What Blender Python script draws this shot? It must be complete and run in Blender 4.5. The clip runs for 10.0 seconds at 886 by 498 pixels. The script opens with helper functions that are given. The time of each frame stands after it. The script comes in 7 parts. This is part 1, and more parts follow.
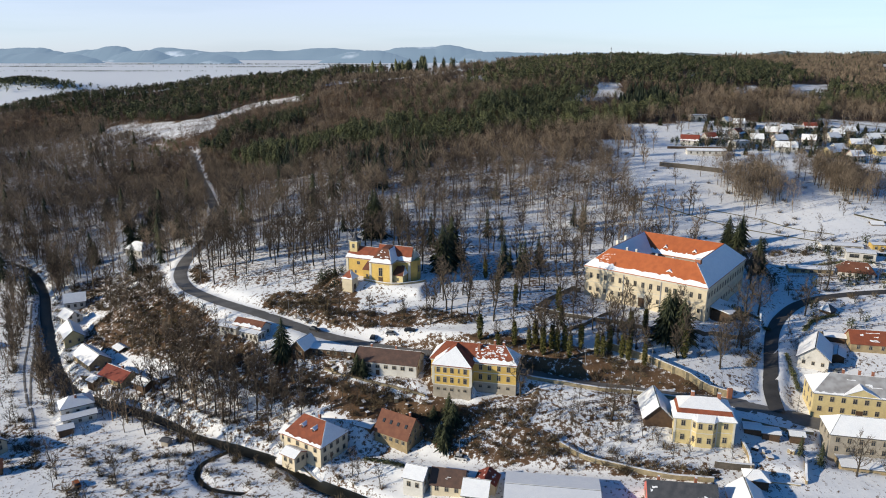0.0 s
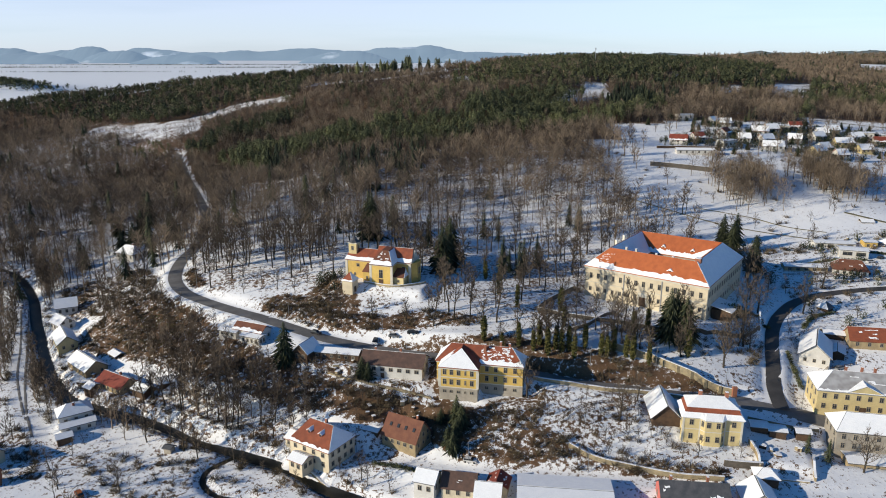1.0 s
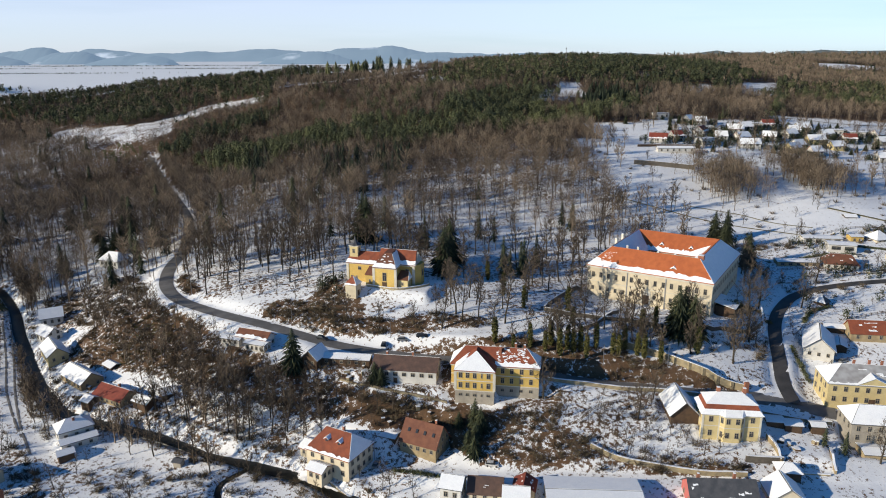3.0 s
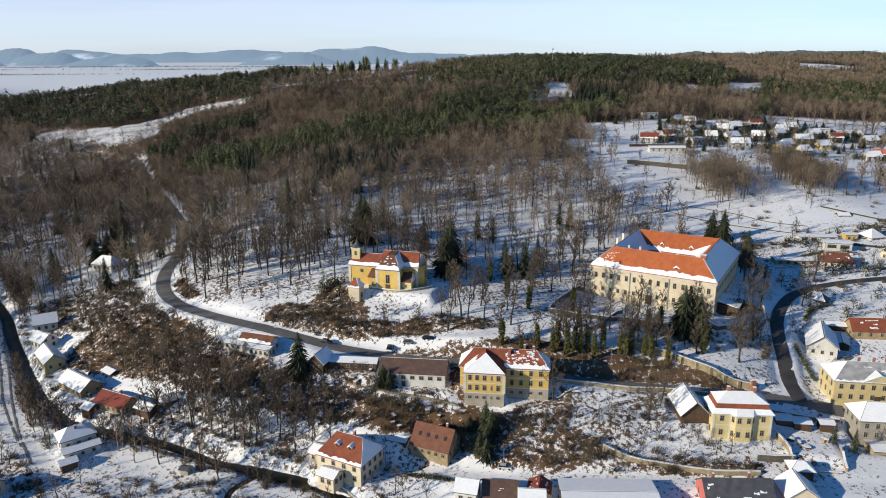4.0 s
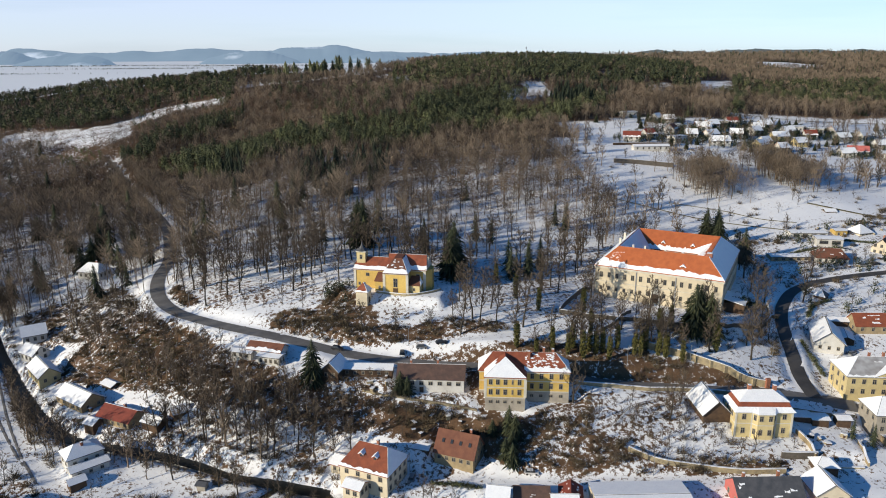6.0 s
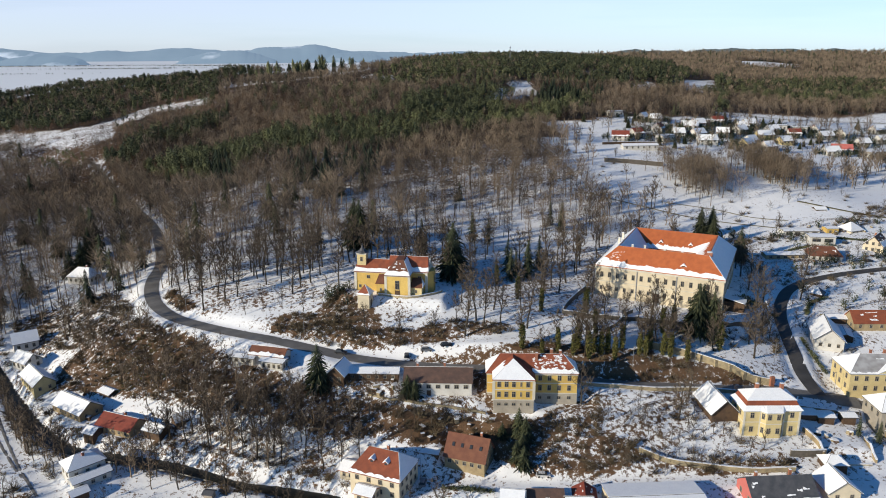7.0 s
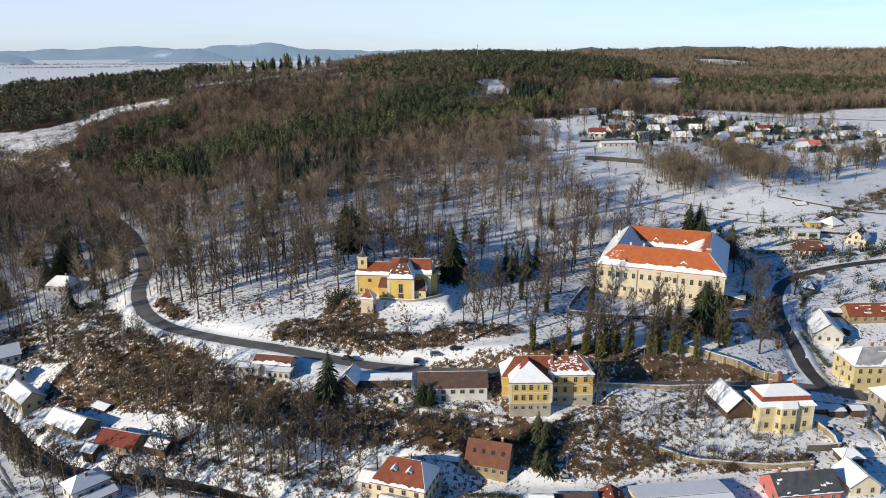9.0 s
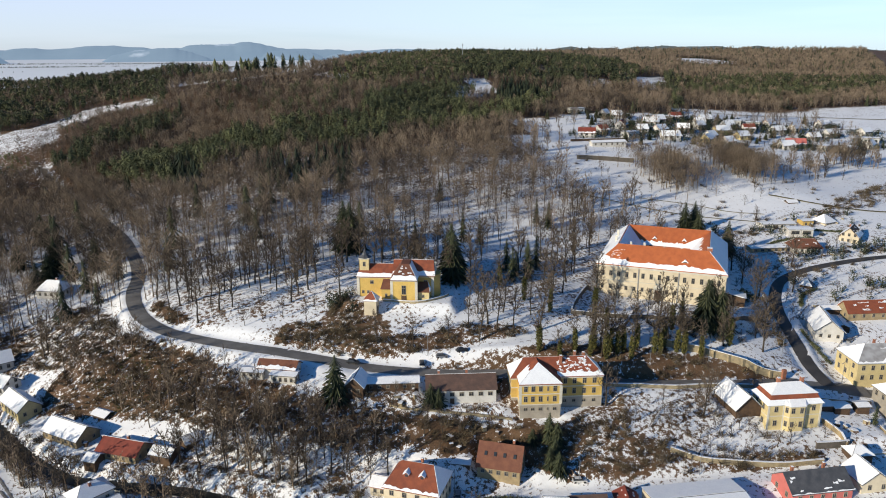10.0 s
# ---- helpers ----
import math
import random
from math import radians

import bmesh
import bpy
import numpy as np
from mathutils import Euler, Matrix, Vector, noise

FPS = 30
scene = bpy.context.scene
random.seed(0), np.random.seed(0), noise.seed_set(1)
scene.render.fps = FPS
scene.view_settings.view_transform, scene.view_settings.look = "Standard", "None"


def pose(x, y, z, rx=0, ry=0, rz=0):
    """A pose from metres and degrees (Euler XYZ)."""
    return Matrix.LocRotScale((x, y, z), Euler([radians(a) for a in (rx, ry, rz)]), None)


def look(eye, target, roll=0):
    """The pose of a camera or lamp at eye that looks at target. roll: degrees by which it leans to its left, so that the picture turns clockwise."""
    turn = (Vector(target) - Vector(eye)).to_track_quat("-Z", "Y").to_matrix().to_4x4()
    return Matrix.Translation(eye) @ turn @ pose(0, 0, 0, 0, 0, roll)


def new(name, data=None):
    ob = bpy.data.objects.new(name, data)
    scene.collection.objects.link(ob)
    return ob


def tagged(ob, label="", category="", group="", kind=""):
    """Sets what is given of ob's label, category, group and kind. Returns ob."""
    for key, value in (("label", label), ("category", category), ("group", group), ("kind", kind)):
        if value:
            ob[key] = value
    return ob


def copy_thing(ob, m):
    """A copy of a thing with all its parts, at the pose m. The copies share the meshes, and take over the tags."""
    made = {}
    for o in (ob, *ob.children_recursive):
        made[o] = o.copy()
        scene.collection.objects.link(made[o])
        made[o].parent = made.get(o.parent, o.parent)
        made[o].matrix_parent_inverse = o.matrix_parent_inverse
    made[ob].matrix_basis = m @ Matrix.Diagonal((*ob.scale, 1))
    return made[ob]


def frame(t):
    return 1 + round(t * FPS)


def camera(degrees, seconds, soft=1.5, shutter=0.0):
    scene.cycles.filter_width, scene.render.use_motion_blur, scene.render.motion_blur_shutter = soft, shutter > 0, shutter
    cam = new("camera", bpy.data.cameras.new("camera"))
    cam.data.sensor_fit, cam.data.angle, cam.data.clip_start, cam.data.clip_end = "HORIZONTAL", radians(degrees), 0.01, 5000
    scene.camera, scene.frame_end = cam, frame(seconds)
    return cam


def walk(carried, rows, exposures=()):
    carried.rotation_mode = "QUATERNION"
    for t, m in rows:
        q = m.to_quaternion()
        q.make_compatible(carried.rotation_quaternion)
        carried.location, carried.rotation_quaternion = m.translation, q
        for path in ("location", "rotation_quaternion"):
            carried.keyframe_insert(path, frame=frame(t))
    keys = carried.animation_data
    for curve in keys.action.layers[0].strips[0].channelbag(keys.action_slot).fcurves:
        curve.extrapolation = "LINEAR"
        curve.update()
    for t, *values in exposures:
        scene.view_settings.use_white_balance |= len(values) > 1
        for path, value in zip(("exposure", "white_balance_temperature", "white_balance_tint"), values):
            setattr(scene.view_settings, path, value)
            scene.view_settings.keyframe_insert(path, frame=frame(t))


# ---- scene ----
cam = camera(63.7, 10.0, soft=1.0)
METRES, EYE, TILT, LEAN, TURN = 90.0, 120.0, -15.4, 0.0, 0.0
ROWS = [
    (0.0, 0.0, 0.0, 0.0, 0.0, 0.0, -0.0),
    (0.5, -0.0456, 0.0088, 0.0028, -0.8, -0.0, 0.24),
    (1.0, -0.0917, 0.0185, 0.0052, -1.57, 0.01, 0.48),
    (1.5, -0.1389, 0.0291, 0.0075, -2.35, -0.01, 0.71),
    (2.0, -0.1855, 0.0406, 0.0092, -3.12, -0.02, 0.95),
    (2.5, -0.2325, 0.0531, 0.0106, -3.89, -0.01, 1.2),
    (4.0, -0.3739, 0.0955, 0.0197, -6.11, 0.0, 1.89),
    (4.5, -0.4215, 0.1111, 0.0248, -6.85, -0.04, 2.1),
    (5.0, -0.4691, 0.1279, 0.0305, -7.57, -0.1, 2.3),
    (5.5, -0.5165, 0.146, 0.0372, -8.3, -0.17, 2.51),
    (7.0, -0.657, 0.2051, 0.0576, -10.78, -0.35, 3.23),
    (7.5, -0.7031, 0.2272, 0.0642, -11.66, -0.45, 3.48),
    (8.0, -0.7488, 0.2501, 0.071, -12.54, -0.55, 3.72),
    (8.5, -0.7939, 0.2738, 0.078, -13.4, -0.64, 3.96),
    (9.0, -0.8384, 0.2985, 0.0852, -14.24, -0.72, 4.19),
    (9.5, -0.8819, 0.3236, 0.0916, -15.06, -0.78, 4.4),
    (10.0, -0.925, 0.3493, 0.0979, -15.86, -0.88, 4.62),
]
walk(cam, [(t, pose(0, 0, EYE, TILT, LEAN, TURN) @ pose(METRES * x, METRES * y, METRES * z, 90 + pitch, roll, yaw)) for t, x, y, z, yaw, pitch, roll in ROWS])

# world and sun: low winter sun from the near left
SUN_AZ, SUN_EL = 71.0, 18.5   # degrees to the left of straight behind the first camera; height
world = bpy.data.worlds.new("world")
scene.world = world
world.use_nodes = True
wn, wl = world.node_tree.nodes, world.node_tree.links
sky = wn.new("ShaderNodeTexSky")
sky.sky_type, sky.sun_disc = "NISHITA", False
sky.sun_elevation = radians(SUN_EL)
sky.sun_rotation = radians(180 + SUN_AZ)
sky.altitude, sky.air_density, sky.dust_density, sky.ozone_density = 400, 1.0, 0.4, 0.2
# cool white balance, and the pale haze that lies round the whole horizon
cool = wn.new("ShaderNodeMix")
cool.data_type, cool.blend_type = "RGBA", "MULTIPLY"
cool.inputs[0].default_value = 1.0
cool.inputs[7].default_value = (0.31, 0.92, 1.62, 1)
wl.new(sky.outputs[0], cool.inputs[6])
where, split = wn.new("ShaderNodeTexCoord"), wn.new("ShaderNodeSeparateXYZ")
wl.new(where.outputs["Generated"], split.inputs[0])
rise = wn.new("ShaderNodeMapRange")
rise.inputs[1].default_value, rise.inputs[2].default_value, rise.inputs[3].default_value, rise.inputs[4].default_value = 0.05, 0.14, 1.0, 0.0
rise.interpolation_type = "SMOOTHSTEP"
wl.new(split.outputs[2], rise.inputs[0])
wisp = wn.new("ShaderNodeTexNoise")
wisp.inputs["Scale"].default_value, wisp.inputs["Detail"].default_value = 2.2, 6
stretch = wn.new("ShaderNodeMapping")
stretch.inputs["Scale"].default_value = (1, 1, 14)
wl.new(where.outputs["Generated"], stretch.inputs[0])
wl.new(stretch.outputs[0], wisp.inputs["Vector"])
veil = wn.new("ShaderNodeMath")
veil.operation = "MULTIPLY_ADD"
wl.new(wisp.outputs[0], veil.inputs[0])
veil.inputs[1].default_value, veil.inputs[2].default_value = 0.5, 0.75
amount = wn.new("ShaderNodeMath")
amount.operation = "MULTIPLY"
wl.new(rise.outputs[0], amount.inputs[0])
wl.new(veil.outputs[0], amount.inputs[1])
haze = wn.new("ShaderNodeMix")
haze.data_type, haze.blend_type = "RGBA", "ADD"
haze.inputs[7].default_value = (9.8, 8.3, 9.6, 1)
wl.new(amount.outputs[0], haze.inputs[0])
wl.new(cool.outputs[2], haze.inputs[6])
wl.new(haze.outputs[2], wn["Background"].inputs[0])
wn["Background"].inputs[1].default_value = 0.062
sun = new("sun", bpy.data.lights.new("sun", "SUN"))
sun.data.energy, sun.data.angle, sun.data.color = 5.0, radians(0.5), (1.0, 0.89, 0.70)
az = radians(SUN_AZ)
sun_from = Vector((-math.sin(az) * math.cos(radians(SUN_EL)), -math.cos(az) * math.cos(radians(SUN_EL)), math.sin(radians(SUN_EL))))
sun.matrix_world = look(sun_from * 400, (0, 0, 0))
scene.view_settings.exposure = -0.05

# ---- materials ----
def mat(name, col, col2=None, scale=0.6, rough=0.8, bump=0.15, metal=0.0, fine=6.0, vary=0.08, spec=0.3, tone=""):
    """Two-scale mottled surface in world space; tone: a point attribute that shifts towards col2."""
    m = bpy.data.materials.new(name)
    m.use_nodes = True
    n, l = m.node_tree.nodes, m.node_tree.links
    b = n["Principled BSDF"]
    b.inputs["Roughness"].default_value, b.inputs["Metallic"].default_value = rough, metal
    b.inputs["Specular IOR Level"].default_value = spec
    col2 = col2 or tuple(c * 0.75 for c in col)
    geo = n.new("ShaderNodeNewGeometry")
    big, small = n.new("ShaderNodeTexNoise"), n.new("ShaderNodeTexNoise")
    for t, s in ((big, scale), (small, fine)):
        t.inputs["Scale"].default_value, t.inputs["Detail"].default_value = s, 5
        l.new(geo.outputs["Position"], t.inputs["Vector"])
    ramp = n.new("ShaderNodeMapRange")
    ramp.inputs[1].default_value, ramp.inputs[2].default_value = 0.35, 0.68
    if tone:
        at = n.new("ShaderNodeAttribute")
        at.attribute_name = tone
        add = n.new("ShaderNodeMath")
        add.operation = "MULTIPLY_ADD"
        l.new(big.outputs[0], add.inputs[0])
        add.inputs[1].default_value = 0.35
        half = n.new("ShaderNodeMath")
        half.operation = "MULTIPLY"
        half.inputs[1].default_value = 0.65
        l.new(at.outputs["Fac"], half.inputs[0])
        l.new(half.outputs[0], add.inputs[2])
        l.new(add.outputs[0], ramp.inputs[0])
        ramp.inputs[1].default_value, ramp.inputs[2].default_value = 0.2, 0.8
    else:
        l.new(big.outputs[0], ramp.inputs[0])
    mix = n.new("ShaderNodeMix")
    mix.data_type = "RGBA"
    mix.inputs[6].default_value, mix.inputs[7].default_value = (*col, 1), (*col2, 1)
    l.new(ramp.outputs[0], mix.inputs[0])
    hsv = n.new("ShaderNodeHueSaturation")
    l.new(mix.outputs[2], hsv.inputs["Color"])
    val, info = n.new("ShaderNodeMath"), n.new("ShaderNodeObjectInfo")
    val.operation = "MULTIPLY_ADD"
    val.inputs[1].default_value, val.inputs[2].default_value = vary * 2, 1 - vary * 1.6
    l.new(info.outputs["Random"], val.inputs[0])
    mul = n.new("ShaderNodeMath")
    mul.operation = "MULTIPLY_ADD"
    mul.inputs[1].default_value = 0.3
    l.new(small.outputs[0], mul.inputs[0])
    l.new(val.outputs[0], mul.inputs[2])
    sub = n.new("ShaderNodeMath")
    sub.operation = "SUBTRACT"
    sub.inputs[1].default_value = 0.12
    l.new(mul.outputs[0], sub.inputs[0])
    l.new(sub.outputs[0], hsv.inputs["Value"])
    l.new(hsv.outputs[0], b.inputs["Base Color"])
    if bump:
        bp = n.new("ShaderNodeBump")
        bp.inputs["Strength"].default_value, bp.inputs["Distance"].default_value = bump, 0.1
        l.new(small.outputs[0], bp.inputs["Height"])
        l.new(bp.outputs[0], b.inputs["Normal"])
    return m


SNOW = mat("snow", (0.93, 0.94, 0.955), (0.87, 0.885, 0.915), 0.5, 0.65, 0.25, fine=3, vary=0.02)
ORANGE = mat("orange_tile", (0.47, 0.135, 0.048), (0.38, 0.105, 0.04), 0.5, 0.75, 0.3, fine=4)
RUST = mat("rust_tile", (0.30, 0.088, 0.045), (0.20, 0.062, 0.038), 0.5, 0.8, 0.3, fine=3)
BROWN_TILE = mat("brown_tile", (0.20, 0.085, 0.052), (0.15, 0.062, 0.042), 0.5, 0.8, 0.3, fine=3)
DARK_TILE = mat("dark_tile", (0.10, 0.065, 0.055), (0.15, 0.09, 0.07), 0.6, 0.8, 0.3, fine=3)
RED_TILE = mat("red_tile", (0.25, 0.06, 0.04), (0.19, 0.05, 0.035), 0.6, 0.75, 0.3, fine=3)
SLATE = mat("slate", (0.07, 0.075, 0.085), (0.11, 0.11, 0.12), 0.6, 0.6, 0.2, fine=3)
YELLOW = mat("yellow_plaster", (0.66, 0.46, 0.14), (0.55, 0.37, 0.115), 0.35, 0.9, 0.1, fine=2)
PALE_YELLOW = mat("pale_yellow_plaster", (0.66, 0.54, 0.28), (0.56, 0.45, 0.24), 0.35, 0.9, 0.1, fine=2)
CREAM = mat("cream_plaster", (0.69, 0.60, 0.44), (0.57, 0.49, 0.36), 0.25, 0.9, 0.1, fine=2)
WHITE = mat("white_plaster", (0.64, 0.62, 0.58), (0.54, 0.52, 0.48), 0.3, 0.9, 0.1, fine=2)
GREY = mat("grey_plaster", (0.38, 0.34, 0.28), (0.29, 0.26, 0.22), 0.4, 0.9, 0.15, fine=2)
OCHRE = mat("ochre_plaster", (0.40, 0.31, 0.18), (0.28, 0.215, 0.13), 0.5, 0.9, 0.2, fine=1.5)
PINK = mat("red_plaster", (0.55, 0.16, 0.14), (0.48, 0.14, 0.12), 0.4, 0.9, 0.1)
TRIM = mat("white_trim", (0.62, 0.585, 0.50), (0.54, 0.51, 0.43), 0.6, 0.8, 0.05)
STONE = mat("stone_wall", (0.42, 0.345, 0.215), (0.26, 0.22, 0.15), 0.8, 0.95, 0.6, fine=2.5)
DARK_STONE = mat("dark_stone", (0.15, 0.13, 0.11), (0.10, 0.09, 0.075), 0.8, 0.95, 0.6, fine=2.5)
WOOD = mat("dark_wood", (0.12, 0.075, 0.045), (0.08, 0.05, 0.035), 1.0, 0.85, 0.4, fine=8)
BRICK = mat("brick", (0.36, 0.15, 0.09), (0.28, 0.12, 0.08), 2.0, 0.9, 0.4)
GLASS = mat("dark_glass", (0.035, 0.04, 0.05), (0.05, 0.055, 0.06), 2.0, 0.2, 0.0, spec=0.3)
CASEMENT = mat("weathered_casement", (0.40, 0.35, 0.27), (0.30, 0.26, 0.20), 1.0, 0.8, 0.05)
METAL = mat("grey_metal", (0.35, 0.36, 0.38), None, 1.0, 0.45, 0.0, metal=0.6)
ASPHALT = mat("asphalt", (0.15, 0.143, 0.135), (0.215, 0.205, 0.195), 0.2, 0.8, 0.2, fine=1.0, vary=0.0)
WET_ASPHALT = mat("wet_asphalt", (0.05, 0.048, 0.047), (0.085, 0.08, 0.077), 0.2, 0.6, 0.2, fine=1.0, vary=0.0)
WATER = mat("dark_water", (0.012, 0.014, 0.012), (0.02, 0.02, 0.016), 0.3, 0.35, 0.3, fine=1.5, vary=0, spec=0.25)
BARK = mat("bark", (0.045, 0.037, 0.029), (0.10, 0.082, 0.062), 0.5, 0.95, 0.4, tone="tone")
TWIG = mat("twigs", (0.055, 0.044, 0.035), (0.28, 0.215, 0.155), 0.1, 0.95, 0.0, fine=1.0, tone="tone")
NEEDLE = mat("needles", (0.026, 0.037, 0.025), (0.165, 0.172, 0.078), 0.15, 0.9, 0.0, fine=1.5, tone="tone")
IVY = mat("ivy_leaves", (0.055, 0.06, 0.02), (0.17, 0.155, 0.045), 0.5, 0.8, 0.0, fine=3, tone="tone")
SCRUB = mat("scrub", (0.052, 0.041, 0.028), (0.185, 0.142, 0.088), 0.12, 0.95, 0.0, fine=1.5, tone="tone")
TRODDEN = mat("trodden_snow", (0.13, 0.12, 0.11), (0.30, 0.29, 0.28), 0.8, 0.8, 0.3, fine=2)
MUD = mat("dark_mud", (0.075, 0.066, 0.06), (0.13, 0.12, 0.11), 0.6, 0.9, 0.3, fine=2)
DUSTED = mat("snow_dusted_slate", (0.42, 0.42, 0.43), (0.27, 0.26, 0.26), 0.5, 0.8, 0.2, fine=2)
GRASS = mat("dry_grass", (0.20, 0.17, 0.07), (0.14, 0.11, 0.05), 0.3, 0.95, 0.4)


def ground_material():
    m = bpy.data.materials.new("snowy_ground")
    m.use_nodes = True
    n, l = m.node_tree.nodes, m.node_tree.links
    b = n["Principled BSDF"]
    b.inputs["Roughness"].default_value, b.inputs["Specular IOR Level"].default_value = 0.75, 0.2
    geo, at = n.new("ShaderNodeNewGeometry"), n.new("ShaderNodeAttribute")
    at.attribute_name = "bare"

    def noise_at(scale, detail):
        t = n.new("ShaderNodeTexNoise")
        t.inputs["Scale"].default_value, t.inputs["Detail"].default_value = scale, detail
        l.new(geo.outputs["Position"], t.inputs["Vector"])
        return t.outputs[0]

    def op(kind, a, c, d=None):
        t = n.new("ShaderNodeMath")
        t.operation = kind
        for i, v in enumerate((a, c, d)):
            if v is None:
                continue
            if isinstance(v, (int, float)):
                t.inputs[i].default_value = v
            else:
                l.new(v, t.inputs[i])
        return t.outputs[0]

    def blend(fac, one, two):
        t = n.new("ShaderNodeMix")
        t.data_type = "RGBA"
        l.new(fac, t.inputs[0])
        for i, v in ((6, one), (7, two)):
            if isinstance(v, tuple):
                t.inputs[i].default_value = (*v, 1)
            else:
                l.new(v, t.inputs[i])
        return t.outputs[2]

    n1, n2, n3, n4 = noise_at(0.06, 5), noise_at(0.7, 7), noise_at(2.4, 6), noise_at(0.25, 4)
    tuft = op("ADD", op("MULTIPLY", n2, 0.55), op("ADD", op("MULTIPLY", n3, 0.35), op("MULTIPLY", n1, 0.25)))
    raw = op("ADD", at.outputs["Fac"], op("MULTIPLY", op("SUBTRACT", tuft, 0.58), 2.9))
    fac = n.new("ShaderNodeMapRange")
    fac.inputs[1].default_value, fac.inputs[2].default_value = 0.43, 0.60
    l.new(raw, fac.inputs[0])
    litter = blend(op("MULTIPLY_ADD", n3, 1.6, -0.3), (0.040, 0.025, 0.017), (0.235, 0.135, 0.078))
    litter = blend(op("MULTIPLY", n4, 0.4), litter, (0.125, 0.088, 0.045))
    white = blend(n4, (0.94, 0.945, 0.955), (0.87, 0.885, 0.915))
    # far plain coloured whiter, standing in for the brighter light out there
    far_white = op("LESS_THAN", at.outputs["Fac"], 0.05)
    white = blend(far_white, white, (0.94, 0.96, 0.98))
    l.new(blend(fac.outputs[0], white, litter), b.inputs["Base Color"])
    bp = n.new("ShaderNodeBump")
    bp.inputs["Strength"].default_value, bp.inputs["Distance"].default_value = 0.4, 0.25
    l.new(op("ADD", n2, op("MULTIPLY", n3, 0.4)), bp.inputs["Height"])
    l.new(bp.outputs[0], b.inputs["Normal"])
    return m


GROUND = ground_material()

# ---- the lie of the land: heights of the valley, the town, the hill and the woods ----
LEVELS_VALLEY = [(-71, 213, -2.5), (-56, 218, -2), (-95, 223, -3.5), (-114, 239, -1.5), (-135, 240, -2), (-150, 262, -1.5), (-158, 286, 0), (-165, 310, 2), (-147, 225, -5), (-170, 250, -3), (-190, 290, -1), (-210, 240, -4), (-120, 195, -6), (-90, 190, -5), (-41, 203, -3), (-14, 206, -1.5), (16, 189, -1), (55, 186, 0), (89, 181, 1), (0, 160, -3), (100, 160, 0), (-60, 160, -6), (-150, 160, -7), (-140, 270, 1), (-400, 300, 0), (-300, 100, -6), (0, 60, -4)]
LEVELS_TOWN = [(60, 191, 4), (86, 193, 3.5), (32, 207, 7), (55, 205, 6), (11, 214, 8.6), (-3, 219, 9), (-8, 225, 11.5), (-30, 228, 12), (-82, 235, 8), (-40, 215, 4), (-60, 222, 3), (-25, 214, 4), (37, 233, 14), (25, 226, 12.5), (70, 228, 12.5), (96, 221, 10), (110, 230, 9), (112, 222, 6.4), (124, 222, 5), (128, 236, 8)]
LEVELS_HILL = [(-49, 240, 14), (-70, 252, 15), (-95, 250, 8), (-110, 262, 8), (-125, 275, 6), (128, 258, 14), (1, 243, 19), (-28, 251, 16.5), (-70, 272, 18), (-115, 295, 18), (-126, 325, 19), (-136, 293, 14), (-113, 322, 23), (-80, 283, 22), (-56, 281, 23), (-40, 278, 26), (-12, 276, 26), (-30, 290, 28), (-20, 300, 28), (-60, 310, 27), (20, 260, 22), (45, 250, 20), (70, 271, 19.5), (100, 255, 19), (52, 291, 22), (75, 310, 22), (110, 285, 20)]
LEVELS_EAST = [(140, 170, 1), (150, 200, 4), (158, 247, 12), (160, 225, 8), (130, 285, 18.5), (185, 309, 21), (161, 319, 21), (195, 329, 24), (182, 371, 27), (192, 433, 35), (225, 406, 36), (248, 384, 34), (147, 476, 45), (159, 526, 50), (218, 537, 50), (330, 560, 46), (380, 543, 40), (280, 420, 34), (320, 380, 30), (300, 300, 20), (400, 200, 15), (250, 200, 10), (200, 100, 2)]
LEVELS_WOODS = [(-180, 330, 3), (-230, 340, 3), (-90, 330, 25), (73, 371, 28), (38, 426, 32), (77, 440, 36), (72, 494, 48), (16, 508, 45), (-42, 497, 45), (-103, 544, 43), (-60, 430, 31), (-40, 380, 29), (20, 370, 28), (-100, 400, 26), (-130, 425, 24), (-160, 480, 23), (-195, 576, 22), (-220, 480, 18), (-300, 560, 20), (-164, 380, 14), (-150, 350, 16), (-198, 414, 13), (-260, 420, 10), (-330, 480, 14)]
LEVELS_FAR_A = [(281, 600, 57), (466, 673, 52), (437, 728, 66), (-207, 700, 48), (-347, 750, 42), (-260, 640, 28), (-450, 600, 15), (-450, 800, 30), (-430, 900, 46), (145, 746, 82), (5, 640, 62), (336, 797, 83), (100, 620, 58), (200, 680, 66), (-40, 985, 90), (18, 834, 95), (282, 841, 94), (395, 792, 80), (409, 746, 68), (-133, 981, 83), (-164, 768, 70), (-190, 790, 70), (-204, 774, 66), (-170, 735, 58), (-358, 919, 58), (-410, 1020, 66), (-470, 1000, 60), (-340, 735, 44), (-241, 685, 44), (-360, 1040, 73), (-290, 1070, 77), (-211, 1100, 83), (-140, 1050, 91), (-90, 1020, 90), (-560, 1010, 52), (20, 1040, 92), (80, 1024, 95), (218, 959, 103), (100, 1200, 102)]
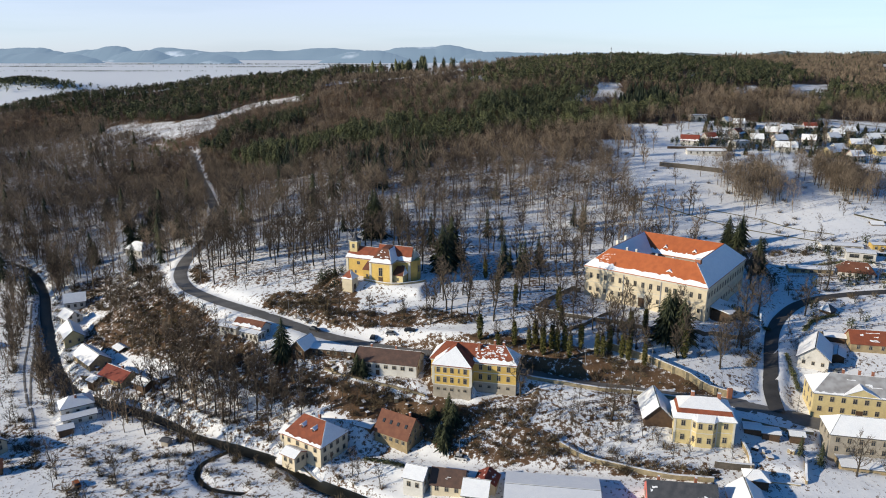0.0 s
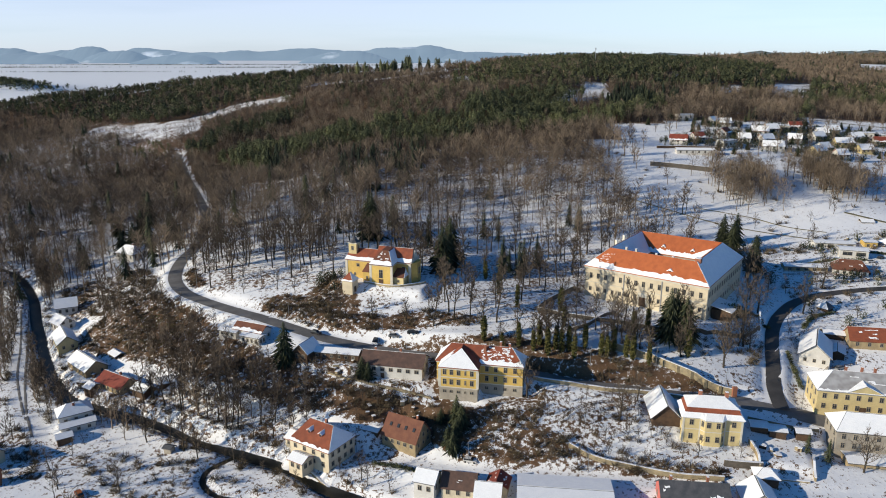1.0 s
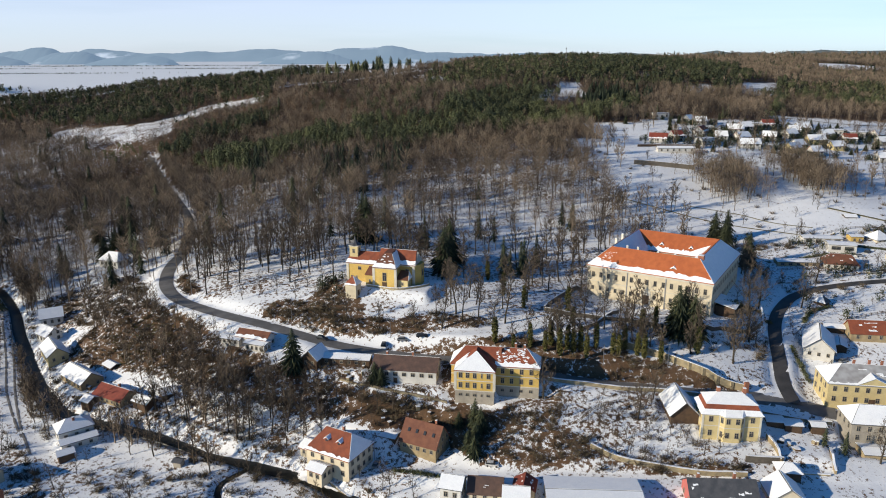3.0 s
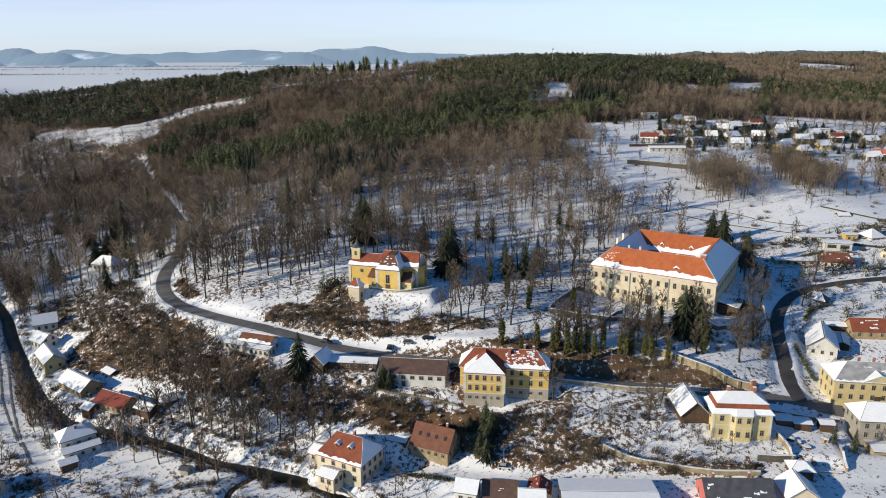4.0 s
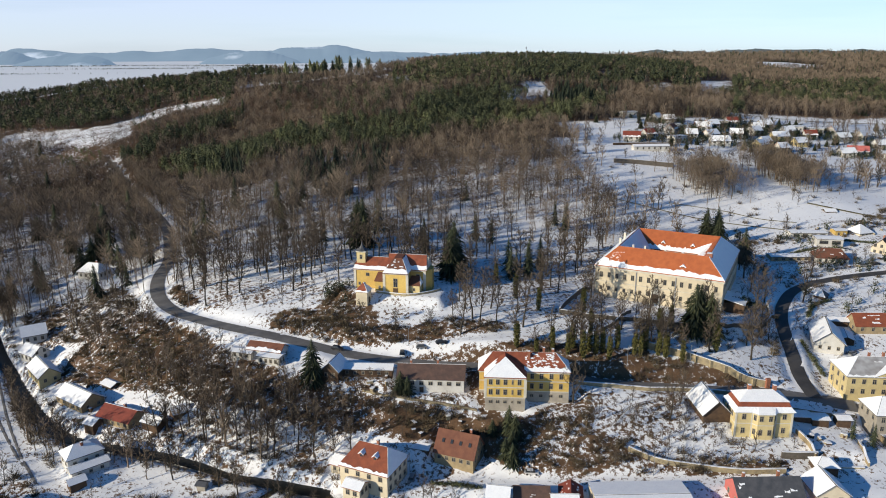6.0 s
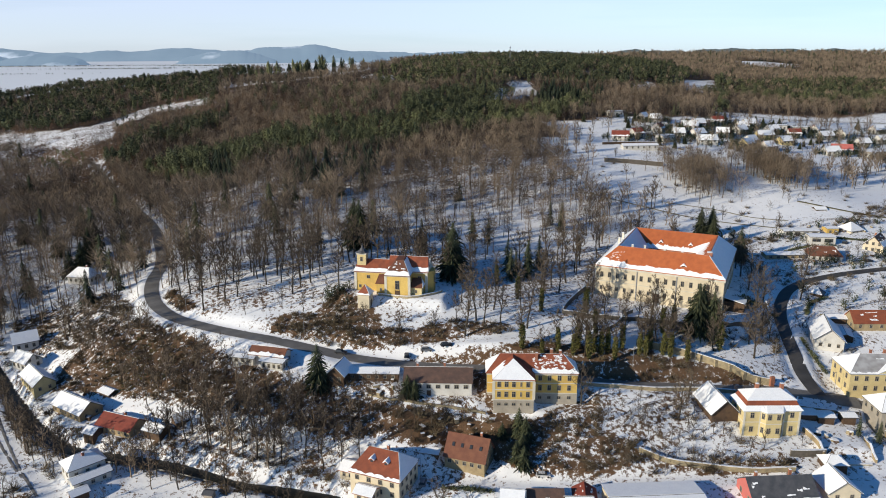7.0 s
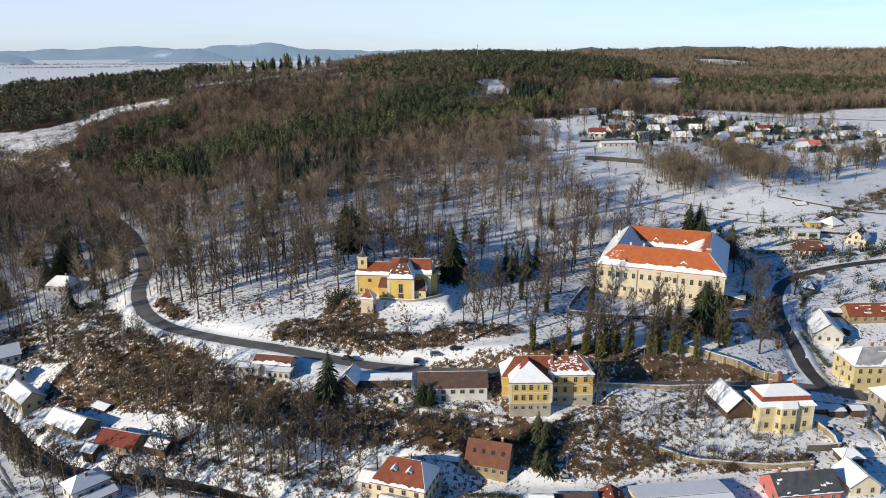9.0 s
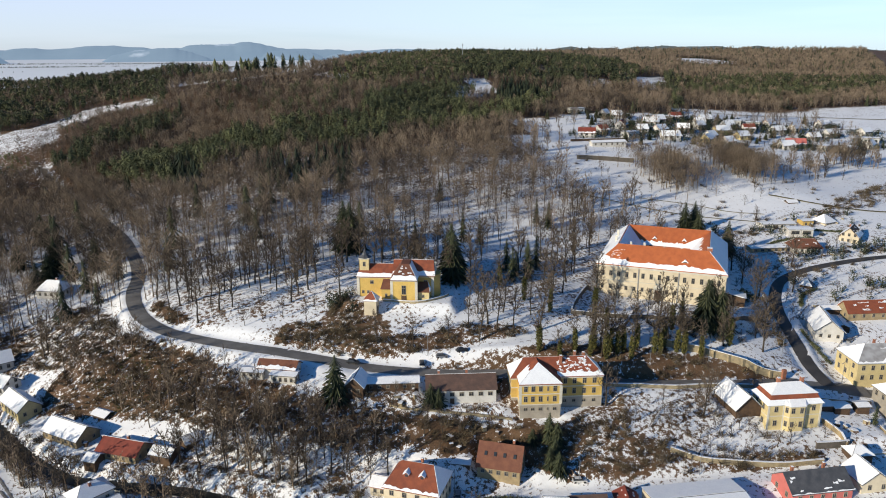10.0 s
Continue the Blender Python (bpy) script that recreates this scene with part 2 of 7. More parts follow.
LEVELS_FAR_B = [(300, 1250, 108), (450, 1150, 100), (600, 1000, 85), (650, 800, 65), (-100, 1300, 52), (-555, 1200, 26), (-400, 1300, 26), (-190, 1350, 46), (-700, 1000, 25), (-700, 700, 10), (-600, 400, 2), (700, 550, 45), (600, 350, 30), (-600, 150, 0), (500, 0, 5), (900, 700, 62), (900, 1200, 84), (630, 914, 76), (800, 1262, 100), (790, 1205, 88), (780, 1130, 76), (300, 1600, 85), (700, 1700, 85), (-200, 1700, 24), (-800, 1700, 20), (1200, 1500, 88)]
ALL_LEVELS = LEVELS_VALLEY + LEVELS_TOWN + LEVELS_HILL + LEVELS_EAST + LEVELS_WOODS + LEVELS_FAR_A + LEVELS_FAR_B

def rbf(a, b):
    return np.sqrt(((a[:, None] - b[None]) ** 2).sum(-1) + 144.0)


def solve_levels(p):
    k = len(p)
    a = np.zeros((k + 3, k + 3))
    a[:k, :k] = -rbf(p[:, :2], p[:, :2]) + 3.6 * np.eye(k)
    a[:k, k], a[:k, k + 1:], a[k, :k], a[k + 1:, :k] = 1, p[:, :2], 1, p[:, :2].T
    return np.linalg.solve(a, np.r_[p[:, 2], 0, 0, 0])


LEVELS = np.array(ALL_LEVELS, float)
WEIGHTS = solve_levels(LEVELS)


def raw_height(xy):
    """The smooth lie of the land, levelling out towards the far plain."""
    xy = np.atleast_2d(xy).astype(float)
    out = np.empty(len(xy))
    for i in range(0, len(xy), 20000):
        q = xy[i:i + 20000]
        out[i:i + 20000] = -rbf(q, LEVELS[:, :2]) @ WEIGHTS[:-3] + WEIGHTS[-3] + q @ WEIGHTS[-2:]
    away = np.clip((np.hypot(xy[:, 0] * 0.8, xy[:, 1] - 500) - 1150) / 900, 0, 1)
    away = away * away * (3 - 2 * away)
    rising = np.clip((xy[:, 1] - 1400) / 1700, 0, 1)
    out = out + 4.5 * np.sin(xy[:, 0] / 41 + 1) * np.sin(xy[:, 1] / 47) * np.clip((xy[:, 1] - 520) / 90, 0, 1) * np.clip((150 - xy[:, 0]) / 60, 0, 1) * np.clip((1250 - xy[:, 1]) / 200, 0, 1)
    knoll = 26.0 * np.exp(-((xy[:, 0] + 1090) / 130) ** 2 - ((xy[:, 1] - 1900) / 110) ** 2)
    east = np.clip((xy[:, 0] - 250) / 650, 0, 1) * np.clip((3000 - xy[:, 1]) / 700, 0, 1)
    return knoll + out * (1 - away) + (22.0 + 52.0 * rising * rising * (3 - 2 * rising) + 56.0 * east) * away


def spline(points, step=2.0):
    """Catmull-Rom through plan points, resampled evenly."""
    p = np.array(points, float)
    p = np.vstack([2 * p[0] - p[1], p, 2 * p[-1] - p[-2]])
    out = []
    for i in range(1, len(p) - 2):
        k = max(2, int(np.hypot(*(p[i + 1] - p[i])[:2]) / step))
        for t in np.arange(k) / k:
            a, b, c, d = p[i - 1], p[i], p[i + 1], p[i + 2]
            out.append(0.5 * (2 * b + (c - a) * t + (2 * a - 5 * b + 4 * c - d) * t * t + (3 * b - a - 3 * c + d) * t ** 3))
    return np.array(out + [p[-2]])


def smooth_profile(line, k=9):
    z = raw_height(line)
    pad = np.r_[np.full(k, z[0]), z, np.full(k, z[-1])]
    return np.convolve(pad, np.ones(2 * k + 1) / (2 * k + 1), "valid")


MAIN_ROAD = spline([(146, 198.5), (134, 202), (123, 206.3), (112, 211.4), (97, 216), (79, 218), (61, 221.5), (42, 225), (28, 230.5), (10, 236.5), (-17, 244), (-31, 248.5), (-49, 255.5), (-68, 267), (-85, 277.5), (-100, 288), (-113, 300), (-122, 316), (-127, 334), (-129, 350), (-129, 370), (-134, 400), (-147, 449), (-177, 524), (-204, 592), (-225, 640)])
NORTH_ROAD = spline([(110, 212), (113.5, 225), (119, 238), (124, 250), (130, 262), (139, 274), (153, 286), (174, 293), (206, 295.5), (240, 294), (300, 290)])
UPPER_LANE = spline([(-46, 255.5), (-36, 254), (-26, 252.4), (-14, 251), (0, 249.6), (16, 251), (34, 254.8), (48, 258)])
LOW_LANE = spline([(-40, 200), (-26, 200), (-12, 195.5), (2, 191), (16, 187.5), (30, 185), (46, 182), (65, 178), (90, 173), (120, 168)])
WEST_LANE = spline([(-86, 168), (-99, 182), (-113.6, 195), (-129, 211), (-144, 227.5), (-152, 237), (-165, 260), (-180, 291), (-200, 330), (-230, 370)])
BROOK = spline([(-5, 168), (-25, 182), (-38, 190), (-50, 200), (-67, 207.5), (-87, 218), (-104, 228), (-122, 236.5), (-140, 246), (-156, 265), (-172, 291), (-187, 315), (-207, 350), (-235, 380), (-280, 400), (-380, 430)])
MILL_RACE = spline([(-68, 208), (-76, 201), (-76, 194), (-70, 188), (-60, 186)])
JUNCTION = spline([(97, 215.8), (105, 213.9), (113, 211.2), (122, 207)])
ROADS = [(MAIN_ROAD, 3.0, 4.0), (NORTH_ROAD, 2.5, 3.0), (UPPER_LANE, 2.4, 3.0), (LOW_LANE, 2.6, 3.0), (WEST_LANE, 3.0, 3.0), (JUNCTION, 4.6, 2.5)]
ROADS = [(line, smooth_profile(line), half, soft) for line, half, soft in ROADS]
# the main road is cut into the hillside below the park
ROADS[0][1][:] -= np.interp(MAIN_ROAD[:, 0], [-75, -58, -43, -12, 10, 28, 42, 79, 97, 108], [0, 0.9, 1.9, 3.1, 3.0, 2.2, 1.4, 1.2, 0.5, 0])
# level ground under buildings: x, y, half length, half depth, turn, height, softness
PADS = [
    (97, 296.2, 27, 27, -37.5, 19.5, 4.0), (108.5, 258.5, 12, 6, 22, 18.0, 2.5), (118, 276, 10, 8, -37.5, 18.6, 3.0), (80, 268, 23, 8, -37.5, 18.8, 4.0), (128, 274, 6, 13, -37.5, 18.0, 3.0),
    (-25, 288, 20, 9, -21, 28.2, 2.5), (4, 214.5, 9, 3, -13.5, 7.4, 2.5), (20, 217, 9, 4, -13.5, 8.6, 2.0),
    (-18.7, 231, 12, 6, -14, 11.6, 3.0), (80, 200, 10, 6, -11, 3.6, 3.0), (-41, 204, 9, 7, -28, -2.4, 3.0),
    (-14.2, 206.6, 7.5, 5, -32, -1.4, 3.0), (-140, 263.5, 8, 5, -43, 0.2, 2.0), (-122, 247, 8, 5, -33, -0.2, 2.0),
    (138, 245, 9, 6, 60, 9.2, 2.0), (137, 215, 14, 5, -15, 5.2, 2.0), (137, 190, 20, 7, -13, 0.2, 2.0), (99, 190, 8, 6, -14, 3.2, 1.5),
    (68.5, 208, 4, 7, -8, 6.6, 3.0), (190, 313, 8, 5, -25, 20.8, 3.0), (-165, 374, 8, 7, -20, 13.6, 3.0),
    (-42, 240, 9, 4, -14, 14.0, 3.0), (-75, 257, 8, 4, -22, 15.0, 3.0), (-161.5, 291, 9, 5, -56, 0.8, 2.5), (-171, 310.5, 6, 5, -50, 1.2, 2.5), (-128.5, 226, 7, 7, 33, -3.6, 3.0),
]


def nearest(xy, line):
    """Distance to a polyline's samples, and the index of the nearest."""
    dist, idx = np.full(len(xy), 1e9), np.zeros(len(xy), int)
    lo, hi = line.min(0) - 30, line.max(0) + 30
    box = np.where(((xy > lo) & (xy < hi)).all(1))[0]
    for i in range(0, len(box), 8000):
        b = box[i:i + 8000]
        d = np.hypot(xy[b, None, 0] - line[None, :, 0], xy[b, None, 1] - line[None, :, 1])
        idx[b], dist[b] = d.argmin(1), d.min(1)
    return dist, idx


def ease(v):
    v = np.clip(v, 0, 1)
    return v * v * (3 - 2 * v)


def height(xy):
    xy = np.atleast_2d(np.array(xy, float))
    z = raw_height(xy)
    for px, py, hx, hy, turn, level, soft in PADS:
        c, s = math.cos(radians(turn)), math.sin(radians(turn))
        dx, dy = xy[:, 0] - px, xy[:, 1] - py
        u, v = np.abs(dx * c + dy * s) - hx, np.abs(-dx * s + dy * c) - hy
        out = np.hypot(np.maximum(u, 0), np.maximum(v, 0))
        k = ease(1 - out / soft)
        z = z * (1 - k) + level * k
    for line, prof, half, soft in reversed(ROADS):
        d, i = nearest(xy, line)
        k = ease(1 - (d - half - 0.8) / soft)
        z = z * (1 - k) + prof[i] * k
    d, i = nearest(xy, BROOK)
    z = z - 2.4 * ease(1 - (d - 2.0) / 2.5)
    d, i = nearest(xy, MILL_RACE)
    z = z - 1.6 * ease(1 - (d - 1.0) / 1.5)
    return z


def level_at(x, y):
    return float(height([(x, y)])[0])


def mesh_of(name, verts, tris, material, tone=None, smooth=False):
    """A mesh from arrays of corners and triangles."""
    me = bpy.data.meshes.new(name)
    verts, tris = np.asarray(verts, np.float32), np.asarray(tris, np.int32)
    me.vertices.add(len(verts))
    me.vertices.foreach_set("co", verts.ravel())
    me.loops.add(tris.size)
    me.loops.foreach_set("vertex_index", tris.ravel())
    me.polygons.add(len(tris))
    me.polygons.foreach_set("loop_start", np.arange(0, tris.size, tris.shape[1], dtype=np.int32))
    if tone is not None:
        at = me.attributes.new("tone", "FLOAT", "POINT")
        at.data.foreach_set("value", np.asarray(tone, np.float32))
    me.materials.append(material)
    me.update(calc_edges=True)
    me.validate()
    if smooth:
        me.polygons.foreach_set("use_smooth", np.ones(len(tris), bool))
    return me


def axis(parts):
    out = [np.array([parts[0][0]], float)]
    for a, b, k in parts:
        out.append(np.linspace(a, b, k + 1)[1:])
    return np.concatenate(out)


def grow(a, b, first, ratio):
    """Steps from a to b that widen."""
    out, v, s = [], a, first
    while (v < b) if first > 0 else (v > b):
        v, s = v + s, s * ratio
        out.append(v)
    return np.array(out)


def inside(xy, poly):
    x, y, c = xy[:, 0], xy[:, 1], np.zeros(len(xy), bool)
    for (x0, y0), (x1, y1) in zip(poly, poly[1:] + poly[:1]):
        cross = ((y0 > y) != (y1 > y)) & (x < (x1 - x0) * (y - y0) / (y1 - y0 + 1e-9) + x0)
        c ^= cross
    return c


# where leaf litter and dry growth show through the snow: outline, strength
BARE = [
    ([(-128, 306), (-150, 300), (-158, 282), (-138, 272), (-112, 256), (-86, 238), (-62, 226), (-30, 213), (-4, 210), (-5, 217), (-30, 224), (-60, 240), (-82, 258), (-98, 277), (-114, 293)], 0.70),
    ([(-150, 302), (-138, 300), (-130, 310), (-134, 330), (-150, 350), (-190, 350), (-180, 322)], 0.58),
    ([(12, 235.5), (30, 230), (44, 227.4), (62, 224.2), (80, 221.2), (97, 219.2), (80, 228), (58, 239), (30, 245), (0, 246.6), (-22, 249.5), (-38, 252.6), (-30, 250.4), (-14, 246)], 0.74),
    ([(-68, 275), (-52, 263), (-36, 258), (-33, 268), (-36, 278), (-42, 288), (-48, 294), (-54, 286)], 0.66),
    ([(-75, 277), (-50, 260.5), (-30, 255.4), (0, 253), (14, 255), (10, 260), (-8, 264), (-24, 262), (-40, 270), (-47, 279), (-69, 286)], 0.68),
    ([(-8, 212), (10, 212), (28, 206), (36, 198), (42, 192), (20, 191), (2, 196), (-5, 203)], 0.66),
    ([(32, 224), (12, 215), (4, 213), (6, 206), (28, 207), (33, 216)], 0.62),
    ([(-7, 238), (-6, 224), (-3, 212), (3, 212), (0, 222), (-1, 236)], 0.8),
    ([(-122, 322), (-117, 312), (-108, 302), (-104, 304), (-111, 315), (-116, 328)], 0.85),
    ([(44, 192), (55, 188), (80, 184), (80, 180), (52, 184), (38, 190)], 0.65),
    ([(60, 256), (78, 252), (98, 247), (114, 252), (124, 264), (120, 246), (112, 236), (98, 232), (66, 240)], 0.34),
    ([(150, 300), (170, 298), (210, 302), (240, 310), (240, 300), (205, 291), (172, 288), (152, 280)], 0.45),
    ([(-108, 246), (-70, 226), (-48, 214), (-50, 206), (-72, 216), (-108, 236)], 0.42),
    ([(-8, 222), (-30, 227), (-56, 243), (-54, 236), (-32, 222), (-8, 216)], 0.5),
    ([(-36, 226), (-30, 213), (-8, 211), (6, 208), (8, 214), (-6, 216)], 0.85),
    ([(-150, 195), (-110, 200), (-128, 214), (-146, 226), (-160, 222)], 0.45),
    ([(140, 345), (220, 350), (330, 400), (330, 380), (220, 335), (150, 338)], 0.4),
]


# thin snow with tufts and trodden earth, in one garden also browned for tree shade
TUFTS = [
    ([(-112, 178), (-50, 178), (-48, 200), (-66, 205), (-88, 214), (-125, 232), (-130, 214)], 0.36),
    ([(185, 505), (480, 500), (480, 640), (200, 640)], 0.38),
    ([(140, 300), (240, 300), (240, 350), (150, 345)], 0.36),
    ([(-66, 240), (-30, 222), (-6, 218), (-6, 227), (-36, 238), (-60, 250)], 0.48),
    ([(120, 225), (235, 225), (235, 296), (170, 290), (130, 262)], 0.33),
    ([(-6, 190), (-36, 196), (-36, 214), (-6, 212)], 0.4),
    ([(84, 176), (112, 174), (116, 200), (92, 206)], 0.34),
    # garden below the road: stronger browning also stands in for tree shadow
    ([(28, 188), (92, 182), (92, 196), (66, 217), (30, 222)], 0.45),
    ([(-125, 302), (-60, 286), (-4, 296), (30, 262), (60, 258), (60, 292), (110, 345), (-125, 345)], 0.415),
]


def build_ground():
    xs = np.concatenate([-grow(215, 4600, 2.5, 1.09)[::-1], np.linspace(-215, 235, 285), grow(235, 4600, 2.5, 1.09)])
    ys = np.concatenate([grow(160, -600, -3.0, 1.3)[::-1], np.linspace(160, 335, 112), grow(335, 4850, 1.9, 1.03)])
    gx, gy = np.meshgrid(xs, ys)
    xy = np.c_[gx.ravel(), gy.ravel()]
    z = height(xy)
    near = np.clip(1 - (np.hypot(xy[:, 0], xy[:, 1] - 240) - 350) / 300, 0, 1)
    rng = np.random.default_rng(3)
    z = z + rng.normal(0, 0.05, len(z)) * near
    d_road = np.min([nearest(xy, line)[0] - half for line, _, half, _ in (*ROADS[:2], ROADS[5])], axis=0)
    z = np.where(d_road < 0.6, z - 0.12, z)
    nx, ny = len(xs), len(ys)
    i = (np.arange(ny - 1)[:, None] * nx + np.arange(nx - 1)[None]).ravel()
    quads = np.c_[i, i + 1, i + nx + 1, i + nx]
    me = mesh_of("ground", np.c_[xy, z], quads, GROUND, smooth=True)
    bare = np.full(len(xy), 0.31)
    for poly, k in BARE:
        bare = np.where(inside(xy, poly), np.maximum(bare, k), bare)
    wood = forest_mask(xy)
    for poly, k in TUFTS:
        bare = np.where(inside(xy, poly), np.maximum(bare, k), bare)
    bare = np.where(inside(xy, YOUNG) & ~inside(xy, CLEARING), 0.5, bare)
    bare = np.where(inside(xy, CLEARING), 0.47, bare)
    deep = np.clip((xy[:, 0] + 330) / 130, 0, 1) + np.clip((xy[:, 1] - 700) / 100, 0, 1)
    bare = np.maximum(bare, 0.27 * wood + 0.24 * wood * np.clip((xy[:, 1] - 375) / 90, 0, 1) + 0.4 * wood * np.clip(deep, 0, 1) * np.clip((xy[:, 1] - 470) / 120, 0, 1))
    brook = nearest(xy, BROOK)[0]
    bare = np.maximum(bare, np.where((brook > 2) & (brook < 6), 0.44, 0))
    for k, glade in enumerate(GLADES):
        bare = np.where(inside(xy, glade), (0.34, 0.36, 0.75, 0.3, 0.34, 0.44, 0.46, 0.34)[k], bare)
    field = (xy[:, 0] > 116) & (xy[:, 1] > 345) & (xy[:, 1] < 640) & (wood < 0.5) & (bare < 0.39)
    bare = np.where(field, 0.21, bare)
    bare = np.where(inside(xy, [(728, 1200), (862, 1222), (885, 1300), (745, 1290)]), 0.05, bare)
    far = ((xy[:, 1] > 1300) | (np.abs(xy[:, 0]) > 900)) & (wood < 0.5)
    bare = np.where(far, 0.03, bare)
    for line, _, half, _ in ROADS[:2]:
        d = nearest(xy, line)[0] - half
        bare = np.where((d > -0.5) & (d < 1.8) & (xy[:, 1] < 420) & ((xy[:, 0] < -30) | (xy[:, 0] > 95)), 0.08, bare)
    at = me.attributes.new("bare", "FLOAT", "POINT")
    at.data.foreach_set("value", bare.astype(np.float32))
    return tagged(new("ground", me), "snow-covered hilly ground with bare brown leaf litter", "ground", kind="structure")


# clear-cuts and open snow inside the wood
CLEARING = [(-341, 729), (-357, 770), (-318, 756), (-273, 743), (-237, 769), (-222, 806), (-195, 808), (-150, 790), (-146, 768), (-190, 764), (-212, 756), (-228, 739), (-220, 693), (-235, 670), (-260, 676), (-301, 711)]
GLADES = [
    [(399, 837), (458, 870), (405, 770), (362, 762)], [(312, 796), (348, 808), (336, 776), (300, 766)], [(287, 871), (307, 880), (286, 828), (269, 823)],
    [(124, 716), (149, 754), (185, 767), (184, 730), (156, 714)], [(168, 797), (192, 791), (186, 773), (162, 773)],
    [(-160, 885), (-150, 1000), (-120, 1012), (-70, 1012), (20, 1012), (30, 930), (-5, 900), (-60, 905), (-89, 930), (-126, 862)], [(12, 885), (49, 856), (45, 818), (12, 845)],
    [(-54, 523), (-46, 530), (-40, 522), (-48, 513)],
]
YOUNG = [(-288, 664), (-251, 658), (-229, 646), (-229, 622), (-255, 628), (-274, 645)]
# low growth along the clear-cut
CUT_EDGE = [(-350, 728), (-300, 708), (-258, 674), (-232, 666), (-216, 690), (-224, 737), (-205, 756), (-156, 764), (-148, 750), (-198, 740), (-206, 690), (-224, 650), (-262, 660), (-300, 690), (-350, 712)]
# stands of evergreens: outline, share, shade of green
STANDS = [
    ([(-600, 1075), (-120, 1140), (-118, 1010), (-139, 800), (-143, 739), (-192, 760), (-209, 712), (-243, 690), (-302, 722), (-360, 760), (-415, 865), (-620, 960)], 0.62, 0.36),
    ([(-219, 634), (-206, 661), (-184, 698), (-135, 717), (-128, 700), (-145, 669), (-175, 649), (-200, 616), (-210, 611)], 0.97, 0.30),
    ([(-177, 590), (-176, 606), (-138, 622), (-104, 599), (-75, 644), (-46, 593), (-50, 543), (-62, 534), (-86, 537), (-106, 504), (-113, 496), (-162, 554)], 0.95, 0.44),
    (YOUNG, 0.97, 0.65),
    ([(-133, 573), (-107, 547), (-103, 489), (-121, 502)], 0.95, 0.05),
    ([(-68, 527), (-5, 527), (-9, 459), (-33, 445), (-65, 458)], 0.55, 0.06),
    ([(-46, 556), (-50, 643), (-36, 643), (12, 622), (27, 675), (63, 710), (113, 735), (148, 745), (136, 697), (100, 627), (79, 572), (67, 581), (44, 584), (14, 551), (-9, 533), (-29, 535)], 0.88, 0.42),
    ([(60, 720), (113, 740), (150, 750), (140, 690), (118, 660), (80, 640), (40, 660)], 0.97, 0.33),
    ([(-103, 783), (-33, 772), (45, 737), (27, 629), (-21, 636), (-66, 686), (-105, 740)], 0.28, 0.35),
    ([(60, 917), (110, 1120), (300, 1300), (243, 928), (252, 825), (195, 772), (128, 750), (69, 749), (25, 771), (20, 858)], 0.62, 0.48),
    ([(197, 952), (300, 1300), (500, 1250), (491, 1051), (430, 850), (357, 770), (300, 765), (250, 760), (198, 781), (172, 827)], 0.78, 0.34),
    ([(76, 603), (120, 665), (168, 663), (230, 712), (227, 689), (181, 638), (144, 604), (92, 592)], 0.80, 0.55),
    ([(191, 757), (247, 741), (236, 712), (169, 668), (167, 707)], 0.85, 0.10),
    ([(167, 613), (197, 624), (185, 574), (156, 552)], 0.80, 0.55),
    ([(431, 847), (466, 842), (340, 640), (326, 640), (384, 726), (370, 735)], 0.90, 0.34),
    ([(447, 804), (700, 930), (900, 900), (700, 760), (516, 715), (444, 712), (404, 732)], 0.62, 0.42),
]


def forest_mask(xy):
    """1 where the wood stands."""
    x, y = xy[:, 0], xy[:, 1]
    m = (y > 335) & (y < 2300)
    m &= ~((x > 108 + 0.12 * (y - 380)) & (y < 470)) & ~((x > 118) & (y >= 470) & (y < 560)) & ~((x > 150) & (y >= 560) & (y < 625))
    m &= ~((x > 205) & (y < 640)) & ~((x > 340) & (y < 668 + 0.06 * (x - 340)))
    for opening in (CLEARING, *GLADES):
        m &= ~inside(xy, opening)
    m &= ~inside(xy, [(-152, 366), (-162, 356), (-182, 368), (-178, 386), (-158, 388)])
    m &= ~inside(xy, [(-450, 380), (-212, 345), (-200, 300), (-250, 300), (-450, 330)])
    m &= ~inside(xy, [(728, 1200), (862, 1222), (885, 1300), (745, 1290)])
    m &= y < np.interp(x, [-900, -670, -555, -395, -190, -90, -70, 30, 60, 120, 220, 300], [980, 1010, 1050, 1090, 1135, 1110, 1005, 1005, 1060, 1300, 1750, 2300])
    road = nearest(xy, MAIN_ROAD)[0]
    m &= road > np.where(y < 420, 6.5, 4.6)
    m &= nearest(xy, BROOK)[0] > 6
    return m.astype(float)


def ribbon(name, line, half, lift, material, label, category, sides=5, kind="structure", z=None):
    p = np.array(line)
    t = np.gradient(p, axis=0)
    t /= np.hypot(t[:, 0], t[:, 1])[:, None] + 1e-9
    nrm = np.c_[-t[:, 1], t[:, 0]]
    verts = []
    for k in range(sides):
        o = (k / (sides - 1) * 2 - 1) * half
        q = p + nrm * o
        verts.append(np.c_[q, z + lift - 0.10 * (2 * k / (sides - 1) - 1) ** 2])
    v = np.stack(verts, 1).reshape(-1, 3)
    i = (np.arange(len(p) - 1)[:, None] * sides + np.arange(sides - 1)[None]).ravel()
    ob = new(name, mesh_of(name, v, np.c_[i, i + 1, i + sides + 1, i + sides], material, smooth=True))
    return tagged(ob, label, category, kind=kind)


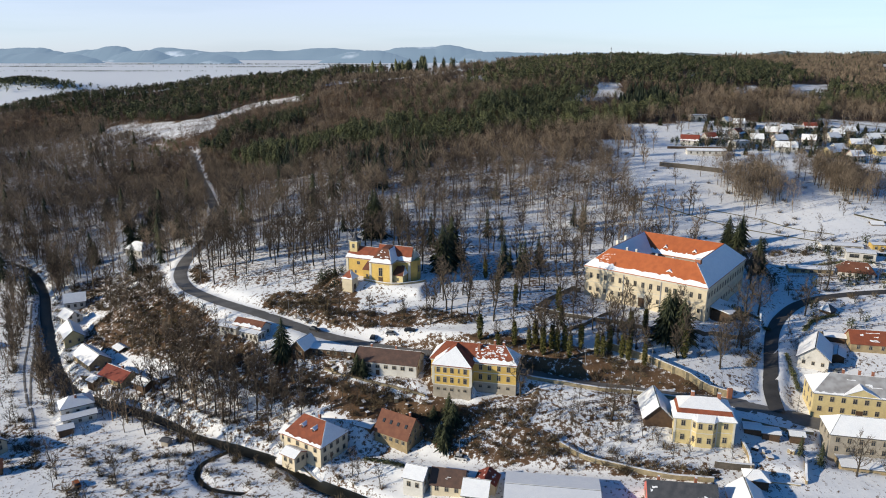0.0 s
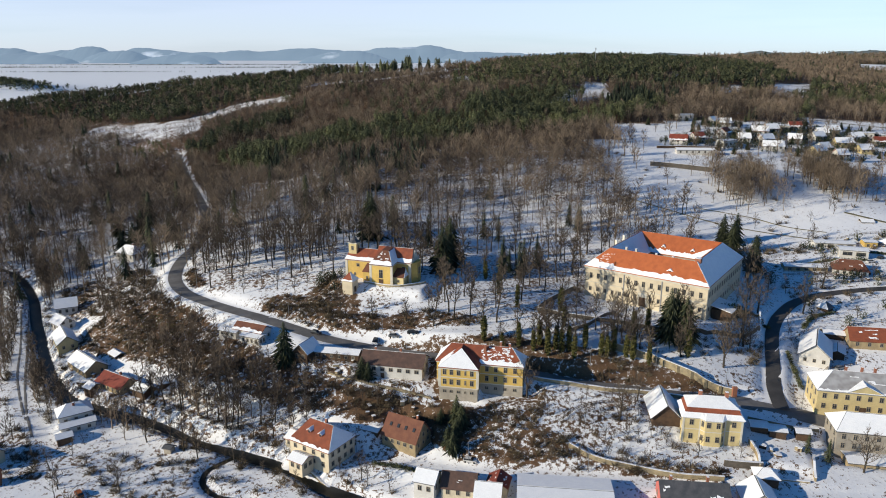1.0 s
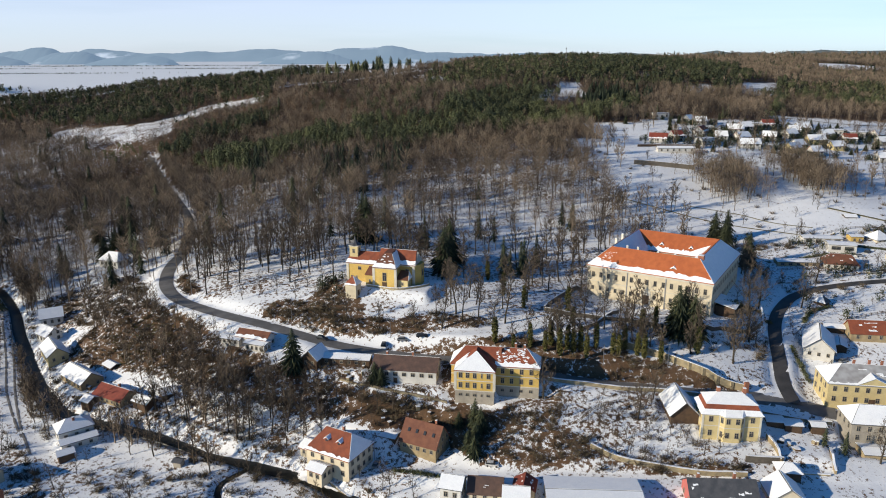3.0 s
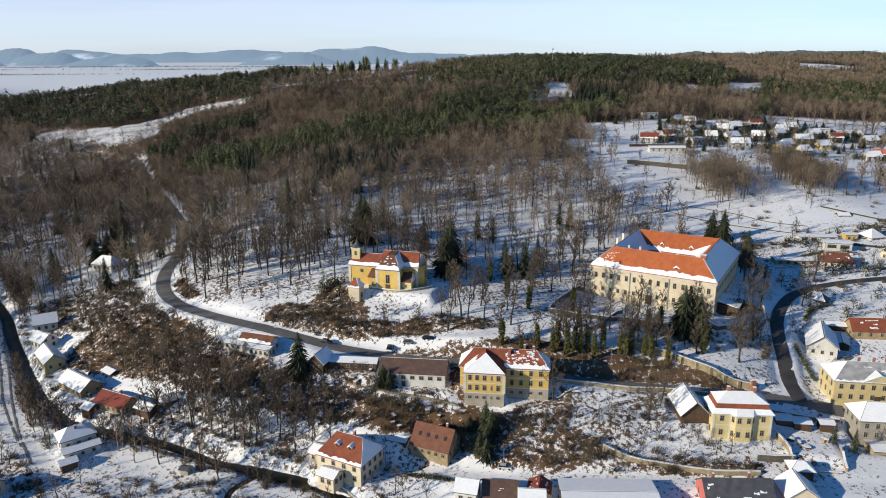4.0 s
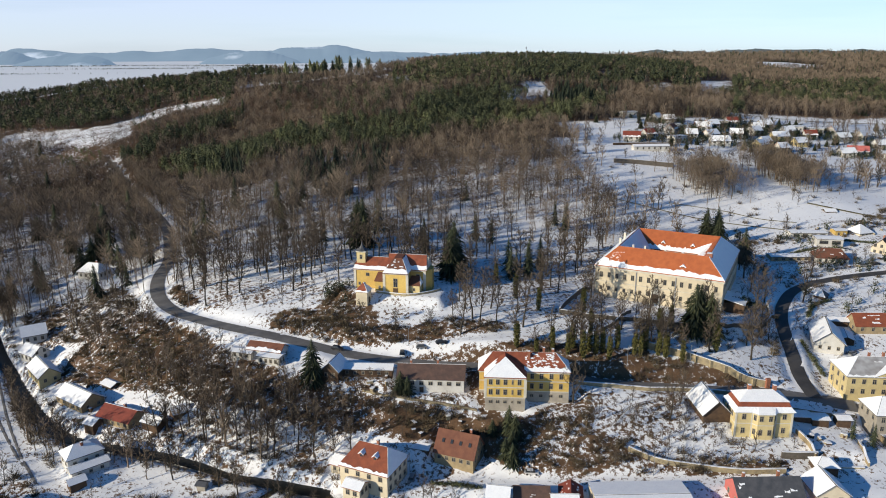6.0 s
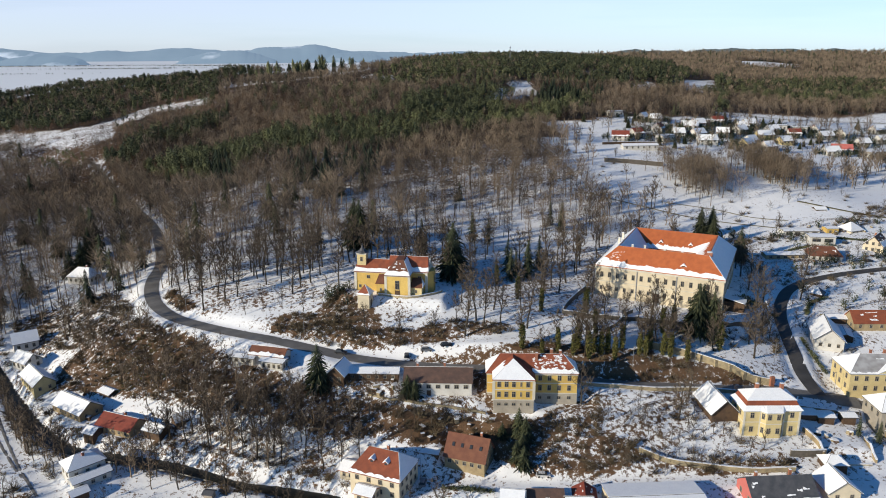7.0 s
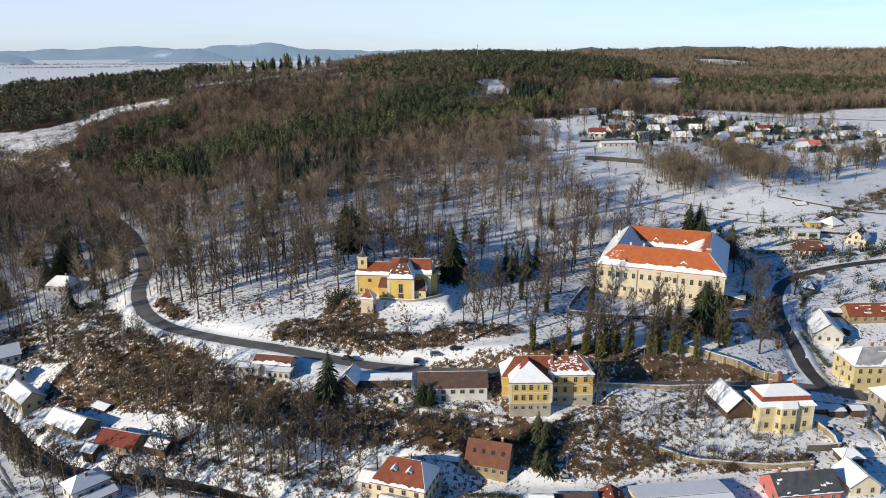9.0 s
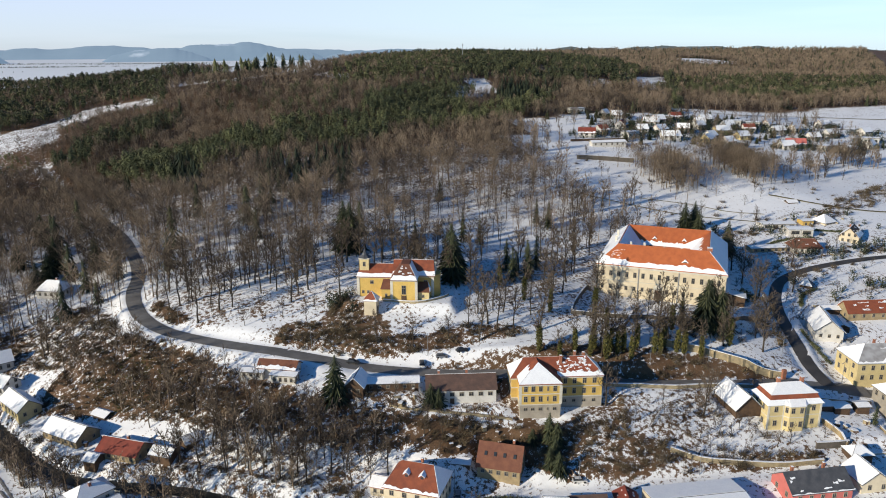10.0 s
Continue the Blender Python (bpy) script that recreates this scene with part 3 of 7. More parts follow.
build_ground()
ribbon("road", MAIN_ROAD, 3.0, 0.10, ASPHALT, "grey asphalt road cleared of snow, bending uphill", "road", z=ROADS[0][1])
ribbon("road", JUNCTION, 4.6, 0.07, ASPHALT, "wide grey asphalt road junction", "road", z=ROADS[5][1])
ribbon("road", NORTH_ROAD, 2.5, 0.15, WET_ASPHALT, "dark wet asphalt side road climbing the hill", "road", z=ROADS[1][1])
ribbon("water", BROOK, 2.4, -1.6, WATER, "dark narrow brook between snowy banks", "water", z=smooth_profile(BROOK, 14))
ribbon("water", MILL_RACE, 0.9, -1.1, WATER, "dark little mill race", "water", z=smooth_profile(MILL_RACE, 6))


# ---- building kit ----
def part(name, bm, material, parent, label=""):
    me = bpy.data.meshes.new(name)
    bm.to_mesh(me)
    bm.free()
    me.materials.append(material)
    ob = new(name, me)
    ob.parent = parent
    return tagged(ob, label) if label else ob


def shared(name, me, parent, m, label=""):
    ob = new(name, me)
    ob.parent = parent
    ob.matrix_basis = m
    return tagged(ob, label) if label else ob


def thing(name, m, label, category, group=""):
    ob = new(name)
    ob.matrix_basis = m
    return tagged(ob, label, category, group)


def box(bm, x0, x1, y0, y1, z0, z1, bevel=0.0):
    r = bmesh.ops.create_cube(bm, size=1.0, matrix=Matrix.LocRotScale(((x0 + x1) / 2, (y0 + y1) / 2, (z0 + z1) / 2), None, (x1 - x0, y1 - y0, z1 - z0)))
    if bevel:
        es = {e for v in r["verts"] for e in v.link_edges}
        bmesh.ops.bevel(bm, geom=list(es), offset=bevel, segments=1, affect="EDGES")
    return bm


def prism(bm, pts, z0, z1):
    lo = [bm.verts.new((x, y, z0)) for x, y in pts]
    hi = [bm.verts.new((x, y, z1)) for x, y in pts]
    k = len(pts)
    for i in range(k):
        bm.faces.new((lo[i], lo[(i + 1) % k], hi[(i + 1) % k], hi[i]))
    bm.faces.new(hi)
    bm.faces.new(lo[::-1])


def cyl(bm, x, y, z0, z1, r0, r1, k=8):
    bmesh.ops.create_cone(bm, cap_ends=True, segments=k, radius1=r0, radius2=max(r1, 0.001), depth=z1 - z0, matrix=Matrix.Translation((x, y, (z0 + z1) / 2)))


def sheet(bm, quad, lower=None, upper=None, k=1, thick=0.25, lift=0.0, u0=0.0, u1=1.0):
    """A slab on a roof slope. quad: eave left, eave right, ridge right, ridge left."""
    a, b, c, d = [Vector(p) for p in quad]
    nrm = (b - a).cross(d - a)
    if nrm.length < 1e-6:
        nrm = (b - a).cross(c - a)
    nrm.normalize()
    tops, lows = [], []
    for i in range(k + 1):
        u = u0 + (u1 - u0) * i / k
        p, q = a.lerp(b, u), d.lerp(c, u)
        lo, hi = (lower[i] if lower else 0.0), (upper[i] if upper else 1.0)
        tops.append((p.lerp(q, lo) + nrm * lift, p.lerp(q, hi) + nrm * lift))
    vt = [[bm.verts.new(p) for p in pair] for pair in tops]
    vb = [[bm.verts.new(p - nrm * thick) for p in pair] for pair in tops]
    for i in range(k):
        bm.faces.new((vt[i][0], vt[i + 1][0], vt[i + 1][1], vt[i][1]))
        bm.faces.new((vb[i][1], vb[i + 1][1], vb[i + 1][0], vb[i][0]))
        bm.faces.new((vt[i][0], vb[i][0], vb[i + 1][0], vt[i + 1][0]))
        bm.faces.new((vt[i][1], vt[i + 1][1], vb[i + 1][1], vb[i][1]))
    for i in (0, k):
        bm.faces.new((vt[i][0], vt[i][1], vb[i][1], vb[i][0]))


def ragged(k, base, amp, rng):
    amp = amp * 0.7
    return [max(0.02, min(0.98, base + amp * (rng.random() - 0.5) * 2)) for _ in range(k + 1)]


WINDOWS = {}


def window_meshes(w, h, frame_mat):
    key = (w, h, frame_mat.name)
    if key not in WINDOWS:
        f, p = bmesh.new(), bmesh.new()
        t = 0.10
        box(f, -w / 2 - t, w / 2 + t, -0.10, 0.02, h / 2, h / 2 + t * 1.3)
        box(f, -w / 2 - t, w / 2 + t, -0.14, 0.02, -h / 2 - t, -h / 2)
        for s in (-1, 1):
            box(f, s * (w / 2 + t / 2) - t / 2, s * (w / 2 + t / 2) + t / 2, -0.10, 0.02, -h / 2, h / 2)
        box(f, -0.03, 0.03, -0.07, 0.0, -h / 2, h / 2)
        box(f, -w / 2, -0.03, -0.07, 0.0, h * 0.18, h * 0.18 + 0.05)
        box(f, 0.03, w / 2, -0.07, 0.0, h * 0.18, h * 0.18 + 0.05)
        box(p, -w / 2, w / 2, -0.035, 0.0, -h / 2, h / 2)
        ms = []
        for nm, bm, mm in (("window", f, frame_mat), ("pane", p, GLASS)):
            me = bpy.data.meshes.new(nm)
            bm.to_mesh(me)
            bm.free()
            me.materials.append(mm)
            ms.append(me)
        WINDOWS[key] = ms
    return WINDOWS[key]


def window(parent, x, y, z, turn, w=1.0, h=1.5, frame_mat=None):
    """turn: degrees; 0 looks to -y of the house."""
    f, p = window_meshes(w, h, frame_mat or CASEMENT)
    ob = shared("window", f, parent, pose(x, y, z, 0, 0, turn))
    shared("pane", p, ob, Matrix.Identity(4))


def door(parent, x, y, z0, turn, w=1.1, h=2.1, material=None):
    bm = bmesh.new()
    box(bm, -w / 2, w / 2, -0.06, 0.02, 0, h)
    box(bm, -w / 2 - 0.12, -w / 2, -0.1, 0.02, 0, h + 0.12)
    box(bm, w / 2, w / 2 + 0.12, -0.1, 0.02, 0, h + 0.12)
    ob = part("door", bm, material or WOOD, parent)
    ob.matrix_basis = pose(x, y, z0, 0, 0, turn)


def facade(parent, x0, x1, y, turn, cols, rows, w=1.0, h=1.5, frame_mat=None, skip=()):
    """Windows on a wall from (x0) to (x1) along its own run at offset y, for walls turned by 0, 90, 180, 270."""
    for j, z in enumerate(rows):
        for i in range(cols):
            if (i, j) in skip:
                continue
            s = x0 + (x1 - x0) * (i + 0.5) / cols
            if turn == 0:
                window(parent, s, y, z, 0, w, h, frame_mat)
            elif turn == 180:
                window(parent, s, y, z, 180, w, h, frame_mat)
            else:
                window(parent, y, s, z, turn, w, h, frame_mat)


def chimney(parent, x, y, z0, z1, w=0.7, material=None):
    bm = bmesh.new()
    box(bm, x - w / 2, x + w / 2, y - w / 2, y + w / 2, z0, z1)
    box(bm, x - w / 2 - 0.08, x + w / 2 + 0.08, y - w / 2 - 0.08, y + w / 2 + 0.08, z1, z1 + 0.15)
    c = part("chimney", bm, material or BRICK, parent)
    bm = bmesh.new()
    box(bm, x - w / 2, x + w / 2, y - w / 2, y + w / 2, z1 + 0.15, z1 + 0.3, 0.06)
    part("snow", bm, SNOW, c, "white snow cap")


def roof_quads(L, D, hw, hr, kind, over=0.45, hip=None):
    """front, back, left, right slopes, as eave left, eave right, ridge right, ridge left seen from outside."""
    pitch = (hr - hw) / (D / 2)
    z = hw - pitch * over
    X, Y = L / 2 + over, D / 2 + over
    if kind == "gable":
        i = 0.0
    else:
        i = (D / 2 + over) * (hip or 0.9)
    q = {
        "front": ((-X, -Y, z), (X, -Y, z), (X - i, 0, hr), (-X + i, 0, hr)),
        "back": ((X, Y, z), (-X, Y, z), (-X + i, 0, hr), (X - i, 0, hr)),
    }
    if kind == "hip":
        q["left"] = ((-X, Y, z), (-X, -Y, z), (-X + i, 0, hr), (-X + i, 0, hr))
        q["right"] = ((X, -Y, z), (X, Y, z), (X - i, 0, hr), (X - i, 0, hr))
    return q


def house(name, x, y, turn, L, D, z, hw, hr, label, category="house", roof=None, wall=None, kind="gable", snow=("back",), band=0.0, patches=0,
          front=None, back=None, left=None, right=None, plinth=None, cornice=False, chimneys=(), wsize=(1.0, 1.4), over=0.45, hip=None, group="", seed=1, down=1.5):
    """front, back, left, right: (columns, heights). snow: slopes under snow; band: snow along the other slopes' eaves."""
    rng = random.Random(seed * 7 + int(L * 10))
    t = thing(name, pose(x, y, z, 0, 0, turn), label, category, group)
    roof, wall = roof or BROWN_TILE, wall or WHITE
    bm = bmesh.new()
    box(bm, -L / 2, L / 2, -D / 2, D / 2, -down, hw - 0.05)
    if kind == "gable":
        for s in (-1, 1):
            a = [bm.verts.new((s * (L / 2), -D / 2, hw - 0.05)), bm.verts.new((s * (L / 2), D / 2, hw - 0.05)), bm.verts.new((s * (L / 2), 0, hr - 0.3))]
            b = [bm.verts.new((v.co.x - s * 0.4, v.co.y, v.co.z)) for v in a]
            bm.faces.new(a)
            bm.faces.new(b[::-1])
            for i in range(3):
                bm.faces.new((a[i], b[i], b[(i + 1) % 3], a[(i + 1) % 3]))
    bmesh.ops.recalc_face_normals(bm, faces=bm.faces)
    part("wall", bm, wall, t)
    if plinth:
        bm = bmesh.new()
        box(bm, -L / 2 - 0.06, L / 2 + 0.06, -D / 2 - 0.06, D / 2 + 0.06, -down, plinth[0])
        part("plinth", bm, plinth[1], t, plinth[2] if len(plinth) > 2 else "")
    if cornice:
        bm = bmesh.new()
        box(bm, -L / 2 - 0.18, L / 2 + 0.18, -D / 2 - 0.18, D / 2 + 0.18, hw - 0.5, hw - 0.15)
        part("cornice", bm, TRIM, t, "pale moulded cornice")
    quads = roof_quads(L, D, hw, hr, kind, over, hip)
    bm = bmesh.new()
    for q in quads.values():
        sheet(bm, q, thick=0.22, lift=0.08)
    bmesh.ops.remove_doubles(bm, verts=bm.verts, dist=0.002)
    part("roof", bm, roof, t)
    bm = bmesh.new()
    for key, q in quads.items():
        k = max(4, int(L * 1.2))
        if key in snow:
            sheet(bm, q, ragged(k, 0.015, 0.012, rng), ragged(k, 0.985, 0.012, rng), k, 0.10, 0.20)
        elif band:
            sheet(bm, q, ragged(k, 0.02, 0.015, rng), ragged(k, band, band * 0.6, rng), k, 0.10, 0.20)
        if key not in snow and patches:
            for _ in range(patches):
                u, v, du, dv = rng.uniform(0.05, 0.85), rng.uniform(0.1, 0.8), rng.uniform(0.03, 0.14), rng.uniform(0.04, 0.16)
                sheet(bm, q, [v + dv * rng.uniform(0.1, 0.5) for _ in range(4)], [v + dv * rng.uniform(0.6, 1.3) for _ in range(4)], 3, 0.06, 0.16, u, u + du)
    bmesh.ops.remove_doubles(bm, verts=bm.verts, dist=0.002)
    if bm.verts:
        part("snow", bm, SNOW, t, "white snow lying on the roof")
    else:
        bm.free()
    w, h = wsize
    if front:
        facade(t, -L / 2 + 0.4, L / 2 - 0.4, -D / 2, 0, front[0], front[1], w, h)
    if back:
        facade(t, -L / 2 + 0.4, L / 2 - 0.4, D / 2, 180, back[0], back[1], w, h)
    if left:
        facade(t, -D / 2 + 0.4, D / 2 - 0.4, -L / 2, 270, left[0], left[1], w, h)
    if right:
        facade(t, -D / 2 + 0.4, D / 2 - 0.4, L / 2, 90, right[0], right[1], w, h)
    for cx, cy, top in chimneys:
        chimney(t, cx, cy, hw, hr + top)
    return t


# ---- the manor: four wings round a court ----
def manor():
    t = thing("castle", pose(60.9, 291.3, 19.5, 0, 0, -37.3), "large cream baroque castle with orange tiled roof part-covered in snow", "castle")
    S, W, hw, hr, o = 51.3, 15.0, 13.0, 20.4, 0.5
    bm = bmesh.new()
    ring = [(0, 0, S, 0.8), (0, S - 0.8, S, S), (0, 0.8, 0.8, S - 0.8), (S - 0.8, 0.8, S, S - 0.8)]
    for x0, y0, x1, y1 in ring:
        box(bm, x0, x1, y0, y1, -3, hw)
    part("wall", bm, CREAM, t)
    bm = bmesh.new()
    a, b = W, S - W
    for x0, y0, x1, y1 in [(a - 0.6, a - 0.6, b + 0.6, a), (a - 0.6, b, b + 0.6, b + 0.6), (a - 0.6, a, a, b), (b, a, b + 0.6, b)]:
        box(bm, x0, x1, y0, y1, -1, hw - 0.2)
    part("court_wall", bm, GREY, t, "grey weathered courtyard walls")
    for z0, z1, e in ((hw - 0.9, hw - 0.45, 0.3), (hw - 0.45, hw - 0.1, 0.5), (6.2, 6.5, 0.12)):
        for run in ((-e, S + e, -e, 0), (S, S + e, 0, S + e), (-e, 0, 0, S + e)):
            bm = bmesh.new()
            box(bm, *run, z0, z1)
            part("cornice", bm, TRIM, t, "pale moulded cornice")
    m = W / 2
    P = lambda x, y, z: (x, y, z)
    outer = {
        "front": (P(-o, -o, hw), P(S + o, -o, hw), P(S - m, m, hr), P(m, m, hr)),
        "right": (P(S + o, -o, hw), P(S + o, S + o, hw), P(S - m, S - m, hr), P(S - m, m, hr)),
        "back": (P(S + o, S + o, hw), P(-o, S + o, hw), P(m, S - m, hr), P(S - m, S - m, hr)),
        "left": (P(-o, S + o, hw), P(-o, -o, hw), P(m, m, hr), P(m, S - m, hr)),
    }
    c, d = W + 0.3, S - W - 0.3
    inner = {
        "front": (P(d, c, hw), P(c, c, hw), P(m, m, hr), P(S - m, m, hr)),
        "right": (P(d, d, hw), P(d, c, hw), P(S - m, m, hr), P(S - m, S - m, hr)),
        "back": (P(c, d, hw), P(d, d, hw), P(S - m, S - m, hr), P(m, S - m, hr)),
        "left": (P(c, c, hw), P(c, d, hw), P(m, S - m, hr), P(m, m, hr)),
    }
    rng = random.Random(5)
    for key in outer:
        bm = bmesh.new()
        sheet(bm, outer[key], thick=0.25, lift=0.05)
        sheet(bm, inner[key], thick=0.25, lift=0.05)
        part("roof", bm, ORANGE, t)
    bm = bmesh.new()
    k = 40
    for q in (outer["right"], outer["left"], outer["back"], inner["front"], inner["left"]):
        sheet(bm, q, ragged(k, 0.012, 0.01, rng), ragged(k, 0.985, 0.012, rng), k, 0.12, 0.18)
    up = [0.21 + 0.02 * math.sin(i * 0.9) + 0.07 * (rng.random() - 0.5) + (0.16 if i < 3 else 0.08 if i < 9 else 0) + (0.10 if i in (26, 27, 28) else 0) for i in range(k + 1)]
    sheet(bm, outer["front"], ragged(k, 0.012, 0.01, rng), up, k, 0.12, 0.18)
    up = [0.24 + 0.10 * (rng.random() - 0.5) for i in range(k + 1)]
    sheet(bm, inner["back"], ragged(k, 0.012, 0.01, rng), up, k, 0.12, 0.18)
    sheet(bm, inner["back"], [0.16] * 9, [0.16 + 0.06 * i for i in range(9)], 8, 0.12, 0.17, 0.80, 1.0)
    sheet(bm, inner["right"], ragged(k, 0.012, 0.01, rng), ragged(k, 0.55, 0.2, rng), k, 0.12, 0.18)
    for _ in range(30):
        u, v, du, dv = 0.03 + 0.12 * rng.random() ** 1.6, rng.uniform(0.3, 0.75), rng.uniform(0.005, 0.016), rng.uniform(0.012, 0.035)
        sheet(bm, outer["front"], [v + dv * rng.uniform(0, 0.4) for _ in range(4)], [v + dv * rng.uniform(0.6, 1.2) for _ in range(4)], 3, 0.06, 0.14, u, u + du)
    part("snow", bm, SNOW, t, "white snow lying on the roof")

    def dormer(x, y, z, turn, w, h, material):
        bm = bmesh.new()
        v = [(-w / 2, 0, 0), (w / 2, 0, 0), (0, 0, h), (-w / 2, 2.6, 0.2), (w / 2, 2.6, 0.2), (0, 2.9, h)]
        vs = [bm.verts.new(p) for p in v]
        for f in ((0, 1, 2), (0, 2, 5, 3), (2, 1, 4, 5), (5, 4, 3), (0, 3, 4, 1)):
            bm.faces.new([vs[i] for i in f])
        ob = part("dormer", bm, material, t, "small dormer capped with snow")
        ob.matrix_basis = pose(x, y, z, 0, 0, turn)
        bm = bmesh.new()
        box(bm, -w * 0.16, w * 0.16, -0.03, 0.03, h * 0.12, h * 0.5)
        part("pane", bm, GLASS, ob)
    dormer(35, 2.6, hw + 2.4, 0, 4.2, 1.7, SNOW)
    dormer(20, S - W + 2.4, hw + 2.2, 0, 3.0, 1.7, SNOW)
    dormer(33, S - W + 2.4, hw + 2.2, 0, 3.0, 1.7, SNOW)
    for y in (12, 22, 32):
        dormer(S - 3.0, y, hw + 2.6, 90, 0.9, 0.9, SLATE)
    for x, y, top in ((44, 9.4, 21.2), (26, 12, 19.6), (12, 14.5, 19.6), (5, 20, 20.6), (4.5, 30, 20.6), (18, 10, 20.8), (33, 12, 19.4)):
        chimney(t, x, y, 14, top, 0.9 if x != 44 else 2.2, TRIM if x != 44 else BRICK)
    # window rows; the tall middle axis stands out
    facade(t, 1, S - 1, 0, 0, 15, (9.3,), 1.15, 2.1)
    facade(t, 1, S - 1, 0, 0, 15, (3.4,), 1.05, 1.6)
    facade(t, 1, S - 1, S, 90, 14, (9.3,), 1.15, 2.1)
    facade(t, 1, S - 1, S, 90, 14, (3.4,), 1.05, 1.6)
    facade(t, 1, S - 1, 0, 270, 13, (9.3, 3.4), 1.1, 1.9)
    for x in (17.3, 33.2):
        bm = bmesh.new()
        box(bm, x - 0.2, x + 0.2, -0.18, 0, -1, hw - 0.9)
        part("downpipe", bm, METAL, t, "dark rain pipe")
    bm = bmesh.new()
    box(bm, 23.6, 27.4, -0.16, 0, 0, 5.6)
    part("portal", bm, TRIM, t, "pale stone portal")
    door(t, 25.5, -0.16, 0, 0, 2.4, 3.8)
    bm = bmesh.new()
    box(bm, S + 0.3, S + 8.0, 6, 17, -1.5, 2.6)
    part("annex", bm, WOOD, t, "low dark timber annex against the side")
    bm = bmesh.new()
    sheet(bm, ((S + 8.4, 5.6, 2.5), (S + 8.4, 17.4, 2.5), (S + 0.1, 17.4, 4.2), (S + 0.1, 5.6, 4.2)), thick=0.3, lift=0.1)
    part("annex_roof", bm, SNOW, t, "snow-covered lean-to roof")


manor()


# ---- the chapel ----
def chapel():
    t = thing("chapel", pose(-41.0, 292.5, 28.3, 0, 0, -21), "yellow baroque chapel with rust-red roof and snow on the eaves", "church")
    bm = bmesh.new()
    box(bm, 0, 14, 0, 8, -1, 7.9)
    part("nave_wall", bm, YELLOW, t)
    bm = bmesh.new()
    prism(bm, [(14, 0), (29, 0), (31.5, 2), (31.5, 6), (29, 8.5), (14, 8.5)], -1, 8.6)
    part("choir_wall", bm, YELLOW, t)
    bm = bmesh.new()
    box(bm, 14, 23.3, -5.8, 0.2, -1, 8.6)
    part("transept_wall", bm, YELLOW, t)
    for x, y in ((14.0, -5.8), (23.3, -5.8), (0.2, -0.1), (29, -0.1)):
        bm = bmesh.new()
        box(bm, x - 0.5, x + 0.5, y - 0.12, y + 0.5, -1, 7.9 if y > -1 else 8.6)
        part("pilaster", bm, TRIM, t, "white corner pilaster")
    bm = bmesh.new()
    box(bm, 13.8, 23.5, -6.05, 0, 8.0, 8.6)
    box(bm, 23.5, 29.5, -0.25, 0, 8.0, 8.6)
    box(bm, -0.2, 13.8, -0.25, 0, 7.3, 7.9)
    part("cornice", bm, TRIM, t, "white cornice")
    slopes = {
        "nave": [((-0.4, -0.6, 7.7), (14, -0.6, 7.7), (14, 4, 11.9), (0.8, 4, 11.9)), ((14, 8.6, 7.7), (-0.4, 8.6, 7.7), (0.8, 4, 11.9), (14, 4, 11.9)), ((-0.4, 8.6, 7.7), (-0.4, -0.6, 7.7), (0.8, 4, 11.9), (0.8, 4, 11.9))],
        "choir": [((13.6, -0.5, 8.5), (30, -0.5, 8.5), (29, 4.2, 13.6), (13.6, 4.2, 13.6)), ((30, 9, 8.5), (13.6, 9, 8.5), (13.6, 4.2, 13.6), (29, 4.2, 13.6)), ((13.6, 9, 8.5), (13.6, -0.5, 8.5), (13.6, 4.2, 13.6), (13.6, 4.2, 13.6))],
        "transept": [((13.5, -6.4, 8.4), (23.8, -6.4, 8.4), (20.2, -1.2, 13.4), (17.1, -1.2, 13.4)), ((23.8, -6.4, 8.4), (23.8, 1.5, 8.9), (20.2, 4.2, 13.7), (20.2, -1.2, 13.4)), ((13.5, 1.5, 8.9), (13.5, -6.4, 8.4), (17.1, -1.2, 13.4), (17.1, 4.2, 13.7)), ((17.1, -1.2, 13.4), (20.2, -1.2, 13.4), (20.2, 4.2, 13.7), (17.1, 4.2, 13.7))],
    }
    rng = random.Random(2)
    sn = bmesh.new()
    for nm, qs in slopes.items():
        bm = bmesh.new()
        for q in qs:
            sheet(bm, q, thick=0.22, lift=0.06)
        bmesh.ops.remove_doubles(bm, verts=bm.verts, dist=0.002)
        part(nm + "_roof", bm, RUST if nm != "transept" else BROWN_TILE, t)
    sheet(sn, slopes["nave"][0], ragged(14, 0.02, 0.01, rng), ragged(14, 0.3, 0.06, rng), 14, 0.1, 0.2)
    sheet(sn, slopes["nave"][1], k=4, thick=0.1, lift=0.2)
    sheet(sn, slopes["choir"][1], k=4, thick=0.1, lift=0.2)
    sheet(sn, slopes["choir"][0], ragged(14, 0.02, 0.01, rng), ragged(14, 0.28, 0.08, rng), 14, 0.1, 0.2)
    sheet(sn, slopes["transept"][0], ragged(10, 0.02, 0.01, rng), ragged(10, 0.3, 0.08, rng), 10, 0.1, 0.2)
    sheet(sn, slopes["transept"][1], ragged(8, 0.02, 0.01, rng), ragged(8, 0.93, 0.05, rng), 8, 0.1, 0.2)
    for _ in range(12):
        u, v = rng.uniform(0.15, 0.8), rng.uniform(0.35, 0.85)
        sheet(sn, slopes["transept"][0], [v, v + 0.02], [v + 0.08, v + 0.05], 1, 0.06, 0.14, u, u + 0.12)
    part("snow", sn, SNOW, t, "white snow along the eaves")
    bm = bmesh.new()
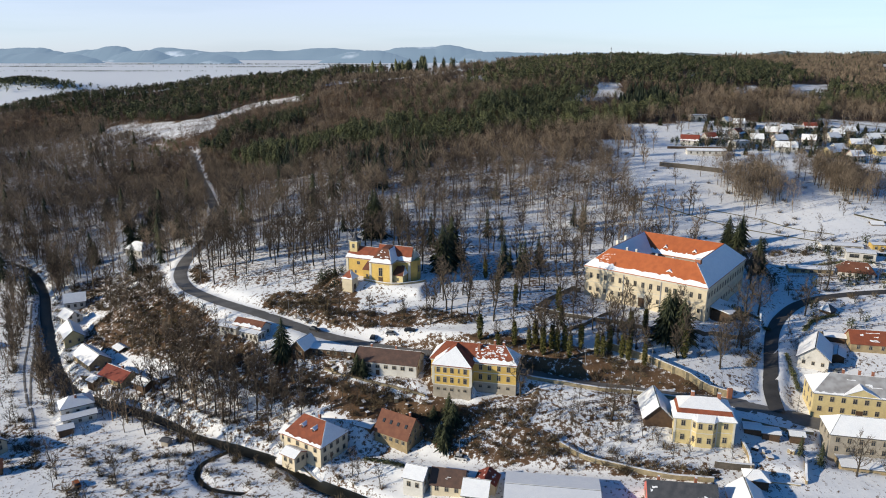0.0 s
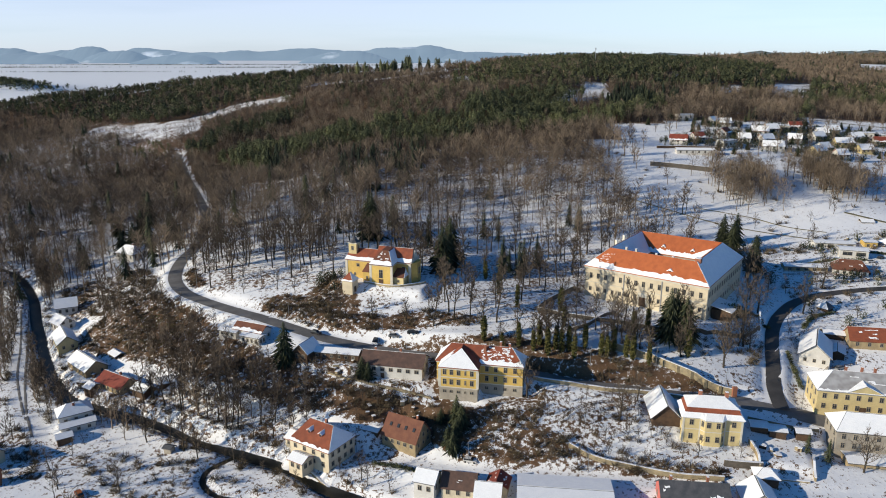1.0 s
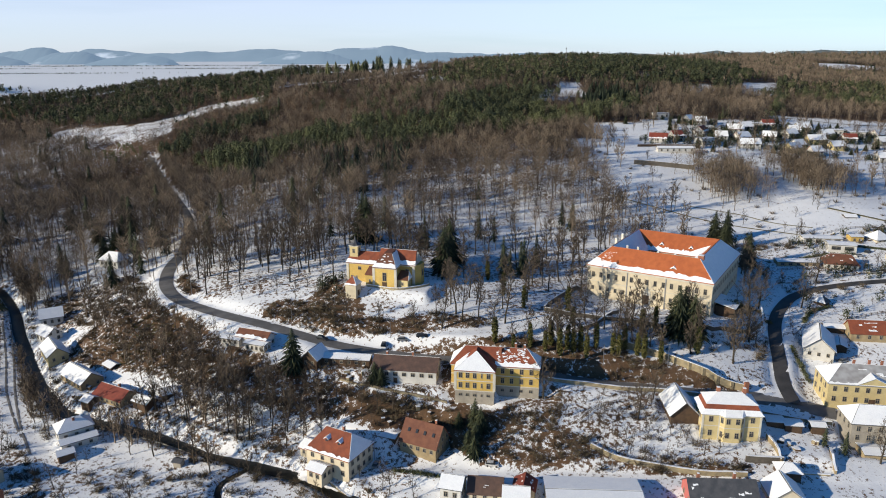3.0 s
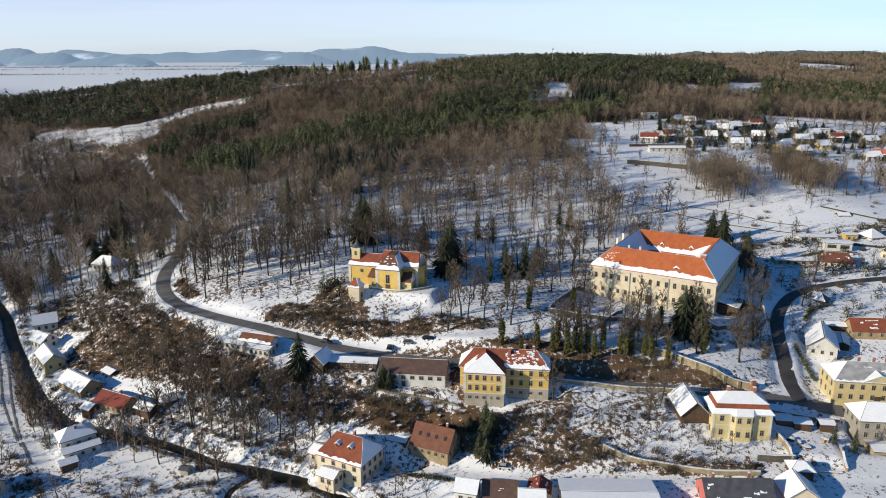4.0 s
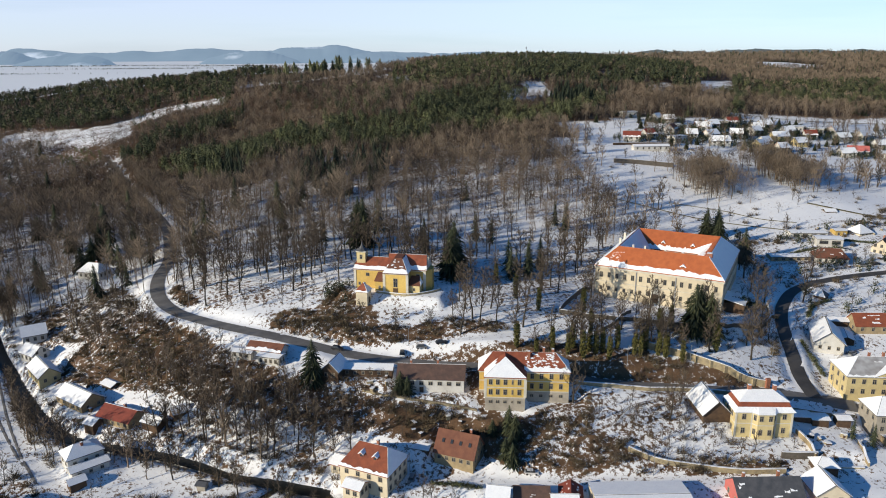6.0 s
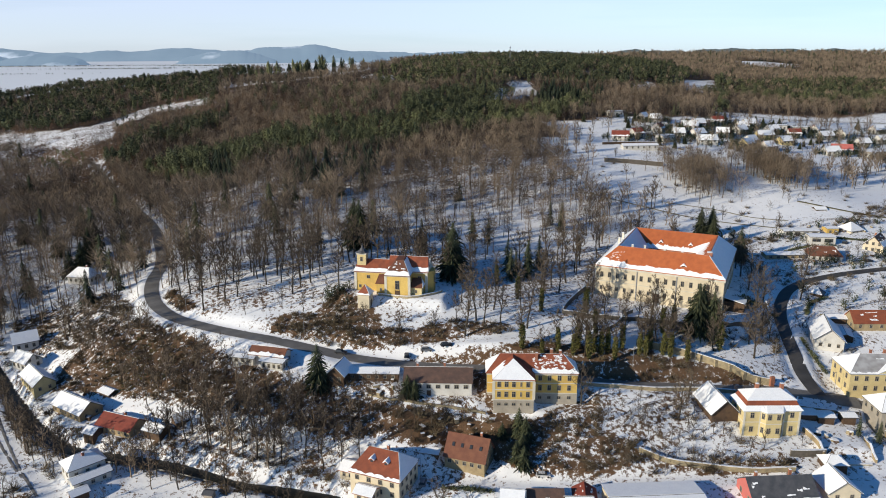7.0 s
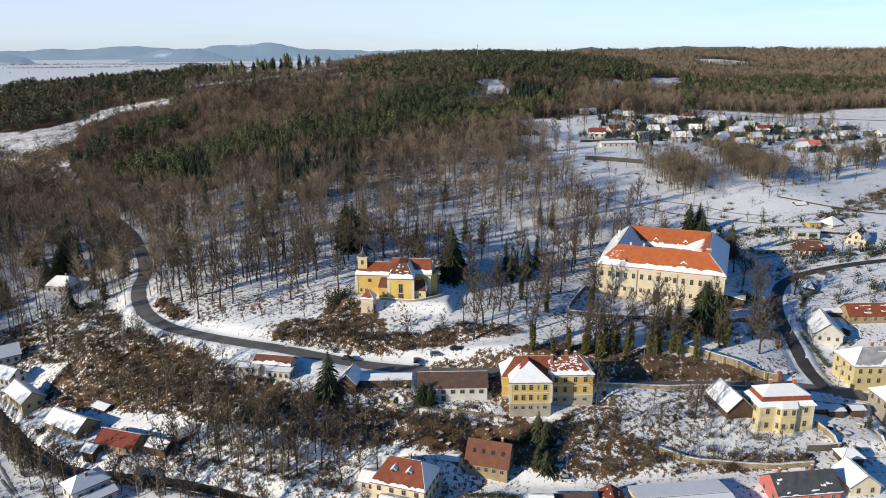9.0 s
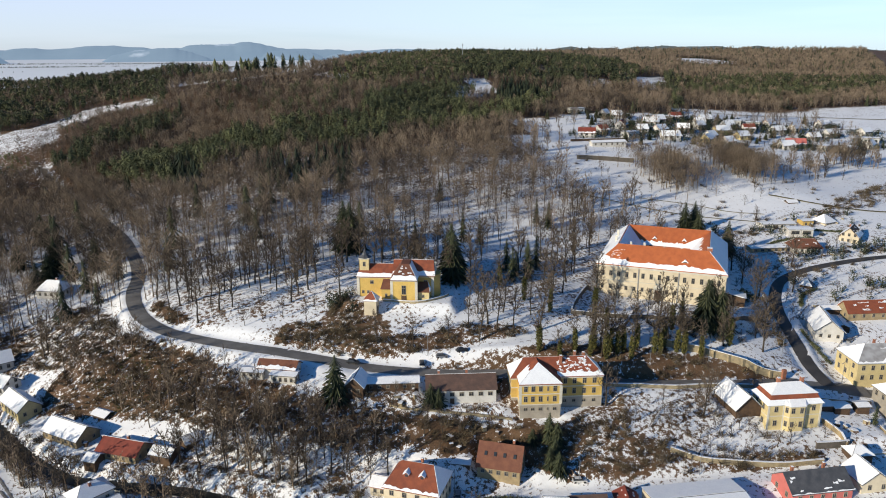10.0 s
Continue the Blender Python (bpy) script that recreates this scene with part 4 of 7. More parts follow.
    for i in range(10):
        a0, a1 = i / 10 * 2.2, (i + 1) / 10 * 2.2
        box(bm, 29.2, 29.9, 4.2 - 4.6 * (1 - i / 10), 4.2 - 4.6 * (1 - (i + 1) / 10), 8.5, 9.2 + 4.6 * (i / 10) ** 1.8)
        box(bm, 29.2, 29.9, 4.2 + 4.6 * (1 - (i + 1) / 10), 4.2 + 4.6 * (1 - i / 10), 8.5, 9.2 + 4.6 * (i / 10) ** 1.8)
    part("gable", bm, TRIM, t, "curved white baroque gable with snow")
    bm = bmesh.new()
    box(bm, 0.6, 4.2, 1.6, 5.2, 8.0, 14.6)
    part("tower", bm, PALE_YELLOW, t, "small square yellow belfry")
    bm = bmesh.new()
    box(bm, 0.3, 4.5, 1.3, 5.5, 14.2, 14.7)
    part("tower_cornice", bm, TRIM, t)
    bm = bmesh.new()
    cyl(bm, 2.4, 3.4, 14.7, 15.6, 2.7, 1.2, 8)
    cyl(bm, 2.4, 3.4, 15.6, 16.5, 1.2, 0.7, 8)
    cyl(bm, 2.4, 3.4, 16.5, 18.6, 0.5, 0.03, 6)
    part("spire", bm, SLATE, t, "dark metal onion cap")
    for x, y, turn in ((2.4, 1.6, 0), (0.6, 3.4, 270), (4.2, 3.4, 90)):
        window(t, x, y, 12.3, turn, 0.9, 1.6)
    for x in (5.5, 11.5):
        window(t, x, 0, 5.6, 0, 1.2, 1.2)
    for x in (2.0, 4.0):
        window(t, x, 0, 1.6, 0, 0.8, 1.1)
    window(t, 18.6, -5.8, 4.6, 0, 1.5, 3.4)
    door(t, 18.6, -5.82, 0, 0, 1.7, 2.4)
    window(t, 26.3, 0, 5.8, 0, 1.3, 1.8)
    window(t, 31.5, 4, 4.8, 90, 1.2, 2.6)
    for nm, x0, x1, y0, y1, hh, mm in (("sacristy", 23.5, 28.0, -4.6, -0.1, 3.6, BROWN_TILE), ("porch", 9.8, 13.4, -4.2, -0.1, 4.4, BROWN_TILE)):
        bm = bmesh.new()
        box(bm, x0, x1, y0, y1, -1, hh)
        part(nm, bm, PALE_YELLOW if nm == "sacristy" else YELLOW, t)
        bm = bmesh.new()
        sheet(bm, ((x0 - 0.3, y0 - 0.4, hh), (x1 + 0.3, y0 - 0.4, hh), (x1 - 1.0, -0.1, hh + 2.6), (x0 + 0.2, -0.1, hh + 2.6)), thick=0.2, lift=0.06)
        sheet(bm, ((x1 + 0.3, y0 - 0.4, hh), (x1 + 0.3, -0.1, hh), (x1 - 1.0, -0.1, hh + 2.6), (x1 - 1.0, -0.1, hh + 2.6)), thick=0.2, lift=0.06)
        part(nm + "_roof", bm, mm, t)
        bm = bmesh.new()
        sheet(bm, ((x1 + 0.3, y0 - 0.4, hh), (x1 + 0.3, -0.1, hh), (x1 - 1.0, -0.1, hh + 2.6), (x1 - 1.0, -0.1, hh + 2.6)), thick=0.1, lift=0.2, k=3)
        part("snow", bm, SNOW, t)
        window(t, (x0 + x1) / 2, y0, 1.9, 0, 0.7, 1.1)


chapel()


def gate_hut():
    t = thing("chapel_gatehouse", pose(-38.3, 279.6, 26.6, 0, 0, -24), "small cream gatehouse with steep rust-red pyramid roof", "outbuilding")
    bm = bmesh.new()
    box(bm, -2.3, 2.3, -2.3, 2.3, -3, 4.4)
    part("wall", bm, CREAM, t)
    q = [((-2.7, -2.7, 4.3), (2.7, -2.7, 4.3), (0, 0, 7.6), (0, 0, 7.6)), ((2.7, -2.7, 4.3), (2.7, 2.7, 4.3), (0, 0, 7.6), (0, 0, 7.6)),
         ((2.7, 2.7, 4.3), (-2.7, 2.7, 4.3), (0, 0, 7.6), (0, 0, 7.6)), ((-2.7, 2.7, 4.3), (-2.7, -2.7, 4.3), (0, 0, 7.6), (0, 0, 7.6))]
    bm = bmesh.new()
    for s in q:
        sheet(bm, s, thick=0.2, lift=0.05)
    bmesh.ops.remove_doubles(bm, verts=bm.verts, dist=0.002)
    part("roof", bm, RUST, t)
    bm = bmesh.new()
    sheet(bm, q[1], thick=0.1, lift=0.16, k=3)
    sheet(bm, q[2], thick=0.1, lift=0.16, k=3)
    sheet(bm, q[0], [0.01] * 4, [0.15, 0.2, 0.12, 0.2], 3, 0.1, 0.16)
    part("snow", bm, SNOW, t, "snow on the shaded slopes")
    door(t, 2.3, 0, -0.4, 90, 1.2, 2.2)


gate_hut()


# ---- the tall yellow house ----
def yellow_house():
    t = thing("yellow_house", pose(11.6, 227.6, 8.4, 0, 0, -13.5), "tall yellow house with red-tiled hipped roof half under snow", "house")
    hw, hr = 11.1, 16.0
    bm = bmesh.new()
    box(bm, -14.6, 14.6, -6.2, 2.6, -3, hw)
    box(bm, -12.6, 0.2, -11.2, -6.2, -3, hw)
    part("wall", bm, YELLOW, t)
    bm = bmesh.new()
    box(bm, -14.66, 14.66, -6.26, 2.66, -3.2, 4.0)
    box(bm, -12.66, 0.26, -11.26, -6.26, -3.2, 4.0)
    part("plinth", bm, GREY, t, "bare grey rendered ground floor")
    for z0, z1, e in ((hw - 0.6, hw - 0.15, 0.22), (7.5, 7.8, 0.1), (4.0, 4.25, 0.12)):
        bm = bmesh.new()
        box(bm, -14.6 - e, 14.6 + e, -6.2 - e, 2.6 + e, z0, z1)
        box(bm, -12.6 - e, 0.2 + e, -11.2 - e, -6.2 - e, z0, z1)
        part("cornice", bm, TRIM, t, "pale cornice")
    for x in (-12.6, 0.2):
        bm = bmesh.new()
        box(bm, x - 0.45, x + 0.45, -11.28, -11.1, 4.2, hw - 0.6)
        part("corner_strip", bm, TRIM, t)
    o = 0.5
    X0, X1, Y0, Y1, M = -14.6 - o, 14.6 + o, -6.2 - o, 2.6 + o, -1.8
    i = 4.9
    q = {
        "front": ((X0, Y0, hw), (X1, Y0, hw), (X1 - i, M, hr), (X0 + i, M, hr)),
        "back": ((X1, Y1, hw), (X0, Y1, hw), (X0 + i, M, hr), (X1 - i, M, hr)),
        "left": ((X0, Y1, hw), (X0, Y0, hw), (X0 + i, M, hr), (X0 + i, M, hr)),
        "right": ((X1, Y0, hw), (X1, Y1, hw), (X1 - i, M, hr), (X1 - i, M, hr)),
    }
    A = (-6.2, -5.3, hr - 0.2)
    B = (-6.2, M, hr - 0.1)
    q2 = {
        "front": ((-13.1, -11.7, hw), (0.7, -11.7, hw), A, A),
        "right": ((0.7, -11.7, hw), (0.7, -6.0, hw + 0.3), B, A),
        "left": ((-13.1, -6.0, hw + 0.3), (-13.1, -11.7, hw), A, B),
    }
    bm = bmesh.new()
    for s in (*q.values(), *q2.values()):
        sheet(bm, s, thick=0.22, lift=0.06)
    bmesh.ops.remove_doubles(bm, verts=bm.verts, dist=0.002)
    part("roof", bm, RUST, t, "rust-red tiles")
    rng = random.Random(11)
    bm = bmesh.new()
    for s in (q["back"], q["right"], q2["front"]):
        sheet(bm, s, ragged(12, 0.015, 0.01, rng), ragged(12, 0.985, 0.01, rng), 12, 0.1, 0.18)
    sheet(bm, q["left"], ragged(10, 0.015, 0.01, rng), ragged(10, 0.9, 0.12, rng), 10, 0.1, 0.18)
    sheet(bm, q["front"], ragged(16, 0.015, 0.01, rng), ragged(16, 0.26, 0.12, rng), 16, 0.1, 0.18, 0.5, 1.0)
    for _ in range(60):
        u, v, du, dv = rng.uniform(0.5, 0.95), rng.uniform(0.25, 0.9), rng.uniform(0.01, 0.05), rng.uniform(0.03, 0.12)
        sheet(bm, q["front"], [v + dv * rng.uniform(0, 0.4) for _ in range(4)], [v + dv * rng.uniform(0.6, 1.1) for _ in range(4)], 3, 0.05, 0.12, u, min(1, u + du))
    sheet(bm, q2["left"], ragged(8, 0.015, 0.01, rng), ragged(8, 0.62, 0.3, rng), 8, 0.1, 0.18)
    part("snow", bm, SNOW, t, "white snow lying on the roof")
    cols = (-10.9, -8.6, -6.2, -1.7)
    for z, h in ((9.5, 1.75), (6.0, 1.75), (2.6, 0.95)):
        for x in cols:
            window(t, x, -11.2 - (0.06 if z < 4 else 0), z, 0, 1.05, h)
        window(t, -3.9, -11.2 - (0.06 if z < 4 else 0), z, 0, 0.4, h * 0.8)
        for x in (2.6, 5.6, 8.8, 12.0):
            window(t, x, -6.2 - (0.06 if z < 4 else 0), z, 0, 1.05, h)
        for y in (-4.4, -1.8, 0.8):
            window(t, -14.6 - (0.06 if z < 4 else 0), y, z, 270, 1.05, h)
            window(t, 14.6 + (0.06 if z < 4 else 0), y, z, 90, 1.05, h)
    for x, y, top in ((6.5, -0.9, 17.2), (9.5, -0.5, 16.6), (1.5, -3.2, 16.8)):
        chimney(t, x, y, 13, top, 0.8)


yellow_house()


# ---- the mansard villa ----
def villa():
    t = thing("villa", pose(80.6, 199.9, 3.4, 0, 0, -11), "pale yellow villa with snow-covered mansard roof and brick chimneys", "house")
    hw = 9.0
    bm = bmesh.new()
    box(bm, -8.8, 8.8, -4.7, 4.9, -1.5, hw)
    prism(bm, [(-3.6, -4.7), (-2.4, -6.2), (2.4, -6.2), (3.6, -4.7)], -1.5, hw - 0.02)
    part("wall", bm, PALE_YELLOW, t)
    for z0, z1, e in ((hw - 0.5, hw - 0.1, 0.2), (4.9, 5.15, 0.08)):
        bm = bmesh.new()
        box(bm, -8.8 - e, 8.8 + e, -4.7 - e, 4.9 + e, z0, z1)
        prism(bm, [(-3.6 - e, -4.7 - e), (-2.4 - e * 0.7, -6.2 - e), (2.4 + e * 0.7, -6.2 - e), (3.6 + e, -4.7 - e)], z0, z1)
        part("cornice", bm, TRIM, t, "white cornice")
    for x in (-8.6, -3.6, 3.6, 8.6):
        bm = bmesh.new()
        box(bm, x - 0.3, x + 0.3, -4.82, -4.6, -1, hw - 0.5)
        part("corner_strip", bm, TRIM, t)
    # lower snowy skirt, brick-red band, upper hip
    def frustum(bm, a, b, z0, z1, bay=False):
        x, y0, y1 = a
        u, v0, v1 = b
        lo, hi = [(-x, y0), (x, y0), (x, y1), (-x, y1)], [(-u, v0), (u, v0), (u, v1), (-u, v1)]
        for i in range(4):
            j = (i + 1) % 4
            sheet(bm, ((*lo[i], z0), (*lo[j], z0), (*hi[j], z1), (*hi[i], z1)), thick=0.15, lift=0.05)
    bm = bmesh.new()
    frustum(bm, (8.2, -4.2, 4.4), (7.4, -3.4, 3.6), 10.4, 11.9)
    part("roof_band", bm, RUST, t, "rust-red steep mansard band")
    bm = bmesh.new()
    frustum(bm, (9.4, -5.3, 5.5), (8.1, -4.1, 4.3), hw, 10.4)
    for s in (-1, 1):
        sheet(bm, ((s * 2.4, -6.7, hw), (s * 4.0, -5.2, hw), (s * 3.4, -4.0, 10.4), (s * 2.0, -4.0, 10.4)) if s > 0 else ((s * 4.0, -5.2, hw), (s * 2.4, -6.7, hw), (s * 2.0, -4.0, 10.4), (s * 3.4, -4.0, 10.4)), thick=0.15, lift=0.08)
    sheet(bm, ((-2.6, -6.7, hw), (2.6, -6.7, hw), (2.0, -4.0, 10.45), (-2.0, -4.0, 10.45)), thick=0.15, lift=0.08)
    part("lower_roof", bm, SNOW, t, "snow-covered lower roof skirt")
    bm = bmesh.new()
    frustum(bm, (7.8, -3.8, 4.0), (3.8, 0.0, 0.2), 11.9, 14.2)
    part("upper_roof", bm, SNOW, t, "snow-covered upper hipped roof")
    for x in (-3.4, 4.4):
        chimney(t, x, 0.5, 13.2, 15.4, 1.0)
    for z in (7.3, 2.6):
        for x in (-6.2, 6.2):
            window(t, x, -4.7, z, 0, 1.1, 1.7)
        for x in (-1.4, 1.4):
            window(t, x, -6.2, z, 0, 1.05, 1.7)
        window(t, -3.02, -5.4, z, -51, 0.8, 1.7)
        window(t, 3.02, -5.4, z, 51, 0.8, 1.7)
        for y in (-2, 2):
            window(t, 8.8, y, z, 90, 1.05, 1.7)
            window(t, -8.8, y, z, 270, 1.05, 1.7)


villa()


# ---- the other houses ----
house("barn", 68.5, 208, 82, 13.5, 8.5, 6.6, 3.2, 7.4, "old timber barn with snowy roof and open dark gable", "barn", SLATE, WOOD, snow=("front", "back"), front=(2, (1.6,)), over=0.7)
h = house("long_house", -18.7, 232.6, -13.5, 22, 10, 11.6, 4.9, 7.8, "long white house with dark brown tiled roof", "house", DARK_TILE, WHITE, snow=("back",), front=(7, (3.2,)), right=(2, (3.0,)), wsize=(1.3, 1.2), chimneys=((2, 1.2, 0.9), (-7, 1, 0.7)), seed=3)
door(h, -3, -5, -0.3, 0)
h = house("orange_house", -40.6, 203.6, -34, 15.8, 12.4, -2.4, 6.0, 11.0, "cream house with rust-orange roof, one slope under snow", "house", RUST, CREAM, kind="hip", hip=0.55, snow=("back", "right"), band=0.10, front=(4, (4.3, 1.3)), right=(4, (4.3, 1.3)), left=(3, (4.3,)), chimneys=((1, 1.2, 0.8),), wsize=(1.1, 1.4), seed=4)
for dx in (-2.2, 2.4):
    bm = bmesh.new()
    box(bm, dx - 0.7, dx + 0.7, -3.4, -1.4, 7.8, 9.2)
    d = part("dormer", bm, RUST, h, "small dormer with snowy top")
    bm = bmesh.new()
    sheet(bm, ((dx - 0.95, -3.7, 9.1), (dx, -3.7, 9.8), (dx, -1.0, 10.0), (dx - 0.95, -1.0, 9.3)), thick=0.15, lift=0.05)
    sheet(bm, ((dx, -3.7, 9.8), (dx + 0.95, -3.7, 9.1), (dx + 0.95, -1.0, 9.3), (dx, -1.0, 10.0)), thick=0.15, lift=0.05)
    part("dormer_roof", bm, SNOW, d)
    bm = bmesh.new()
    box(bm, dx - 0.45, dx + 0.45, -3.45, -3.38, 8.1, 9.0)
    part("pane", bm, GLASS, d)
house("orange_house_annex", -49.6, 210.0, -34, 5.0, 6.0, -2.6, 3.0, 4.6, "low cream annex with snowy roof", "outbuilding", RUST, CREAM, snow=("front", "back"), front=(2, (1.7,)), wsize=(0.9, 1.2))
house("orange_house_porch", -46.4, 196.9, -34, 5.5, 5.0, -3.0, 3.4, 4.6, "cream porch with snowy roof", "outbuilding", RUST, CREAM, snow=("front", "back"), front=(2, (1.9,)), right=(2, (1.9,)), wsize=(1.1, 1.4))
h = house("brown_house", -14.2, 207.0, -32, 12.6, 9.2, -1.4, 4.3, 9.6, "ochre house with steep brown tiled roof and skylights", "house", BROWN_TILE, OCHRE, snow=(), front=(5, (2.6,)), right=(3, (2.6, 5.2)), chimneys=((3.5, 1.4, 0.5),), wsize=(1.0, 1.2), seed=5)
for dx in (-4.2, -1.4, 1.4, 4.4):
    bm = bmesh.new()
    sheet(bm, ((dx - 0.4, -2.7, 6.6), (dx + 0.4, -2.7, 6.6), (dx + 0.4, -1.9, 7.55), (dx - 0.4, -1.9, 7.55)), thick=0.12, lift=0.2)
    part("skylight", bm, GLASS, h, "small dark skylight")
house("carport", -25.2, 211.6, -26, 5.5, 4.5, -0.6, 2.6, 3.2, "carport with snowy roof", "outbuilding", SLATE, WOOD, snow=("front", "back"))
house("blue_shed", -50.8, 241.5, 65, 8.0, 6.0, 13.9, 3.4, 6.4, "small timber-gabled house with snowy roof", "house", SLATE, WOOD, snow=("front", "back"), left=(2, (1.9,)))
house("long_shed", -39.5, 240.4, -13.5, 17, 5.0, 13.9, 2.9, 3.8, "long dark open shed with snow-covered roof", "outbuilding", SLATE, WOOD, snow=("front", "back"), front=(6, (1.6,)), wsize=(1.0, 1.0))
house("cottage", -74.0, 258.6, -26, 13, 6.0, 15.0, 3.7, 5.6, "small white cottage with brown roof", "house", BROWN_TILE, WHITE, snow=("back",), band=0.35, front=(4, (1.6,)), right=(2, (1.6,)), wsize=(1.0, 1.1), seed=6)
house("cottage_wing", -72.6, 253.6, -26, 8.4, 4.2, 14.6, 3.2, 3.6, "white front wing with snowy roof", "outbuilding", SLATE, WHITE, snow=("front", "back"), front=(4, (1.7,)), right=(2, (1.7,)), wsize=(0.8, 1.3))
house("cottage_wing", -82.6, 259.6, -26, 8.0, 3.8, 15.2, 2.5, 2.9, "low white shed with snowy roof", "outbuilding", SLATE, WHITE, snow=("front", "back"), front=(3, (1.4,)), wsize=(0.9, 1.0))
# cottages along the brook
house("white_cottage", -140.4, 263.6, -43, 16.0, 8.6, 0.2, 2.7, 5.8, "low brick-trimmed cottage under a snowy roof", "house", SLATE, OCHRE, snow=("front", "back"), front=(5, (1.4,)), right=(2, (1.5,)), wsize=(0.9, 1.1), seed=7)
house("red_cottage", -122.6, 248.2, -33, 14.0, 8.0, -0.2, 2.7, 5.2, "low cottage with faded red tiled roof", "house", RED_TILE, OCHRE, snow=("back",), front=(5, (1.4,)), right=(2, (1.5,)), wsize=(0.9, 1.1), chimneys=((1, 1, 0.6),), seed=8)
house("red_cottage_shed", -131.0, 246.6, -33, 4.0, 5.0, -0.8, 2.2, 3.4, "little shed with snowy roof", "outbuilding", SLATE, WOOD, snow=("front", "back"))
house("woodshed", -110.5, 241.6, -33, 7.0, 5.0, 0.2, 2.4, 3.8, "woodshed with snowy roof", "outbuilding", SLATE, WOOD, snow=("front", "back"))
house("hillside_hut", -103, 243.6, 30, 5.0, 4.5, 2.2, 2.3, 3.9, "hillside hut with snowy roof", "outbuilding", SLATE, WOOD, snow=("front", "back"))
house("brook_house", -160.2, 287.0, -56, 15, 7.5, 0.7, 3.4, 6.4, "brookside house with pale yellow wall and snowy roof", "house", SLATE, PALE_YELLOW, snow=("front", "back"), front=(5, (1.7,)), right=(2, (1.7,)), wsize=(0.9, 1.2), seed=9)
house("brook_house", -170, 305.5, -40, 9, 7, 1.0, 3.4, 6.2, "brookside house under snow", "house", SLATE, WHITE, snow=("front", "back"), front=(3, (1.7,)), right=(2, (1.7, 4.2)), seed=10)
house("brook_house", -176, 322.5, 24, 9, 7.5, 2.6, 3.6, 7.0, "small white gabled house under snow", "house", SLATE, WHITE, snow=("front", "back"), front=(3, (1.7,)), right=(2, (1.7, 4.4)), seed=12)
house("garden_shed", -131.5, 270.5, -43, 6, 4.5, 1.5, 2.3, 3.2, "grey garden shed under snow", "outbuilding", SLATE, WOOD, snow=("front", "back"))
house("blue_house", -129.6, 228.4, 33, 10.4, 7.4, -3.6, 4.9, 7.4, "white two-storey house with snowy roof", "house", SLATE, WHITE, kind="hip", snow=("front", "back", "left", "right"), front=(3, (2.9,)), right=(2, (2.9,)), left=(2, (2.9,)), chimneys=((0, -1, 0.3),), wsize=(0.9, 1.1))
house("blue_house_wing", -126.6, 223.8, 33, 10.6, 4.0, -3.8, 2.6, 3.4, "low white wing with snowy roof", "outbuilding", SLATE, WHITE, snow=("front", "back"), front=(3, (1.2,)), wsize=(0.9, 0.9))
house("blue_house_shed", -128.4, 217.6, 33, 4.5, 3.6, -4.6, 2.0, 2.8, "shed with snowy roof", "outbuilding", SLATE, WOOD, snow=("front", "back"))
house("meadow_hut", -91.0, 209.5, -20, 2.6, 2.2, level_at(-91.0, 209.5), 1.9, 2.3, "small grey wooden hut on the meadow", "hut", SLATE, GREY, snow=())
house("west_house", -148.8, 206.8, -30, 10, 8, -5.4, 3.4, 6.6, "house with snowy roof beside the lane", "house", SLATE, CREAM, snow=("front", "back"), right=(2, (1.8, 4.0)), front=(3, (1.8,)))
house("west_hut", -139.5, 195.5, 30, 4.5, 4.0, -5.8, 2.3, 4.0, "brown timber garden hut", "hut", BROWN_TILE, WOOD, snow=())
house("field_shed", -198, 283, -30, 6, 4, -1.4, 2.3, 3.2, "shed with snowy roof", "outbuilding", SLATE, CREAM, snow=("front", "back"))
house("forest_villa", -165, 374.5, -25, 12, 9, 13.6, 4.0, 7.5, "white villa among trees with snowy roof", "house", SLATE, WHITE, kind="hip", hip=0.7, snow=("front", "back", "left", "right"), front=(4, (2.2,)), right=(3, (2.2,)), chimneys=((1, 1, 0.5),), seed=13)
# east of the junction
house("white_house", 138, 244.9, 60, 16.5, 10, 9.2, 4.6, 8.8, "white gabled house with snowy roof", "house", SLATE, WHITE, snow=("front", "back"), left=(3, (2.4,)), front=(4, (2.4,)), wsize=(0.9, 1.2), over=0.7, seed=14)
house("white_house_shed", 147, 246, 60, 9, 5, 9.8, 2.6, 3.6, "shed beside the white house, under snow", "outbuilding", SLATE, WOOD, snow=("front", "back"))
house("white_house_garage", 151, 256.5, -20, 7, 5, 12.4, 2.6, 3.4, "flat garage with snowy top", "outbuilding", SLATE, WOOD, snow=("front", "back"))
house("brick_roof_house", 166.5, 249.2, -12, 26, 8, 12.0, 3.4, 7.2, "long house with patchy brick-red roof", "house", RUST, OCHRE, snow=("back",), patches=14, front=(6, (1.8,)), left=(2, (1.8,)), seed=15)
h = house("street_house", 136.2, 214.6, -14, 28.0, 13.0, 5.2, 8.2, 12.6, "long yellow two-storey street house with snow-dusted grey roof", "house", DUSTED, PALE_YELLOW, kind="hip", snow=("left", "back"), band=0.10, patches=5, front=(8, (6.2, 2.6)), left=(3, (6.2, 2.6)), cornice=True, wsize=(1.1, 1.6), chimneys=((-4, 1.6, 0.9), (5, 2, 0.9), (1, 2, 0.9)), seed=16)
bm = bmesh.new()
